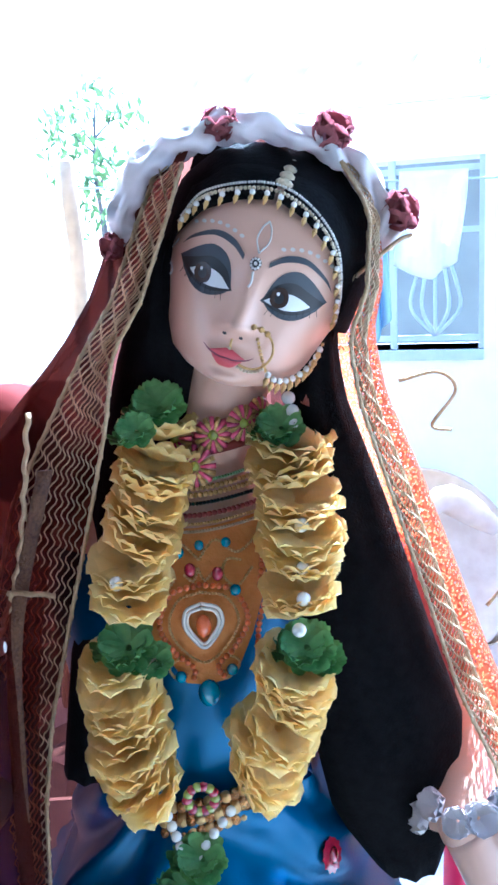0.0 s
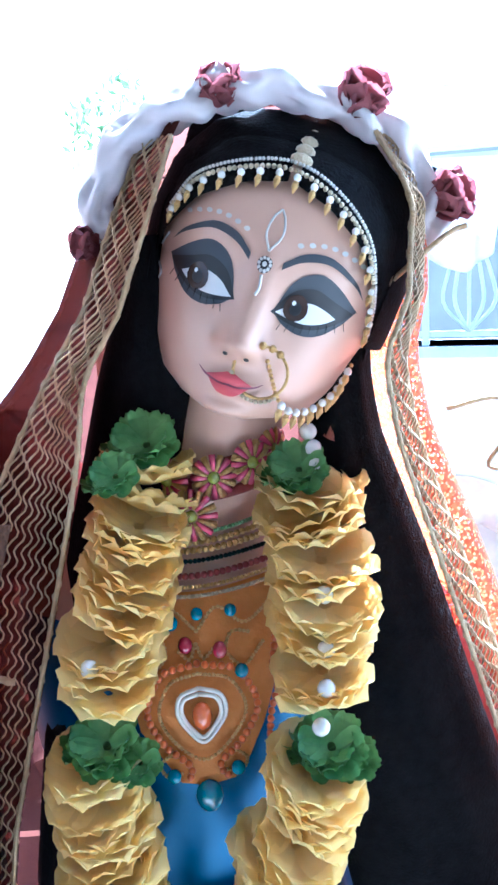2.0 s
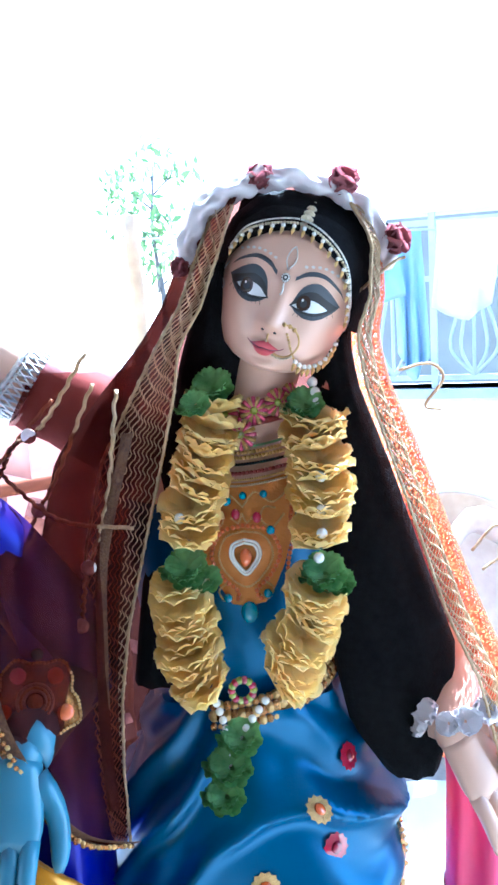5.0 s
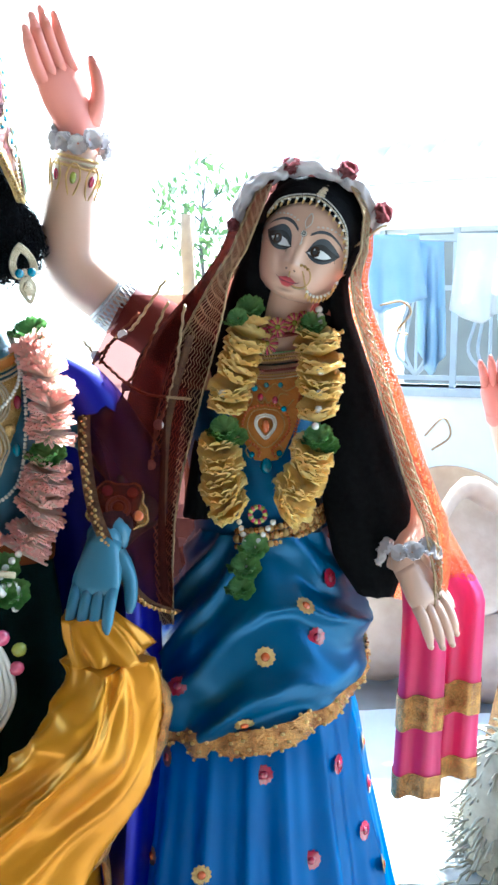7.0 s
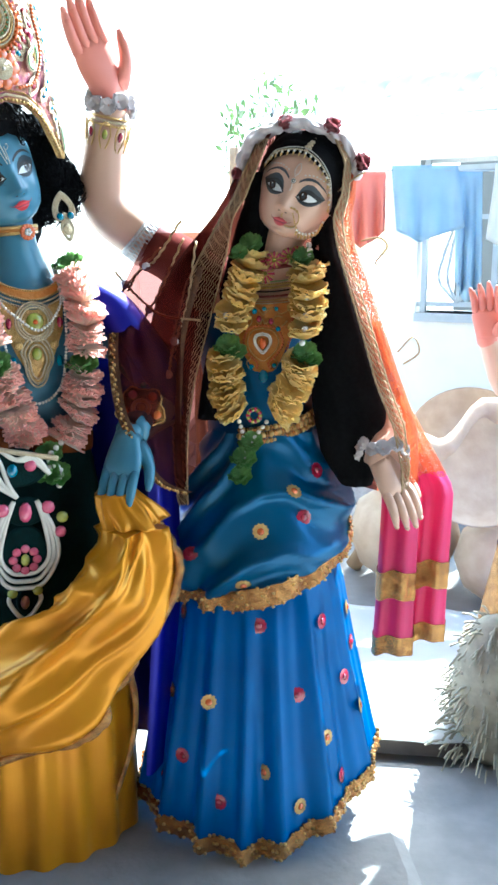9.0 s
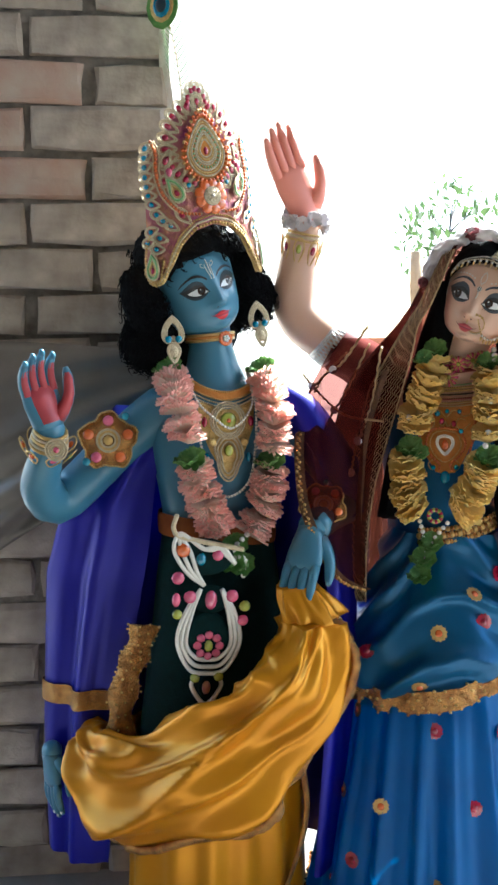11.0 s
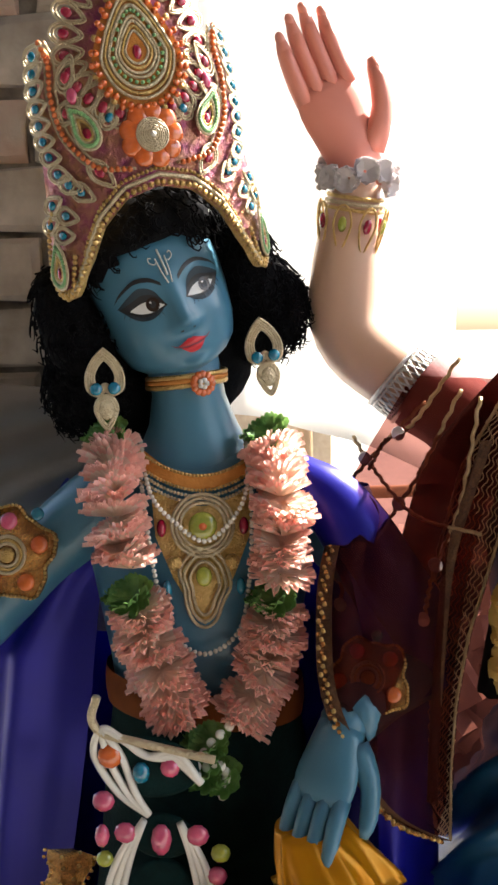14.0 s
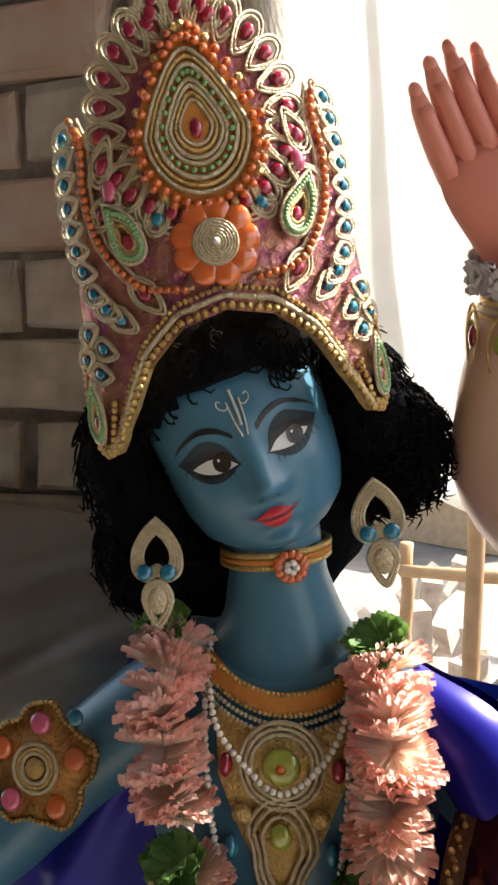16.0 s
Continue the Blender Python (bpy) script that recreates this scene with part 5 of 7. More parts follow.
def chest_plate():
    ob = thing("breast_ornament", label="gilt cord breast ornament with coloured stones", category="necklace")

    def on(pts, lift=0.004, n=30):
        return [KB @ Vector((p.x, chest_y(p.x, p.z + 0.026) - lift, p.z + 0.026)) for p in spline([(x, 0, z) for x, z in pts], n)]

    b = Build()
    b.loft([on([(-0.056, 1.122), (-0.03, 1.106), (0, 1.100), (0.03, 1.106), (0.056, 1.122)], 0.002), on([(-0.062, 1.108), (-0.03, 1.092), (0, 1.086), (0.03, 1.092), (0.062, 1.108)], 0.003)], "orange_felt", False)
    b.make("collar", ob, "gold collar ribbon")
    for dz, key in ((0.0, "gold"), (-0.014, "gold"), (-0.020, "pale_gold"), (-0.026, "pale_gold")):
        bead_row(on([(-0.060, 1.120 + dz), (-0.03, 1.105 + dz), (0, 1.099 + dz), (0.03, 1.105 + dz), (0.060, 1.120 + dz)]), 0.0018, key).make("cord", ob)
    b = Build()
    b.loft([on([(-0.050, 1.085), (0, 1.070), (0.050, 1.085)], 0.002), on([(-0.046, 1.04), (0, 1.04), (0.046, 1.04)], 0.003), on([(-0.030, 1.00), (0, 1.0), (0.030, 1.00)], 0.003), on([(-0.004, 0.955), (0, 0.953), (0.004, 0.955)], 0.004)], "gold", False)
    b.make("plate", ob)
    for r in (0.030, 0.026, 0.022):
        Build().tube(on([(r * math.cos(t), 1.052 + r * math.sin(t)) for t in [2 * math.pi * k / 20 for k in range(21)]], 0.006, 40), 0.0017, "pale_gold", 6).make("cord", ob)
    for sx, sz in ((0.026, 0.040), (0.021, 0.034), (0.015, 0.027)):
        Build().tube(on([(sx * math.sin(t) * (1 if math.cos(t) > 0 else 0.75), 0.99 + sz * math.cos(t)) for t in [2 * math.pi * k / 16 for k in range(17)]], 0.006, 40), 0.0017, "pale_gold", 6).make("cord", ob)
    for x, z, w, h, key, nm in ((0, 1.052, 0.014, 0.014, "green_gem", "olive glitter stone"), (0, 1.052, 0.005, 0.005, "orange_gem", "orange stone"), (0, 1.002, 0.008, 0.010, "green_gem", "olive glitter stone"), (-0.028, 1.016, 0.0075, 0.0075, "gold", "gold glitter stone"), (0.028, 1.016, 0.0075, 0.0075, "gold", "gold glitter stone"), (-0.040, 1.05, 0.005, 0.009, "red_gem", "red stone"), (0.040, 1.05, 0.005, 0.009, "red_gem", "red stone"), (-0.036, 0.990, 0.005, 0.009, "blue_gem", "turquoise stone"), (0.036, 0.990, 0.005, 0.009, "blue_gem", "turquoise stone")):
        q = Build()
        q.ball((0, 0, 0), (w, 0.004 if w > 0.006 else 0.006, h), key, 12, 7)
        o = q.make("stone", ob, nm)
        o.matrix_basis = KB @ Matrix.Translation((x, chest_y(x, z + 0.026) - 0.007, z + 0.026))
    return ob


chest_plate()


def pearl_string(pts, n_label):
    ob = bead_row([KB @ Vector(p) for p in pts], 0.0026, "pearl").make("pearl_string")
    return tagged(ob, n_label, "necklace", "pearl strings", "stuff")


pearl_string([(-0.060, -0.02, 1.155), (-0.050, -0.065, 1.11), (-0.028, -0.082, 1.085), (0.002, -0.088, 1.066), (0.032, -0.083, 1.090), (0.045, -0.066, 1.12), (0.046, -0.02, 1.165)], "short string of white pearls round the neck")
pearl_string([(-0.064, -0.02, 1.150), (-0.054, -0.072, 1.08), (-0.045, -0.082, 1.02), (-0.030, -0.078, 0.970), (0.000, -0.078, 0.950), (0.034, -0.080, 0.975), (0.045, -0.084, 1.04), (0.048, -0.07, 1.11), (0.050, -0.02, 1.168)], "long string of white pearls over the chest")


# ---- garlands ----
def petal_flower(name, petals, r, inner, outer, wide, cup, seed, layers=2, notch=True):
    """A cloth flower: rings of petals about local z."""
    b, rnd = Build(), random.Random(seed)
    for ly in range(layers):
        for k in range(petals):
            a = 2 * math.pi * (k + 0.5 * ly) / petals + rnd.uniform(-0.12, 0.12)
            rr = r * rnd.uniform(0.90, 1.06) * (1 - 0.06 * ly)
            w = wide * rnd.uniform(0.9, 1.1)
            tilt = cup + rnd.uniform(-0.10, 0.10)
            m = Matrix.Rotation(a, 4, "Z") @ Matrix.Translation((0, 0, 0.0035 * ly)) @ Matrix.Rotation(-tilt, 4, "Y")
            rows = []
            for i, (s, ww) in enumerate(((0.12, 0.45), (0.45, 0.85), (0.76, 1.0), (0.93, 0.80), (1.0, 0.38))):
                dip = 0.07 * rr if (notch and i == 4) else 0.0
                rows.append([(rr * s, -w * ww, 0.0022 * s), (rr * s - dip, 0, -0.0018 * s), (rr * s, w * ww, 0.0022 * s)])
            b.loft(rows[:3], inner, False, False, m)
            b.loft(rows[2:], outer, False, False, m)
    return b.mesh(name)


def string_on(ob, path, meshes, name, step, seed, label="", size=lambda t: 1.0, forward=(0, -0.55, 0)):
    rnd = random.Random(seed)
    fine = spline(path, 300)
    acc = 0.0
    for i in range(len(fine) - 1):
        acc -= (fine[i + 1] - fine[i]).length
        if acc <= 0:
            d = (fine[i + 1] - fine[i]).normalized()
            d = (Vector(forward) - d + Vector((rnd.uniform(-0.25, 0.25), rnd.uniform(-0.25, 0.25), rnd.uniform(-0.15, 0.15)))).normalized()
            o = new(name, rnd.choice(meshes))
            o.parent = ob
            s = size(i / 300) * rnd.uniform(0.92, 1.08)
            o.matrix_basis = Matrix.Translation(fine[i]) @ d.to_track_quat("Z", "X").to_matrix().to_4x4() @ Matrix.Rotation(rnd.uniform(0, 6.28), 4, "Z") @ Matrix.Diagonal((s, s, s, 1))
            if label:
                o["label"] = label
            acc += step * rnd.uniform(0.85, 1.15)


YF = [petal_flower("petal_flower", 11, 0.0290, "yellow_petal", "yellow_petal", 0.0098, 0.35 + 0.12 * s, s, 2, False) for s in range(3)]
PF = [petal_flower("petal_flower", 19, 0.0345, "cream_petal", "pink_petal", 0.0034, 0.15 + 0.16 * s, 20 + s, 3, False) for s in range(3)]
LF = [petal_flower("leaf_tuft", 9, 0.0255, "leaf", "leaf", 0.0062, 0.30 + 0.25 * s, 40 + s, 2, True) for s in range(2)]


def ball_mesh(name, r, key):
    return Build().ball((0, 0, 0), r, key, 10, 7).mesh(name)


PEARL = ball_mesh("pearl_bead", 0.0052, "pearl")


def spot(ob, me, name, p, s=1.0, label="", rot=None):
    o = new(name, me)
    o.parent = ob
    o.matrix_basis = Matrix.Translation(p) @ (rot or Matrix.Identity(4)) @ Matrix.Diagonal((s, s, s, 1))
    if label:
        o["label"] = label
    return o


def yellow_garland():
    ob = thing("garland", label="garland of yellow cloth flowers with green leaves and pearls", category="garland")
    left = [(-0.056, 0.588, 1.168), (-0.063, 0.572, 1.140), (-0.076, 0.560, 1.095), (-0.085, 0.550, 1.045)]
    left2 = [(-0.092, 0.545, 1.008), (-0.088, 0.540, 0.970), (-0.080, 0.536, 0.935), (-0.060, 0.532, 0.908)]
    right = [(0.040, 0.590, 1.152), (0.043, 0.574, 1.12), (0.043, 0.560, 1.08), (0.039, 0.550, 1.035)]
    right2 = [(0.030, 0.545, 0.998), (0.018, 0.540, 0.962), (0.002, 0.536, 0.930), (-0.018, 0.532, 0.908)]
    for i, p in enumerate((left, left2, right, right2)):
        string_on(ob, p, YF, "flower", 0.0120 if i % 2 else 0.0135, 60 + i, size=lambda t: 1.16)
    for p, s in (((-0.056, 0.588, 1.188), 0.85), ((-0.072, 0.568, 1.176), 0.6), ((-0.088, 0.546, 1.026), 0.9), ((-0.070, 0.540, 1.018), 0.6), ((0.030, 0.588, 1.168), 0.75), ((0.038, 0.546, 1.016), 0.88), ((0.052, 0.548, 1.006), 0.6), ((-0.046, 0.520, 0.872), 0.8), ((-0.058, 0.518, 0.845), 0.9), ((-0.064, 0.520, 0.815), 0.8)):
        for j in range(3):
            q = Vector(p) + Vector((0.004 * (j - 1), -0.004 * j, 0.005 * j - 0.005))
            spot(ob, LF[j % 2], "leaf_tuft", q, s, "green cloth leaves", Matrix.Rotation(0.15 + 0.42 * j, 4, "X") @ Matrix.Rotation(1.1 * j, 4, "Z"))
    for p in ((-0.088, 0.530, 1.083), (0.042, 0.542, 1.112), (0.041, 0.534, 1.083), (0.040, 0.530, 1.062), (0.036, 0.528, 1.040), (0.044, 0.580, 1.176), (0.043, 0.584, 1.185), (0.041, 0.588, 1.194)):
        spot(ob, PEARL, "pearl_bead", p, 1.0, "white pearl bead")
    for k in range(9):
        for s in (-1, 1):
            spot(ob, PEARL, "pearl_bead", (-0.042 - 0.002 * k + s * 0.0045 * max(0, 5 - k), 0.514, 0.912 - 0.0085 * k), 0.75, "white pearl bead")
    f = Build()
    for k in range(14):
        a = 2 * math.pi * k / 14
        f.ball((-0.040 + 0.010 * math.cos(a), 0.516, 0.922 + 0.010 * math.sin(a)), (0.004, 0.003, 0.004), "red_gem" if k % 2 else "green_gem", 7, 5)
    f.make("clasp_flower", ob, "red and green sequin flower")
    return ob


yellow_garland()


def pink_garland():
    ob = thing("garland", label="garland of coral pink cloth flowers with green leaves", category="garland")
    left = [(-0.086, -0.035, 1.142), (-0.085, -0.066, 1.115), (-0.078, -0.084, 1.07), (-0.066, -0.090, 1.03)]
    left2 = [(-0.060, -0.092, 0.995), (-0.050, -0.094, 0.96), (-0.036, -0.095, 0.92), (-0.020, -0.096, 0.885)]
    right = [(0.072, -0.052, 1.142), (0.076, -0.080, 1.11), (0.076, -0.090, 1.06), (0.072, -0.092, 1.02)]
    right2 = [(0.068, -0.094, 0.99), (0.060, -0.095, 0.95), (0.044, -0.096, 0.91), (0.024, -0.097, 0.88)]
    for i, p in enumerate((left, left2, right, right2)):
        string_on(ob, [KB @ Vector(q) for q in p], PF, "flower", 0.0125, 80 + i, forward=(0.16, -0.24, 0))
    for p, s in (((-0.092, -0.026, 1.158), 0.9), ((0.066, -0.042, 1.158), 0.9), ((-0.070, -0.092, 1.012), 0.95), ((0.066, -0.094, 1.006), 0.95), ((0.000, -0.102, 0.868), 0.9), ((-0.008, -0.106, 0.842), 0.95), ((0.010, -0.106, 0.835), 0.9)):
        for j in range(3):
            q = KB @ (Vector(p) + Vector((0.006 * (j - 1), -0.004 * j, 0.004 * j - 0.004)))
            spot(ob, LF[j % 2], "leaf_tuft", q, s, "green cloth leaves", Matrix.Rotation(0.15 + 0.42 * j, 4, "X") @ Matrix.Rotation(1.1 * j, 4, "Z"))
    loop = spline([(0.020, -0.115, 0.892), (-0.002, -0.118, 0.872), (-0.016, -0.120, 0.845), (0.004, -0.120, 0.858), (0.016, -0.120, 0.846), (0.012, -0.120, 0.825)], 14)
    for p in loop:
        spot(ob, PEARL, "pearl_bead", KB @ p, 0.95, "white pearl bead")
    return ob


pink_garland()


def band_cuff(name, m, r, label, parts, category="bracelet"):
    """Cord rings round a limb; parts: (height, radius factor, thickness, material)."""
    ob = thing(name, m, label, category)
    for z, f, th, key in parts:
        b = Build()
        b.tube([(r * f * math.cos(t), r * f * math.sin(t), z) for t in [2 * math.pi * k / 28 for k in range(28)]], th, key, 7, None, 1, False, True)
        b.make("cord_ring", ob)
    return ob


def flower_armlet(m, s=1.0):
    ob = thing("armlet", m @ Matrix.Scale(s, 4), "gold flower armlet with coral and turquoise stones", "armlet", "gold flower armlets")
    b = Build()
    n = 60
    o = [((0.043 + 0.0045 * math.cos(5 * t) + 0.001 * math.sin(13 * t)) * math.cos(t + 0.3), (0.043 + 0.0045 * math.cos(5 * t) + 0.001 * math.sin(13 * t)) * math.sin(t + 0.3), 0) for t in [2 * math.pi * k / n for k in range(n)]]
    b.add([(0, 0, 0.006)] + o + [(p[0], p[1], -0.004) for p in o], [(0, 1 + k, 1 + (k + 1) % n) for k in range(n)] + [(1 + k, 1 + n + k, 1 + n + (k + 1) % n, 1 + (k + 1) % n) for k in range(n)], "sequin")
    b.make("plate", ob)
    for r, key in ((0.017, "pale_gold"), (0.0135, "gold"), (0.0105, "pale_gold")):
        Build().tube([(r * math.cos(t), r * math.sin(t), 0.006) for t in [2 * math.pi * k / 24 for k in range(24)]], 0.0018, key, 6, None, 1, False, True).make("cord", ob)
    Build().ball((0, 0, 0.006), (0.008, 0.008, 0.004), "gold", 12, 7).make("stone", ob, "gold glitter stone")
    for k in range(5):
        a = 2 * math.pi * k / 5 + 0.3
        Build().ball((0.031 * math.cos(a), 0.031 * math.sin(a), 0.004), (0.0085, 0.0085, 0.004), "pink_gem" if k % 2 else "orange_gem", 12, 6).make("stone", ob, "coral stone")
    for a in (0.95, 3.9):
        Build().ball((0.046 * math.cos(a), 0.046 * math.sin(a), 0.002), (0.0065, 0.0065, 0.003), "blue_gem", 12, 6).make("stone", ob, "turquoise stone")
    bead_row([(p[0] * 0.97, p[1] * 0.97, 0.001) for p in o] + [o[0]], 0.0018, "gold").make("bead_edge", ob, "row of gilt beads")
    return ob


flower_armlet(facing((-0.553, 0.352, 1.046), 28, 12, 0), 1.08)
flower_armlet(facing((-0.222, 0.488, 0.934), 12, 30, 30), 0.9)

wrist = frame_along((-0.597, 0.247, 1.062), (-0.615, 0.262, 1.02), (0.4, -0.9, 0))
cuff = band_cuff("wrist_cuff", wrist, 0.026, "gold cord wrist cuff with leaf-shaped stones", [(-0.010, 0.92, 0.003, "gold"), (-0.004, 0.97, 0.003, "pale_gold"), (0.002, 1.0, 0.003, "gold"), (0.008, 1.05, 0.003, "pale_gold"), (0.014, 1.08, 0.003, "gold")])
for k in range(7):
    a = -0.2 + 2 * math.pi * k / 7
    lf = cord_drop(0.011, 0.014, ("orange_gem", "green_bead", "pink_gem")[k % 3], 1, "gold")
    o = lf.make("leaf_stone", cuff)
    o.matrix_basis = Matrix.Rotation(a, 4, "Z") @ Matrix.Translation((0.036, 0, 0.022)) @ Matrix.Rotation(radians(60), 4, "Y") @ Matrix.Rotation(radians(90), 4, "Z")
cd = Build()
for r in (0.004, 0.008, 0.012, 0.016):
    cd.tube([(r * math.cos(t), r * math.sin(t), 0.004) for t in [2 * math.pi * k / 24 for k in range(24)]], 0.0019, "pale_gold", 6, None, 1, False, True)
cd.ball((0, 0, 0.004), 0.005, "pink_gem", 10, 6)
o = cd.make("coil_disc", cuff, "coiled cord disc with a pink stone")
o.matrix_world = facing((-0.572, 0.225, 1.045), 25)


def waist_band():
    ob = Build()
    rings = []
    for z in (0.0, 0.012, 0.026, 0.038):
        o = 1.06 + 0.02 * math.sin(z * 80)
        rings.append([(0.099 * o * math.sin(t), -0.071 * o * math.cos(t), 0.868 + z - 0.012 * math.sin(t)) for t in [2 * math.pi * k / 60 for k in range(60)]])
    ob.loft(rings, "rust_band", True, False, KB)
    return tagged(ob.make("waist_band"), "rust brown velvet waist band", "belt")


waist_band()


def girdle():
    ob = thing("girdle_ornament", KB @ facing((-0.048, -0.128, 0.756), -8, -4, -3) @ Matrix.Scale(1.22, 4), "white cord girdle ornament with pink stones", "belt ornament")

    def cord(pts, r=0.0031, key="pearl", n=40):
        Build().tube([(p.x, p.y, p.z) for p in spline([(x, y, 0.002) for x, y in pts], n)], r, key, 6).make("cord", ob)

    for s in (1.0, 0.86, 0.72):
        cord([(-0.014, 0.045), (-0.034 * s, 0.010), (-0.042 * s, -0.030), (-0.024 * s, -0.062 * s - 0.006), (0, -0.070 * s - 0.004), (0.024 * s, -0.062 * s - 0.006), (0.042 * s, -0.030), (0.034 * s, 0.010), (0.014, 0.045)])
    for s in (1.0, 0.8, 0.6):
        cord([(-0.010, 0.050), (-0.034 * s, 0.068), (-0.052 * s, 0.098), (-0.046, 0.120), (-0.030, 0.112), (-0.012, 0.100), (0.010, 0.085 + 0.02 * s), (0.030, 0.080)])
    cord([(-0.050, 0.146), (-0.054, 0.128), (-0.046, 0.116), (-0.026, 0.112), (0.006, 0.106), (0.040, 0.100)], 0.0034, "pale_gold")
    cord([(-0.012, -0.074), (-0.020, -0.092), (0, -0.118), (0.020, -0.092), (0.012, -0.074)])
    for cx, cy, w, h in ((0, -0.028, 0.030, 0.040), (-0.012, 0.088, 0.040, 0.026), (0, 0.03, 0.026, 0.020), (0, -0.094, 0.011, 0.016)):
        Build().ball((cx, cy, -0.002), (w, h, 0.0035), "green_velvet", 24, 6).make("backing", ob, "dark backing cloth")
    for k in range(8):
        a = 2 * math.pi * k / 8
        Build().ball((0.015 * math.cos(a), -0.034 + 0.015 * math.sin(a), 0.003), (0.0062, 0.0062, 0.003), "pink_gem", 9, 5).make("rosette_stone", ob, "pink rosette stone")
    Build().ball((0, -0.034, 0.004), (0.006, 0.009, 0.004), "green_gem", 9, 5).make("rosette_stone", ob, "olive centre stone")
    for x, y, w, h, key in ((0, 0.030, 0.0085, 0.014, "pink_gem"), (-0.028, 0.034, 0.009, 0.009, "pink_gem"), (0.028, 0.036, 0.009, 0.009, "pink_gem"), (-0.045, 0.060, 0.009, 0.009, "pink_gem"), (-0.040, 0.098, 0.010, 0.010, "orange_gem"), (-0.016, 0.086, 0.007, 0.009, "blue_gem"), (0.006, 0.092, 0.008, 0.008, "pink_gem"), (0, -0.094, 0.006, 0.010, "purple_foil"), (0.044, 0.002, 0.008, 0.008, "pink_gem"), (0.046, 0.022, 0.008, 0.008, "green_gem"), (-0.044, 0.010, 0.007, 0.007, "green_gem"), (-0.016, -0.080, 0.007, 0.007, "green_gem"), (0.016, -0.078, 0.007, 0.007, "green_gem"), (-0.046, 0.030, 0.006, 0.010, "pink_gem")):
        Build().ball((x, y, 0.003), (w, h, 0.005), key, 10, 6).make("stone", ob, "faceted coloured stone")
    return ob


girdle()


def sequin_tail():
    """The sequined tape that comes up over the green cloth."""
    b = Build()
    inv = KB.inverted()
    line = spline([inv @ Vector(p) for p in ((-0.548, 0.372, 0.510), (-0.545, 0.362, 0.580), (-0.530, 0.360, 0.645), (-0.512, 0.362, 0.690), (-0.498, 0.366, 0.735))], 24)
    rows = []
    for i, p in enumerate(line):
        w = 0.022 + 0.004 * math.sin(i * 0.9)
        rows.append([p + Vector((-w, 0.001, 0.004)), p + Vector((-w * 0.3, -0.006 + 0.003 * math.sin(i * 1.9), 0)), p + Vector((w * 0.4, -0.001, 0)), p + Vector((w, -0.005, -0.004)), p + Vector((0, 0.006, 0))])
    b.loft(rows, "sequin", True, True, KB)
    for i, row in enumerate(rows):
        for p in row[:4]:
            b.ball(p + Vector((0.003 * math.sin(i * 5.1), -0.001, 0)), (0.0022, 0.0016, 0.0022), "gold" if i % 2 else "sequin", 6, 4, KB)
    return tagged(b.make("sequin_tape"), "folded copper sequined tape", "trim")


sequin_tail()


# ---- jewels of the pale statue ----
def breast_y(x, z):
    z -= 0.02
    a = interp(z, [0.93, 0.98, 1.03, 1.062, 1.10, 1.13, 1.17], [0.098, 0.108, 0.113, 0.108, 0.088, 0.05, 0.04])
    d = interp(z, [0.93, 0.98, 1.03, 1.062, 1.10, 1.13, 1.17], [0.083, 0.091, 0.091, 0.075, 0.058, 0.052, 0.054])
    return -d * math.sqrt(max(0.05, 1 - (x / a) ** 2))


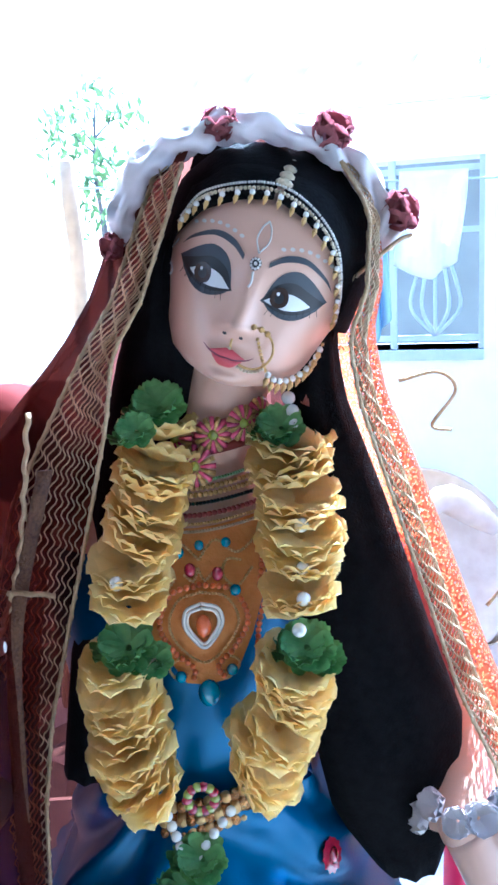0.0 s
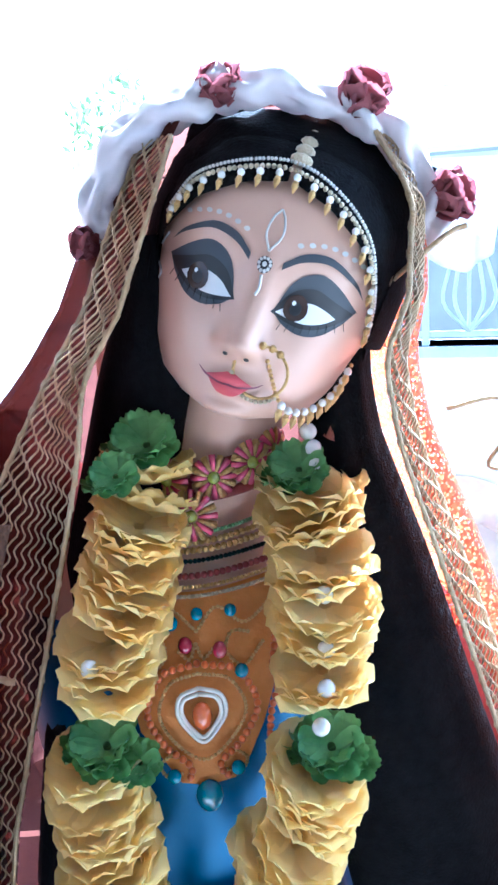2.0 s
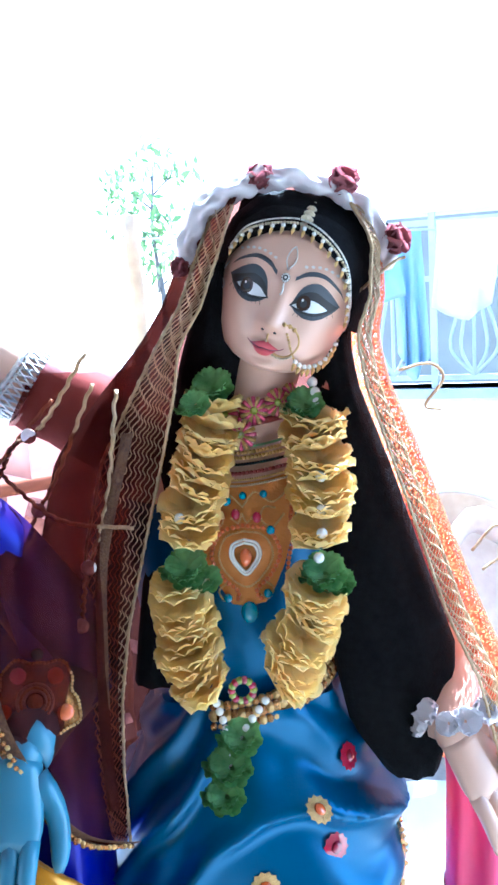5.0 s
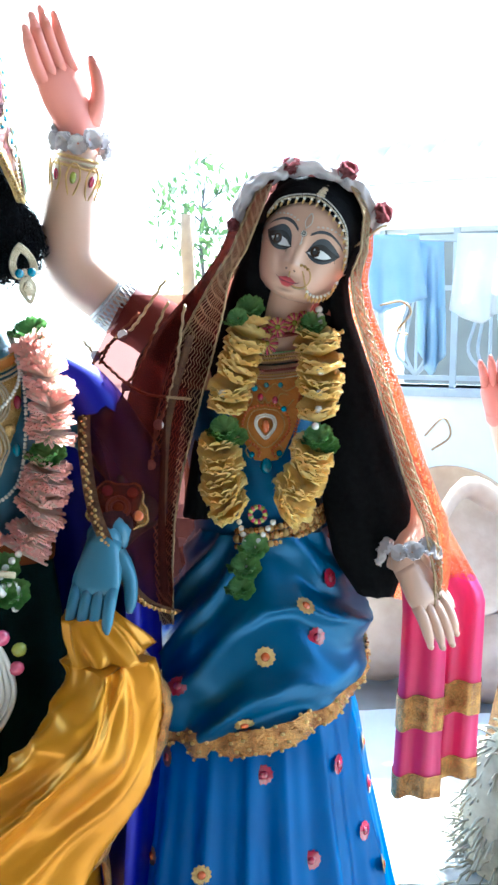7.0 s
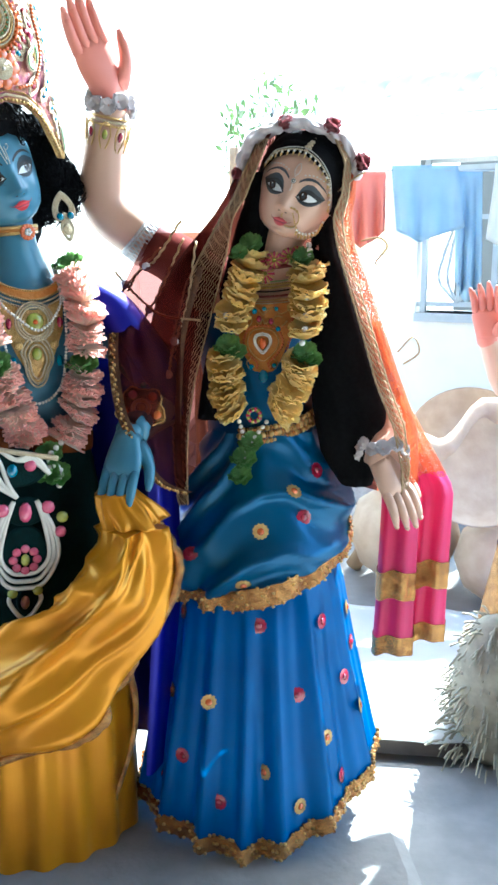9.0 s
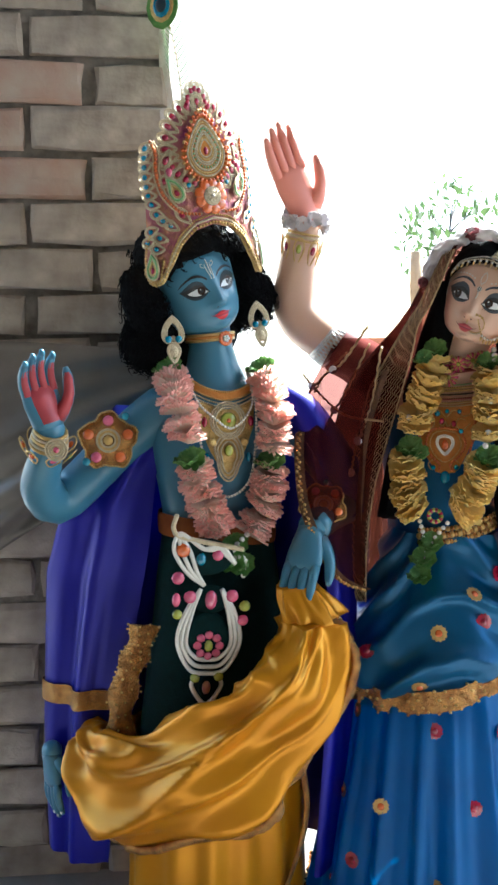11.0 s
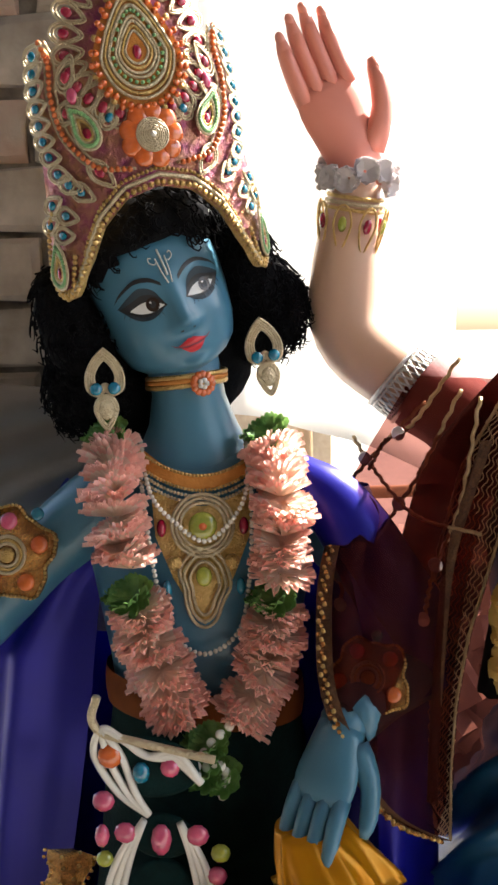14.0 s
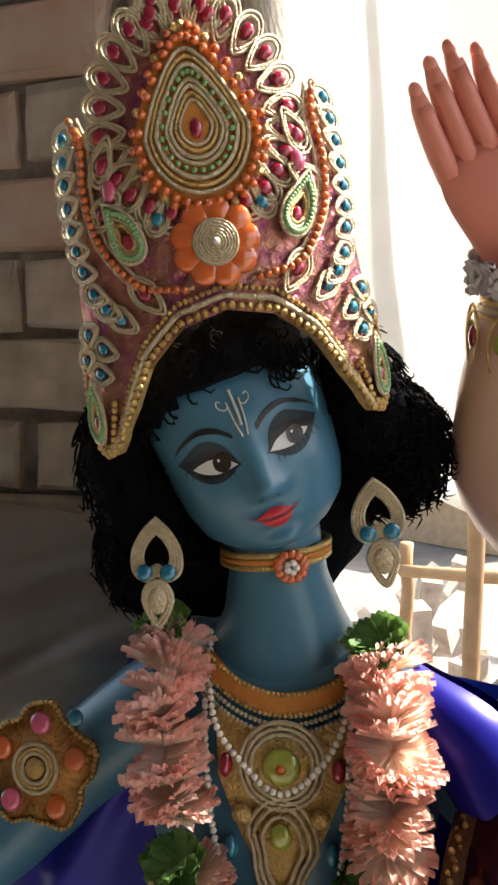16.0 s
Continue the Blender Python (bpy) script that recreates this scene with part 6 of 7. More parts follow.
def pendant_plate():
    ob = thing("pendant", label="orange felt pendant plate with beads and turquoise stones", category="necklace")

    def on(pts, lift=0.006, n=30):
        return [RB @ Vector((p.x + 0.008, breast_y(p.x, p.z + 0.019) - lift, p.z + 0.019)) for p in spline([(x, 0, z) for x, z in pts], n)]

    b = Build()
    b.loft([on([(-0.056, 1.088), (0, 1.082), (0.058, 1.088)], 0.004), on([(-0.052, 1.060), (0, 1.058), (0.054, 1.060)]), on([(-0.040, 1.030), (0, 1.028), (0.046, 1.030)]), on([(-0.036, 1.005), (0, 1.003), (0.038, 1.005)]), on([(-0.022, 0.984), (0, 0.982), (0.028, 0.984)]), on([(-0.014, 0.970), (0.002, 0.968), (0.018, 0.970)])], "orange_felt", False)
    b.make("plate", ob)
    for z, key, r in ((1.118, "green_bead", 0.0014), (1.113, "gold", 0.0022), (1.108, "gold", 0.0022), (1.102, "green_velvet", 0.0016), (1.094, "red_cloth", 0.0022), (1.088, "gold", 0.0014), (1.083, "pale_gold", 0.0014)):
        bead_row(on([(-0.056, z + 0.002), (0, z - 0.003), (0.058, z + 0.002)], 0.006), r, key, None, 1.7).make("trim_cord", ob, "row of beads")
    for pts in ([(0.0, 1.046), (-0.022, 1.040), (-0.031, 1.018), (-0.022, 0.998), (-0.008, 0.984), (-0.010, 0.972)], [(0.0, 1.046), (0.024, 1.040), (0.034, 1.018), (0.024, 0.998), (0.010, 0.984), (0.016, 0.972)], [(-0.050, 1.078), (-0.046, 1.055), (-0.040, 1.040)], [(0.053, 1.078), (0.048, 1.055), (0.044, 1.036)], [(0.048, 1.030), (0.042, 1.010), (0.040, 0.985)], [(-0.044, 1.036), (-0.040, 1.022), (-0.036, 1.016)]):
        bead_row(on(pts, 0.009), 0.0024, "orange_bead").make("bead_line", ob, "row of orange beads")
    for s in (-1, 1):
        for pts in ([(s * 0.046 + 0.002, 1.074), (s * 0.030, 1.064), (s * 0.014, 1.074), (0.001, 1.062)], [(s * 0.040, 1.052), (s * 0.028, 1.042), (s * 0.018, 1.050), (s * 0.022, 1.060), (s * 0.034, 1.058)], [(s * 0.010, 1.052), (s * 0.004, 1.048), (0.0, 1.056)], [(s * 0.018, 0.992), (s * 0.026, 0.984), (s * 0.020, 0.974), (s * 0.012, 0.980)]):
            bead_row(on(pts, 0.008), 0.0012, "gold").make("gilt_stitching", ob, "row of gilt beads")
    bead_row(on([(0.0, 1.041), (-0.017, 1.036), (-0.024, 1.018), (-0.016, 1.000), (0.001, 0.988), (0.018, 1.000), (0.027, 1.018), (0.019, 1.036), (0.0, 1.041)], 0.009), 0.0012, "gold").make("gilt_stitching", ob, "row of gilt beads")
    heart = [(0, 1.034), (-0.011, 1.030), (-0.013, 1.018), (-0.006, 1.006), (0.001, 1.000), (0.008, 1.006), (0.015, 1.018), (0.012, 1.030), (0, 1.034)]
    for sc in (1.0, 0.82):
        Build().tube(on([(x * sc, 1.018 + (z - 1.018) * sc) for x, z in heart], 0.010), 0.0014, "pearl", 6).make("cord", ob)
    for x, z, w, h, key in ((0.001, 1.017, 0.006, 0.009, "orange_gem"), (-0.030, 1.072, 0.0045, 0.0045, "blue_gem"), (-0.014, 1.068, 0.005, 0.005, "blue_gem"), (0.002, 1.072, 0.004, 0.004, "blue_gem"), (0.022, 1.072, 0.004, 0.004, "blue_gem"), (-0.042, 1.058, 0.0045, 0.0055, "red_gem"), (-0.026, 1.056, 0.0045, 0.0055, "red_gem"), (-0.006, 1.056, 0.0045, 0.0055, "red_gem"), (0.014, 1.052, 0.0045, 0.0055, "red_gem"), (-0.036, 1.044, 0.0045, 0.0045, "blue_gem"), (0.026, 1.040, 0.0045, 0.0045, "blue_gem"), (-0.018, 0.978, 0.0045, 0.0045, "blue_gem"), (0.020, 0.980, 0.0045, 0.0045, "blue_gem"), (0.002, 0.962, 0.0085, 0.011, "blue_gem")):
        q = Build()
        q.ball((0, 0, 0), (w, 0.0045, h), key, 10, 6)
        o = q.make("stone", ob, {"blue_gem": "turquoise stone", "red_gem": "dark red stone", "orange_gem": "orange stone"}[key])
        o.matrix_basis = RB @ Matrix.Translation((x + 0.008, breast_y(x, z + 0.019) - 0.010, z + 0.019))
    return ob


pendant_plate()


def sequin_rose(m, parent, r=0.016):
    b = Build()
    n = 16
    for k in range(n):
        a = 2 * math.pi * k / n
        b.tube([(0.3 * r * math.cos(a), 0.3 * r * math.sin(a), 0.003), (0.7 * r * math.cos(a), 0.7 * r * math.sin(a), 0.002), (r * math.cos(a), r * math.sin(a), 0)], [0.0012, 0.0018, 0.0022], "gold" if k % 2 else "pink_gem", 6)
    b.ball((0, 0, 0.003), 0.004, "green_gem", 8, 5)
    o = b.make("flower_stone", parent, "red and gold sequin flower")
    o.matrix_basis = m
    return o


def choker_pale():
    ob = thing("choker", label="choker of red and gold sequin flowers", category="necklace")
    b = Build()
    for z in (1.158, 1.167, 1.176):
        ring_band(b, RB, z, 0.045, 0.045, "red_cloth", x0=0.026, y0=-0.018, rad=0.0035, tilt=0.006)
    b.make("ribbon", ob, "dark red ribbon")
    for x, z in ((0.000, 1.168), (0.026, 1.170), (0.048, 1.176), (0.012, 1.148), (0.062, 1.180), (-0.014, 1.166)):
        y = -0.018 - 0.048 * math.sqrt(max(0.1, 1 - ((x - 0.026) / 0.046) ** 2))
        sequin_rose(RB @ facing((x, y - (0.004 if z < 1.155 else 0), z), 60 * (x - 0.026) / 0.046, 0), ob, 0.0155 if z < 1.155 else 0.0130)
    return ob


choker_pale()


def brow_chain():
    ob = thing("brow_chain", RH, "gilt brow chain with hanging drops", "head ornament")

    def f(x, z, lift=0.010):
        return Vector((x * 1.0, -face_front(x * 0.95, z) - lift, z))

    arc = spline([(-0.060, 0, 0.022), (-0.050, 0, 0.040), (-0.026, 0, 0.054), (0, 0, 0.060), (0.026, 0, 0.052), (0.048, 0, 0.034), (0.060, 0, 0.006), (0.062, 0, -0.010)], 60)
    bead_row([f(p.x, p.z) for p in arc], 0.0014, "pale_gold").make("chain", ob)
    bead_row([f(p.x, p.z + 0.004) for p in arc], 0.0010, "pearl").make("chain", ob)
    dm = Build()
    dm.ball((0, 0, 0), 0.0026, "pearl", 7, 5)
    dm.tube([(0, 0, -0.001), (0, -0.001, -0.005), (0, -0.001, -0.010)], [0.0012, 0.0024, 0.0004], "gold", 6)
    me = dm.mesh("drop")
    for i in range(2, 59, 3):
        p = arc[i]
        spot(ob, me, "drop", f(p.x, p.z - 0.003, 0.011), 0.8)
    part_line = Build()
    for k in range(5):
        part_line.ball(f(0.001, 0.066 + 0.005 * k, 0.010), (0.006 - 0.0006 * k, 0.002, 0.0035), "pale_gold", 8, 5)
    part_line.make("parting_pendant", ob, "gilt pendant in the parting")
    side = spline([(0.060, 0, -0.028), (0.056, 0, -0.046), (0.044, 0, -0.058), (0.030, 0, -0.056), (0.016, 0, -0.034)], 40)
    bead_row([f(p.x, p.z, 0.004) for p in side], 0.0013, "gold").make("nose_chain", ob)
    for i in range(2, 30, 3):
        spot(ob, me, "drop", f(side[i].x, side[i].z, 0.006), 0.95)
    return ob


brow_chain()


def nose_ring():
    b = Build()
    c = Vector((0.0145, -face_front(0.012, -0.036) - 0.003, -0.0415))
    pts = [c + Vector((0.0145 * math.cos(t), -0.003 * math.sin(t), 0.0145 * math.sin(t))) for t in [2 * math.pi * k / 36 for k in range(36)]]
    b.tube(pts, 0.0009, "gold", 6, RH, 1, False, True)
    for k in range(19, 33):
        b.ball(pts[k] + Vector((0, 0, -0.002)), 0.0013, "pale_gold", 6, 4, RH)
    for k in (6, 8, 10):
        b.ball(pts[k], 0.0022, "gold", 7, 5, RH)
    return tagged(b.make("nose_ring"), "thin gold nose ring with tiny beads", "jewellery")


nose_ring()


def tassel_earring(p):
    b = Build()
    b.ball(p, 0.006, "gold", 10, 6, RH)
    for k in range(14):
        a = 2 * math.pi * k / 14
        b.tube([(p[0], p[1], p[2]), (p[0] + 0.005 * math.cos(a), p[1] + 0.005 * math.sin(a), p[2] - 0.010), (p[0] + 0.006 * math.cos(a), p[1] + 0.006 * math.sin(a), p[2] - 0.026)], 0.0018, "red_shirt", 5, RH)
    return tagged(b.make("earring"), "red thread tassel earring with a gold bead", "earring", "tassel earrings")


tassel_earring((0.066, -0.010, -0.050))
tassel_earring((-0.066, -0.006, -0.030))

PUFF = [petal_flower("petal_flower", 8, 0.017, "white_flower", "white_flower", 0.007, 0.7, 100 + s) for s in range(2)]
ROSE = petal_flower("rose", 6, 0.015, "red_rose", "red_rose", 0.010, 1.0, 120, 3, False)


def wreath():
    ob = thing("wreath", label="roll of white tulle with dark pink cloth roses", category="wreath")
    arc = spline([(-0.070, 0.600, 1.300), (-0.066, 0.597, 1.335), (-0.045, 0.594, 1.364), (-0.010, 0.592, 1.380), (0.028, 0.592, 1.384), (0.070, 0.594, 1.372), (0.098, 0.597, 1.350), (0.114, 0.600, 1.318), (0.118, 0.602, 1.295)], 110)
    mid = Vector((0.022, 0.61, 1.29))
    rings = []
    for i, p in enumerate(arc):
        d = (arc[min(i + 1, 109)] - arc[max(i - 1, 0)]).normalized()
        out = (p - mid - (p - mid).dot(d) * d).normalized()
        side = d.cross(out)
        ring = []
        for k in range(22):
            a = 2 * math.pi * k / 22
            r = 0.0125 * min(1, 0.4 + i / 12, 0.4 + (109 - i) / 12) * (1 + 0.22 * math.sin(0.55 * i + 2 * math.sin(2 * a)) + 0.45 * noise.noise((i * 0.16, 2 * math.cos(a), 2 * math.sin(a))))
            ring.append(p + out * (r * 0.8 * math.cos(a)) + side * (1.5 * r * math.sin(a)))
        rings.append(ring)
    Build().loft(rings, "white_flower", True, True).make("tulle_roll", ob)
    for x, y, z, s in ((0.004, 0.588, 1.374, 1.15), (0.071, 0.586, 1.366, 1.3), (0.112, 0.592, 1.318, 1.35), (-0.068, 0.590, 1.306, 0.9)):
        d = (Vector((x, y - 0.05, z)) - mid).normalized()
        spot(ob, ROSE, "rose", (x, y, z), s, "dark pink cloth rose", d.to_track_quat("Z", "X").to_matrix().to_4x4())
    return ob


wreath()


def flower_cuff(p, toward, r, n, label):
    ob = thing("flower_cuff", label=label, category="bracelet", group="white flower cuffs")
    m = frame_along(p, toward, (0.3, -1, 0))
    rnd = random.Random(n)
    for k in range(n):
        a = 2 * math.pi * k / n
        q = m @ Vector((r * math.cos(a), r * math.sin(a), rnd.uniform(-0.006, 0.006)))
        d = (q - Vector(p)).normalized()
        spot(ob, PUFF[k % 2], "flower", q, rnd.uniform(0.9, 1.15), "", d.to_track_quat("Z", "X").to_matrix().to_4x4())
    return ob


flower_cuff((-0.289, 0.612, 1.424), (-0.303, 0.618, 1.37), 0.027, 13, "white cloth flower cuff on the raised wrist")
flower_cuff((0.169, 0.575, 0.848), (0.172, 0.60, 0.88), 0.030, 13, "white cloth flower cuff on the lowered wrist")


def gold_bracelet():
    m = frame_along((-0.294, 0.615, 1.402), (-0.309, 0.622, 1.34), (0.2, -1, 0))
    ob = band_cuff("bracelet", m, 0.029, "gold filigree bracelet with pointed drops", [(0.0, 1.0, 0.0022, "gold"), (0.006, 1.03, 0.0022, "pale_gold"), (0.012, 1.06, 0.002, "gold")])
    for k in range(8):
        a = 2 * math.pi * k / 8
        o = cord_drop(0.0095, 0.020, ("green_gem", "red_gem")[k % 2], 1, "gold").make("drop", ob)
        o.matrix_basis = Matrix.Rotation(a, 4, "Z") @ Matrix.Translation((0.033, 0, 0.030)) @ Matrix.Rotation(radians(83), 4, "Y") @ Matrix.Rotation(radians(90), 4, "Z")
    return ob


gold_bracelet()

m = frame_along((-0.254, 0.659, 1.206), (-0.284, 0.648, 1.232), (0, -1, 0))
arm = band_cuff("armlet", m, 0.0425, "silver net armlet with beaded edges", [(-0.016, 1.0, 0.0026, "silver"), (0.016, 1.0, 0.0026, "silver"), (-0.011, 1.0, 0.0014, "pearl"), (0.011, 1.0, 0.0014, "pearl")], "armlet")
b = Build()
for s in (-1, 1):
    for k in range(36):
        a = 2 * math.pi * k / 36
        b.tube([(0.0425 * math.cos(a + s * 0.25 * t), 0.0425 * math.sin(a + s * 0.25 * t), -0.014 + 0.028 * t) for t in (0, 0.33, 0.66, 1)], 0.0014, "silver", 5)
b.make("silver_net", arm)


def mirror_cords():
    rnd = random.Random(5)
    # cords over the statue's shoulder and beside the veil
    for pts, nm in (([(-0.165, 0.575, 1.205), (-0.205, 0.57, 1.12), (-0.24, 0.56, 1.06), (-0.262, 0.548, 1.0)], 1), ([(-0.140, 0.555, 1.20), (-0.155, 0.548, 1.10), (-0.178, 0.540, 1.03), (-0.186, 0.538, 0.985)], 1), ([(-0.29, 0.60, 1.15), (-0.25, 0.575, 1.115), (-0.20, 0.552, 1.082), (-0.130, 0.538, 1.074)], 0), ([(-0.21, 0.60, 1.19), (-0.265, 0.59, 1.13), (-0.295, 0.575, 1.08), (-0.275, 0.54, 0.985)], 1), ([(-0.17, 0.585, 1.235), (-0.215, 0.58, 1.17), (-0.245, 0.58, 1.15), (-0.262, 0.58, 1.12)], 0)):
        ob = thing("mirror_cord", label="twisted gold cord with small round mirrors", category="cord", group="mirror cords")
        line = spline(pts, 50)
        Build().tube([p + Vector((0.0012 * math.sin(i * 1.9), 0.0012 * math.cos(i * 1.9), 0)) for i, p in enumerate(line)], 0.0021, "lace", 6).make("cord", ob)
        for t in ([49] if nm else []) + [rnd.randrange(8, 40)]:
            q = Build()
            q.ball((0, 0, 0), (0.0075, 0.002, 0.0075), "silver", 14, 6)
            spot(ob, q.mesh("mirror"), "mirror", line[t] + Vector((0, -0.004, 0)), 1.0, "small round mirror")
    for pts in ([(0.125, 0.60, 1.20), (0.155, 0.60, 1.205), (0.168, 0.60, 1.19), (0.150, 0.60, 1.165), (0.165, 0.60, 1.16)], [(0.19, 0.59, 1.02), (0.215, 0.59, 1.045), (0.225, 0.59, 1.02), (0.2, 0.59, 1.0)], [(0.085, 0.575, 1.275), (0.118, 0.575, 1.30), (0.13, 0.575, 1.305)]):
        ob = thing("veil_thread", label="stray twisted gold thread curling off the veil", category="cord", group="stray threads")
        Build().tube(spline(pts, 24), 0.0016, "lace", 5).make("cord", ob)


mirror_cords()
sash = Build()
for k in range(30):
    a = math.pi * (0.05 + 0.6 * k / 29)
    p = Vector((-0.045 + 0.105 * math.sin(a - 0.4), 0.655 - 0.100 * math.cos(a - 0.4), 0.895 - 0.018 * math.cos(a * 1.3)))
    for r in range(3):
        sash.ball(p + Vector((0, 0, 0.011 * (r - 1))), 0.0048 if r != 1 else 0.006, "gold" if (k + r) % 2 else "sequin", 8, 5)
tagged(sash.make("waist_chain"), "beaded gold waist chain under the garland", "jewellery", kind="stuff")


# ---- round the statues ----
def sheet(name, rows, key, label, category, kind="", thick=0.004):
    ob = Build().loft(rows, key, False).make(name)
    md = ob.modifiers.new("thickness", "SOLIDIFY")
    md.thickness = thick
    return tagged(ob, label, category, kind=kind)


def plinth():
    b = Build()
    pts = [(-0.98, 0.16), (0.235, 0.16), (0.235, 0.44), (0.15, 0.80), (-0.60, 0.86), (-0.98, 0.80)]
    rings = [[(x + 0.02 * (x > 0), y, z) for x, y in pts] for z in (-0.05, 0.135)]
    rings.append([(x * 0.985, y * 0.985 + 0.006, 0.148) for x, y in pts])
    b.loft(rings, "concrete", True, True)
    return tagged(b.make("plinth", smooth=False), "low rough grey cement plinth under the statues", "plinth")


plinth()


def pillar_tarp():
    rows = []
    for i in range(40):
        t = i / 39
        row = []
        for k in range(50):
            u = k / 49
            # the sheet is gathered to the right, so that its folds fan out to the left
            top, low = 1.212 - 0.03 * u ** 2, 0.755 + 0.28 * u
            z = top + (low - top) * t
            uu = 0.028 - 0.16 * max(0, t - 0.6) * (1 - u) + 0.38 * u
            fold = 0.012 * math.sin(15 * t * (0.4 + u) + 2 * u) + 0.008 * math.sin(37 * t + 9 * u) + 0.006 * noise.noise((u * 5, t * 6, 1.0))
            v = -0.022 - fold * (0.5 + 0.5 * t) - 0.035 * math.sin(math.pi * t) * (1 - 0.5 * u)
            if u < 0.14:
                v += 0.06 * (1 - u / 0.14) ** 2
            row.append(PILLAR @ Vector((uu, v, z)))
        rows.append(row)
    return sheet("tarpaulin", rows, "tarp", "dusty brown plastic sheet tied round the brick pillar", "tarpaulin")


pillar_tarp()


def plaster_side():
    b, rnd = Build(), random.Random(3)
    rows = []
    for i in range(90):
        z = 2.7 * i / 89
        w = 0.012 + 0.010 * noise.noise((z * 9, 0.2, 0))
        f = -0.004 + 0.02 * noise.noise((z * 6, 3.2, 0))
        rows.append([PILLAR @ Vector((PW - 0.012, f + 0.012, z)), PILLAR @ Vector((PW + w, f, z)), PILLAR @ Vector((PW + w * 0.8, PD * 0.5, z)), PILLAR @ Vector((PW + w, PD + 0.004, z)), PILLAR @ Vector((PW - 0.012, PD + 0.004, z))])
    b.loft(rows, "plaster", False)
    return b.make("plaster_render", wall_pillar, "crumbling pale lime plaster on the side")


plaster_side()
lump = Build()
lump.loft([[PILLAR @ Vector((x + 0.006 * noise.noise((z * 30, x * 40, 0)), y, z)) for x, y in ((0.02, -0.004), (-0.004 - d, -0.002), (-0.008 - d, 0.06), (0.02, 0.06))] for z, d in ((0.34, 0.0), (0.36, 0.024), (0.42, 0.030), (0.50, 0.018), (0.56, 0.006), (0.60, 0.0))], "plaster", True, True)
lump.make("plaster_lump", wall_pillar, "broken lump of pale plaster", False)


def hanging_cloth():
    rows = []
    for i in range(30):
        t = i / 29
        row = []
        for k in range(60):
            u = k / 59
            x = -1.80 + 1.30 * u
            low = 1.02 + 0.08 * math.sin(3 * u) - 0.10 * u
            z = 2.6 + (low - 2.6) * t
            row.append((x, 1.62 + 0.030 * math.sin(9 * u + 2 * t) + 0.022 * math.sin(21 * u - 4 * t) + 0.03 * t * noise.noise((u * 6, t * 3, 0)), z))
        rows.append(row)
    return sheet("hanging_cloth", rows, "white_cloth", "white cotton cloth hung up behind the statues", "cloth")


hanging_cloth()


def pole(a, b, r, key="wood", label="bare bamboo pole of the scaffold"):
    m = Build()
    line = [Vector(a).lerp(Vector(b), t / 12) for t in range(13)]
    m.tube([p + Vector((0.004 * math.sin(i * 2.1), 0.004 * math.cos(i * 1.3), 0)) for i, p in enumerate(line)], [r * (1.06 if i % 3 == 0 else 1.0) for i in range(13)], key, 10)
    return tagged(m.make("bamboo_pole"), label, "pole", "bamboo poles")


for a, b, r in (((-1.02, 1.85, 0), (-1.02, 1.85, 2.7), 0.022), ((-1.85, 1.66, 2.61), (-0.40, 1.66, 2.61), 0.02), ((-1.72, 1.70, 0), (-1.74, 1.70, 2.66), 0.02), ((-1.4, 2.1, 0.72), (-0.4, 2.0, 0.86), 0.018), ((-1.4, 2.13, 0), (-1.4, 2.13, 0.8), 0.02), ((-0.42, 2.04, 0), (-0.42, 2.04, 0.95), 0.02), ((-3.15, 2.45, 0), (-3.40, 2.45, 2.22), 0.032), ((-4.4, 3.0, 0), (-4.4, 3.0, 2.22), 0.035), ((-4.7, 2.45, 2.19), (-2.5, 2.45, 2.19), 0.035), ((-4.7, 3.0, 2.19), (-2.5, 3.0, 2.19), 0.03), ((-4.7, 3.25, 2.19), (-2.5, 3.25, 2.19), 0.03)):
    pole(a, b, r)


def rubble(name, c, spread, n, size, key, label, seed):
    b, rnd = Build(), random.Random(seed)
    for i in range(n):
        p = (c[0] + rnd.gauss(0, spread[0]), c[1] + rnd.gauss(0, spread[1]), c[2] + abs(rnd.gauss(0, spread[2])))
        s = size * rnd.uniform(0.5, 1.4)
        m = Matrix.Translation(p) @ Euler((rnd.uniform(0, 3), rnd.uniform(0, 3), rnd.uniform(0, 3))).to_matrix().to_4x4()
        b.box((-s, -s * 0.6, -s * 0.4), (s, s * 0.6, s * 0.4), key, m)
    return tagged(b.make(name, smooth=False), label, "rubble", kind="stuff")


rubble("brick_rubble", (-1.0, 2.6, 0.05), (0.55, 0.5, 0.20), 150, 0.09, "brick", "heap of broken bricks and scraps behind the cloth", 1)
rubble("burnt_scrap", (-1.42, 0.92, 0.0), (0.05, 0.05, 0.02), 40, 0.018, "dark_rubble", "small heap of burnt scraps on the ground", 2)
rubble("burnt_scrap", (-1.30, 0.70, 0.0), (0.03, 0.03, 0.02), 26, 0.016, "dark_rubble", "small heap of burnt scraps on the ground", 7)


def ground_cloth(name, corners, key, label, z0=0.03, rise=0.0):
    (x0, y0), (x1, y1), (x2, y2), (x3, y3) = corners
    rows = []
    for i in range(26):
        t = i / 25
        row = []
        for k in range(26):
            u = k / 25
            x = (x0 * (1 - u) + x1 * u) * (1 - t) + (x3 * (1 - u) + x2 * u) * t
            y = (y0 * (1 - u) + y1 * u) * (1 - t) + (y3 * (1 - u) + y2 * u) * t
            row.append((x, y, z0 + rise + 0.015 * abs(noise.noise((x * 4, y * 4, 0.7))) + 0.008 * abs(math.sin(9 * u + 5 * t))))
        rows.append(row)
    return sheet(name, rows, key, label, "ground sheet")


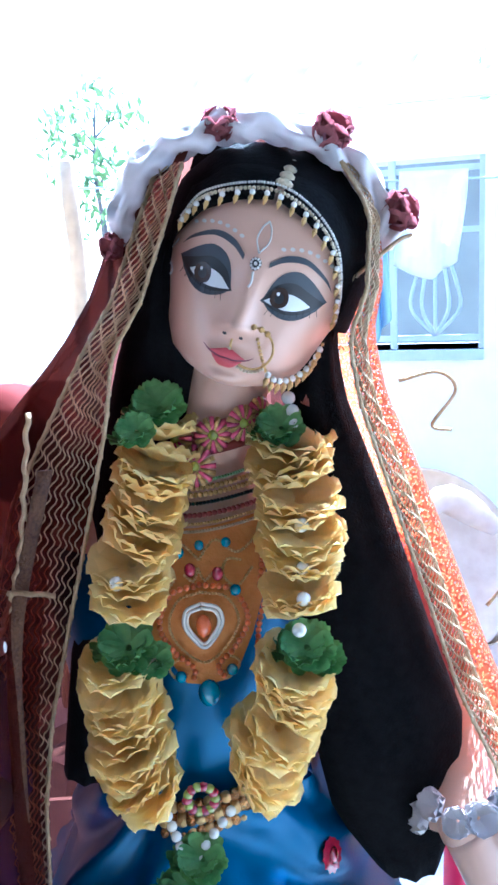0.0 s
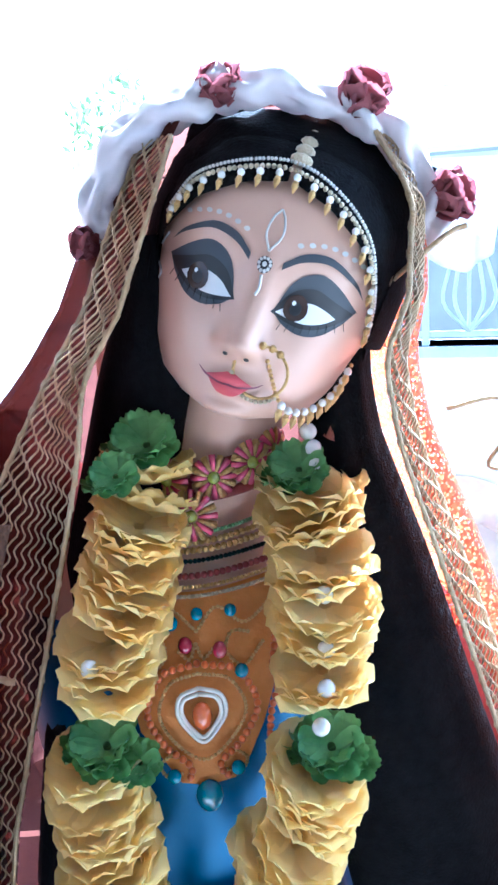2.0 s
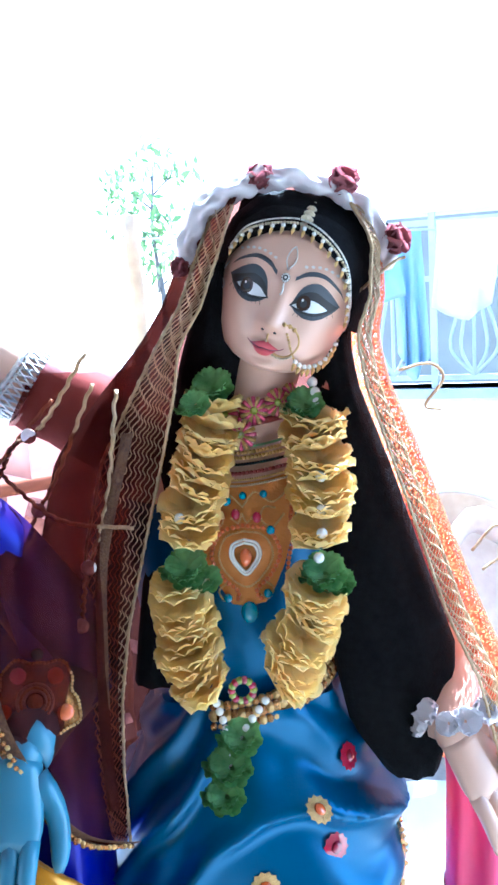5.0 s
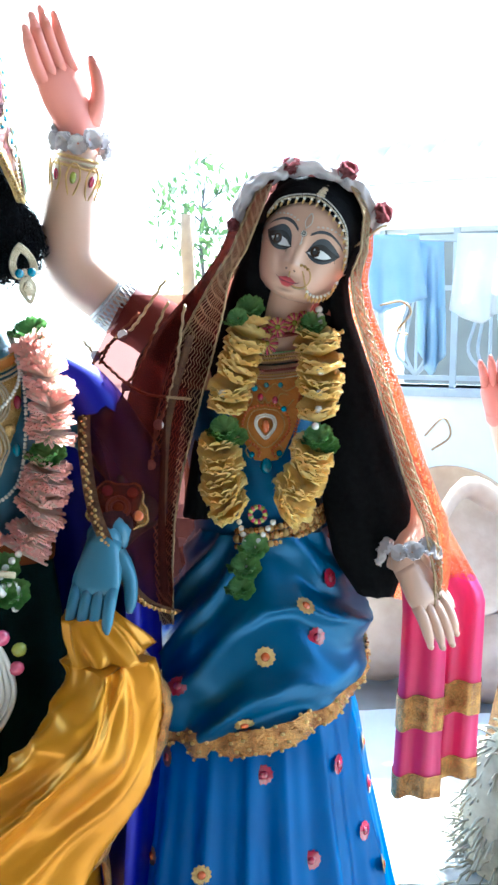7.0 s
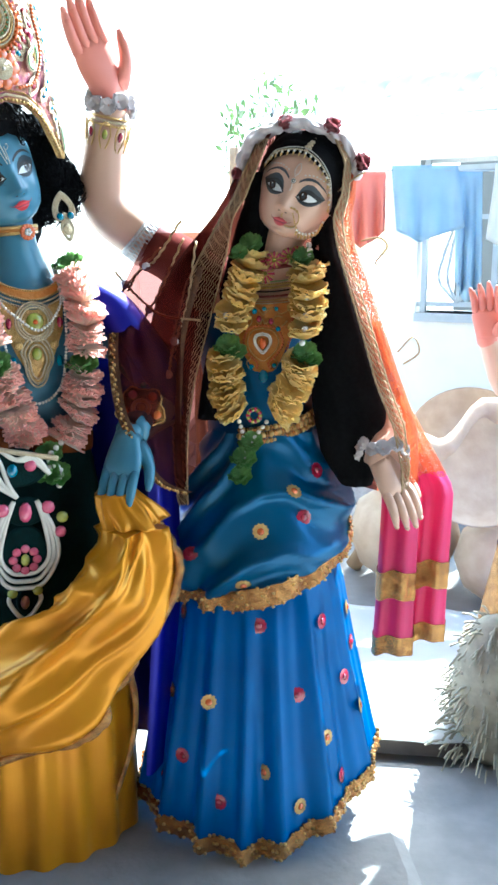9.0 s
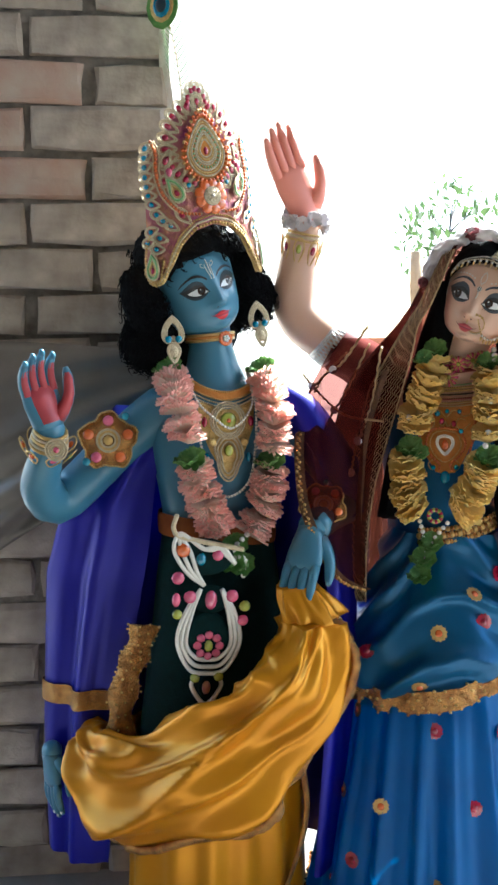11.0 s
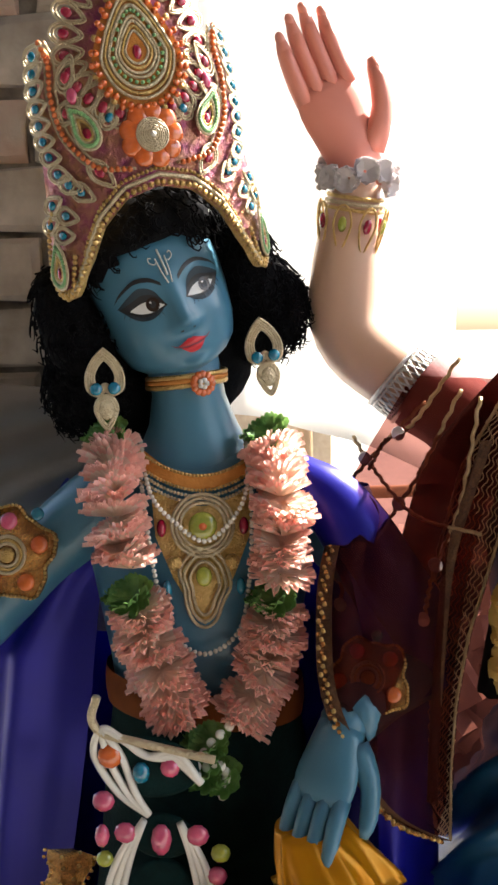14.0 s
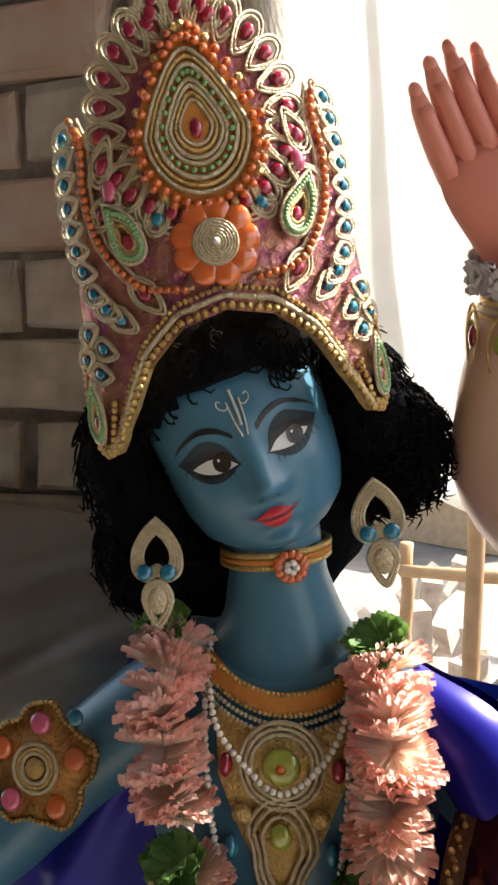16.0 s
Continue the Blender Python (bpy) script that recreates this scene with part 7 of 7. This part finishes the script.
ground_cloth("ground_sheet", [(-4.6, 0.2), (-0.75, 0.75), (-0.95, 3.4), (-4.2, 3.1)], "white_cloth", "pale dusty sheet spread over the ground")
ground_cloth("ground_sheet", [(0.16, 0.98), (0.62, 0.98), (0.95, 1.75), (0.0, 1.75)], "white_cloth", "creased white sheet spread over boards", 0.06)
slab("pavement", (0.15, -0.4, -0.05), (1.6, 0.96, 0.022), "concrete", "rough grey cement floor beside the plinth", "pavement")
tagged(Build().box((-0.05, 1.0, 0.02), (0.95, 1.7, 0.055), "dark_wood").make("board", smooth=False), "dark timber board lying under the white sheet", "board")


def straw_heap():
    b, rnd = Build(), random.Random(8)
    for i in range(700):
        a, h = rnd.uniform(0, 6.28), rnd.random()
        r = 0.13 * (1 - 0.7 * h) * rnd.uniform(0.6, 1.0)
        p = Vector((0.46 + r * math.cos(a), 1.04 + r * math.sin(a), 0.04 + 0.32 * h))
        d = Vector((math.cos(a) * 0.8, math.sin(a) * 0.8, rnd.uniform(-1.2, 0.3))) * rnd.uniform(0.03, 0.07)
        b.tube([p, p + d * 0.6 + Vector((0, 0, 0.006)), p + d], 0.0028, "straw", 4, None, 0.5, False)
    b.ball((0.46, 1.04, 0.18), (0.10, 0.10, 0.19), "straw", 14, 8)
    return tagged(b.make("straw_heap"), "heap of dry grey straw on the ground", "straw", kind="stuff")


straw_heap()


def clay_pot(x, y, r, h, label):
    b = Build()
    prof = [(0.35, 0.0), (0.8, 0.18), (1.0, 0.48), (0.85, 0.78), (0.55, 0.90), (0.62, 1.0), (0.56, 1.0), (0.48, 0.9), (0.7, 0.75), (0.8, 0.48), (0.3, 0.1)]
    b.loft([[(x + r * q * math.cos(2 * math.pi * k / 28), y + r * q * math.sin(2 * math.pi * k / 28), h * z + 0.02) for k in range(28)] for q, z in prof], "clay", True, True)
    return tagged(b.make("clay_pot"), label, "pot", "clay pots")


clay_pot(0.30, 2.15, 0.20, 0.36, "round pale clay pot standing on the ground")
clay_pot(0.62, 1.98, 0.16, 0.30, "smaller round pale clay pot")


def tilted_pan():
    b = Build()
    m = Matrix.Translation((0.50, 2.0, 0.50)) @ Euler((radians(60), 0, radians(10))).to_matrix().to_4x4()
    b.loft([[(0.24 * q * math.cos(2 * math.pi * k / 40), 0.24 * q * math.sin(2 * math.pi * k / 40), z) for k in range(40)] for q, z in ((0.1, 0.0), (0.7, 0.01), (0.97, 0.06), (1.0, 0.065), (0.98, 0.05), (0.7, -0.002), (0.1, -0.012))], "clay", True, True, m)
    return tagged(b.make("round_tray"), "round tan clay tray leaning on the pots", "tray")


tilted_pan()
pole((0.12, 2.3, 0.0), (0.40, 2.2, 0.62), 0.03, "wood")
tagged(Build().tube(spline([(0.22, 1.85, 0.66), (0.38, 1.8, 0.58), (0.52, 1.9, 0.70), (0.66, 1.9, 0.62)], 16), [0.02 + 0.02 * math.sin(i * 0.4) ** 2 for i in range(16)], "clay", 10).make("sack_roll"), "rolled tan sacking lying on the pots", "sack")


# ---- the third statue, at the edge of the view ----
def third_statue():
    b = Build()
    b.tube(spline([(0.66, 1.12, 1.02), (0.54, 1.10, 0.90), (0.455, 1.06, 0.89), (0.412, 1.04, 0.97), (0.398, 1.03, 1.005)], 14), [0.036, 0.036, 0.036, 0.036, 0.035, 0.034, 0.032, 0.03, 0.028, 0.026, 0.024, 0.022, 0.021, 0.020], "pale_skin", 16)
    hand(b, frame_along((0.396, 1.03, 1.005), (0.385, 1.01, 1.14), (-0.3, -1, 0.1)), "pink_palm", "pink_palm", 0.6, 0.5, 0.065)
    b.loft(ellipse_rings([(0.02, 0.10, 0.09, 0.66, 1.14), (0.8, 0.10, 0.09, 0.66, 1.14), (0.95, 0.11, 0.09, 0.66, 1.14), (1.1, 0.10, 0.07, 0.66, 1.14), (1.16, 0.05, 0.05, 0.66, 1.14), (1.25, 0.04, 0.04, 0.66, 1.14), (1.32, 0.062, 0.07, 0.66, 1.14), (1.40, 0.05, 0.06, 0.66, 1.14), (1.44, 0.01, 0.02, 0.66, 1.14)], 32), "pale_skin", True, True)
    return tagged(b.make("statue"), "painted clay statue with a raised hand, standing aside", "statue")


third_statue()
ob = thing("skirt", label="royal blue skirt with a broad orange and gold border", category="skirt")
rings = ellipse_rings([(0.05, 0.25, 0.22, 0.66, 1.14), (0.25, 0.235, 0.21, 0.66, 1.14), (0.50, 0.19, 0.17, 0.66, 1.14), (0.70, 0.13, 0.12, 0.66, 1.14), (0.86, 0.11, 0.10, 0.66, 1.14)], 60)
Build().loft(rings, "cape").make("skirt_cloth", ob)
Build().loft([[(0.66 + (p[0] - 0.66) * 1.03, 1.14 + (p[1] - 1.14) * 1.03, p[2]) for p in r[44:56]] for r in rings], "sequin", False).make("border", ob, "orange and gold sequined border")
Build().loft([[(0.66 + (p[0] - 0.66) * 1.04, 1.14 + (p[1] - 1.14) * 1.04, 0.44 + 0.03 * i) for p in rings[2]] for i in range(3)], "sequin").make("border", ob, "gold sequined waist border")


# ---- the house behind ----
def house():
    ob = thing("house", Matrix.Translation((0.3, 3.5, 0)) @ Matrix.Rotation(radians(-20), 4, "Z") @ Matrix.Translation((-0.3, -3.5, 0)), label="low whitewashed house with a grilled window and tiled eave", category="house")
    y0, y1 = 3.4, 3.6
    w = Build()
    for lo, hi in (((0.28, y0, 0), (0.42, y1, 1.78)), ((0.42, y0, 0), (1.12, y1, 0.90)), ((0.42, y0, 1.60), (1.12, y1, 1.78)), ((1.12, y0, 0), (4.5, y1, 1.78))):
        w.box(lo, hi, "house")
    w.make("wall", ob, "whitewashed wall", False)
    # dark grey sheet in place of the shade inside the room
    Build().box((0.30, 4.6, 0), (4.5, 4.7, 1.78), "shade_and_dark_cloth").make("wall", ob, "dark inner sheet, the room's shade put into its grey", False)
    for i in range(46):
        r = Build()
        x = 0.05 + 0.1 * i
        r.tube([(x, 3.16, 1.86 + 0.02 * (i % 2)), (x, 3.5, 1.98 + 0.02 * (i % 2)), (x, 4.8, 2.42 + 0.02 * (i % 2))], 0.052, "house", 8, None, 0.5)
        r.make("roof_tile", ob)

    Build().box((0.0, 3.14, 1.76), (4.6, 3.19, 1.84), "house").make("eave_board", ob, "pale eave board", False)
    win = Build()
    win.box((0.42, 3.38, 0.86), (1.12, 3.62, 0.90), "grille").make("window_sill", ob, "", False)
    for i in range(3):
        x = 0.44 + 0.33 * i
        Build().box((x, 3.41, 0.90), (x + 0.025, 3.44, 1.60), "grille").make("window_bar", ob, "", False)
    for z in (0.93, 1.33, 1.55):
        Build().box((0.42, 3.42, z), (1.12, 3.435, z + 0.022), "grille").make("window_bar", ob, "", False)
    for c in (0.615, 0.94):
        for s in (-0.10, -0.055, 0.0, 0.055, 0.10):
            Build().tube(spline([(c + 0.015 * s, 3.425, 0.95), (c + s * 0.9, 3.425, 1.05), (c + s * 0.75, 3.425, 1.16), (c + 0.25 * s, 3.425, 1.31)], 12), 0.008, "grille", 6).make("scroll_bar", ob)
    return ob


house()


def washing(x, y, z, w, h, key, label, seed):
    rows = []
    for i in range(16):
        t = i / 15
        rows.append([(x + w * (k / 17 - 0.5) * (1 - 0.25 * t * math.sin(seed + k * 0.2)), y + 0.03 * math.sin(k * 0.9 + seed) * t + 0.02 * math.sin(3 * t + seed), z - h * t * (1 - 0.35 * abs(k / 17 - 0.35 - 0.1 * seed % 0.3))) for k in range(18)])
    ob = sheet("washing", rows, key, label, "laundry")
    return tagged(ob, group="washing on the line")


washing(0.36, 2.75, 1.52, 0.26, 0.30, "pale_blue_cloth", "pale blue cloth hung on the washing line", 1)
washing(0.54, 2.78, 1.50, 0.10, 0.52, "pale_blue_cloth", "long pale blue cloth hung on the washing line", 2)
washing(0.14, 2.78, 1.50, 0.14, 0.30, "red_shirt", "faded red cloth hung on the washing line", 3)
washing(0.74, 2.75, 1.52, 0.22, 0.34, "white_cloth", "white towel hung on the washing line", 4)
washing(-4.15, 3.25, 2.17, 0.26, 1.25, "red_shirt", "red cloth hanging in the bamboo shelter", 5)
washing(-3.75, 3.0, 2.17, 0.16, 1.0, "shade_and_dark_cloth", "dark cloth hanging in the bamboo shelter", 6)
tagged(Build().tube([(-0.4 + 0.25 * i, 2.77, 1.52 - 0.03 * math.sin(math.pi * i / 14)) for i in range(15)], 0.004, "grille", 5).make("washing_line"), "thin washing line stretched before the house", "line")
pole((-0.40, 2.77, 0), (-0.40, 2.77, 1.6), 0.025)
pole((3.1, 2.77, 0), (3.1, 2.77, 1.6), 0.025)


# ---- the yard beyond the pillar ----
def bicycle():
    ob = thing("bicycle", Matrix.Translation((-4.75, 4.15, 0)) @ Matrix.Rotation(radians(-30), 4, "Z"), "old dark bicycle parked in the yard", "bicycle")

    def ring(c, r):
        return [(c + r * math.cos(t), 0, 0.33 + r * math.sin(t)) for t in [2 * math.pi * k / 36 for k in range(36)]]

    for c in (0.0, -1.05):
        wheel = Build().tube(ring(c, 0.31), 0.018, "tyre", 8, None, 1, False, True).make("wheel", ob)
        sp = Build()
        for k in range(18):
            a = 2 * math.pi * k / 18
            sp.tube([(c, 0, 0.33), (c + 0.3 * math.cos(a), 0, 0.33 + 0.3 * math.sin(a))], 0.0016, "silver", 4)
        sp.make("spokes", wheel, "thin steel spokes")
    fr = Build()
    for p in ([(0, 0, 0.33), (-0.10, 0, 0.85), (-0.14, 0, 0.98)], [(-0.09, 0, 0.80), (-0.68, 0, 0.80)], [(-0.08, 0, 0.72), (-0.60, 0, 0.33)], [(-0.60, 0, 0.33), (-0.70, 0, 0.90)], [(-1.05, 0, 0.33), (-0.60, 0, 0.33)], [(-1.05, 0, 0.33), (-0.68, 0, 0.80)]):
        fr.tube(p, 0.015, "dark_wood", 8)
    fr.make("frame", ob)
    Build().tube([(-0.14, -0.25, 1.0), (-0.12, -0.1, 1.02), (-0.12, 0.1, 1.02), (-0.14, 0.25, 1.0)], 0.012, "silver", 8).make("handlebar", ob)
    Build().ball((-0.72, 0, 0.92), (0.13, 0.08, 0.04), "tyre", 12, 6).make("saddle", ob)
    return ob


bicycle()


def jerrycan(x, y):
    ob = thing("jerrycan", Matrix.Translation((x, y, 0.045)) @ Matrix.Rotation(radians(20), 4, "Z"), "white plastic jerrycan on the pale sheet", "container")
    b = Build()
    b.loft([[(w * (abs(math.cos(t)) ** 0.5) * (1 if math.cos(t) > 0 else -1), 0.75 * w * (abs(math.sin(t)) ** 0.5) * (1 if math.sin(t) > 0 else -1), z) for t in [2 * math.pi * k / 32 + 0.05 for k in range(32)]] for z, w in ((0, 0.11), (0.02, 0.13), (0.26, 0.13), (0.31, 0.11), (0.34, 0.05), (0.35, 0.04))], "plastic_white", True, True)
    b.make("body", ob)
    Build().loft([[(0.04 * math.cos(t), 0.04 * math.sin(t), z) for t in [2 * math.pi * k / 20 for k in range(20)]] for z in (0.35, 0.385)], "plastic_white", True, True).make("cap", ob)
    return ob


jerrycan(-2.92, 2.30)
slab("shelter_roof_mat", (-5.2, 2.0, 2.22), (-2.2, 4.6, 2.26), "straw", "thatched mat roof of the bamboo shelter", "roof")
slab("wall_shelter", (-6.4, 5.2, 0), (-2.6, 5.3, 1.2), "clay", "low mud wall beyond the bamboo shelter", "wall")


def tree(x, y, h, seed, label):
    ob = thing("tree", Matrix.Translation((x, y, 0)), label, "tree", "trees behind the yard")
    rnd = random.Random(seed)
    t = Build()
    t.tube(spline([(0, 0, -0.1), (0.1, 0.05, h * 0.3), (-0.05, 0, h * 0.6), (0.05, 0, h * 0.9)], 12), [0.08 - 0.0055 * i for i in range(12)], "dark_wood", 10)
    tips = []
    for k in range(9):
        a, z = rnd.uniform(0, 6.28), h * rnd.uniform(0.35, 0.85)
        tip = Vector((math.cos(a) * h * 0.15, math.sin(a) * h * 0.15, z + h * 0.12))
        t.tube(spline([(0, 0, z), tip * 0.5 + Vector((0, 0, z * 0.5)), tip], 6), [0.03, 0.026, 0.02, 0.016, 0.011, 0.006], "dark_wood", 6)
        tips.append(tip)
    t.make("trunk", ob)
    c = Build()
    for i in range(420):
        tip = rnd.choice(tips) + Vector((rnd.gauss(0, h * 0.055), rnd.gauss(0, h * 0.055), rnd.gauss(0, h * 0.05)))
        m = Matrix.Translation(tip) @ Euler((rnd.uniform(0, 6), rnd.uniform(0, 6), rnd.uniform(0, 6))).to_matrix().to_4x4()
        s = rnd.uniform(0.08, 0.17)
        c.add([(-s, 0, 0), (0, -s * 0.4, 0.01), (s, 0, 0), (0, s * 0.4, 0.01)], [(0, 1, 2, 3)], "tree_leaf", m)
    o = c.make("crown", ob, "loose green foliage", False)
    return ob


tree(-2.0, 19.0, 4.9, 1, "slender green tree far behind the yard")
tree(-8.0, 13.0, 5.0, 2, "broad green tree far behind the yard")
tree(5.5, 14.0, 4.5, 3, "green tree far behind the house")


def peacock_feather():
    b = Build()
    base, tip = Vector((-0.475, 0.50, 1.60)), Vector((-0.515, 0.50, 1.80))
    line = spline([base, (-0.49, 0.50, 1.70), tip], 20)
    b.tube(line, 0.0014, "pale_gold", 5)
    for i in range(4, 20):
        for s in (-1, 1):
            p = line[i]
            b.tube([p, p + Vector((s * 0.015, -0.002, 0.016)), p + Vector((s * 0.026, -0.004, 0.040))], [0.0008, 0.0007, 0.0003], "leaf", 4)
    for r, key, o in ((0.030, "leaf", 0.0), (0.022, "gold", -0.002), (0.016, "blue_gem", -0.004), (0.010, "peacock", -0.006)):
        b.ball((-0.512, 0.496 + o, 1.775), (r, 0.002, r * 1.25), key, 18, 6)
    return tagged(b.make("peacock_feather"), "peacock feather with a dark blue eye above the crown", "feather")


peacock_feather()


# ---- bricks of the pillar ----
def brick_mesh(name, l, d, h, seed, key):
    rnd = random.Random(seed)
    c = 0.006
    b = Build()
    rings = []
    for y, i in ((0.0, c), (c, 0.0), (d, 0.0)):
        ring = []
        for x, z in ((i, i + 0.003), (l * 0.5, i), (l - i, i + 0.002), (l - i, h * 0.5), (l - i, h - i - 0.002), (l * 0.5, h - i), (i, h - i - 0.003), (i, h * 0.5)):
            ring.append((x + rnd.uniform(-0.004, 0.004), y + rnd.uniform(-0.0015, 0.0015), z + rnd.uniform(-0.004, 0.004)))
        rings.append(ring)
    b.loft(rings, key, True, True)
    return b.mesh(name, False)


LONG = [brick_mesh("brick", 0.240, 0.11, 0.076, s, "brick") for s in range(6)]
SHORT = [brick_mesh("brick", 0.126, 0.11, 0.076, 10 + s, "brick") for s in range(6)]
LONG_R = brick_mesh("brick", 0.240, 0.11, 0.076, 20, "brick_stained")
SHORT_R = brick_mesh("brick", 0.126, 0.11, 0.076, 21, "brick_stained")
rnd = random.Random(12)
for k in range(-17, 16):
    z = 1.389 + COURSE * k
    if z < -0.02 or z > 2.66:
        continue
    if k % 2 == 0:
        lay_row = [(0.0, SHORT, SHORT_R), (0.140, LONG, None)]
    else:
        lay_row = [(0.0, LONG, LONG_R), (0.256, SHORT, None)]
    for x, kinds, stained in lay_row:
        me = stained if (stained and k in (1, 2, 3)) else rnd.choice(kinds)
        o = new("brick", me)
        o.parent = wall_pillar
        o.matrix_basis = PILLAR @ Matrix.Translation((x + rnd.uniform(-0.006, 0.006), rnd.uniform(-0.008, 0.004), z + rnd.uniform(-0.004, 0.004))) @ Euler((radians(rnd.uniform(-1.2, 1.2)), radians(rnd.uniform(-0.9, 0.9)), radians(rnd.uniform(-1.2, 1.2)))).to_matrix().to_4x4()
    # returns on the left side
    o = new("brick", rnd.choice(LONG if k % 2 else SHORT))
    o.parent = wall_pillar
    o.matrix_basis = PILLAR @ Matrix.Translation((0.002, PD - 0.01, z)) @ Matrix.Rotation(radians(-90), 4, "Z")
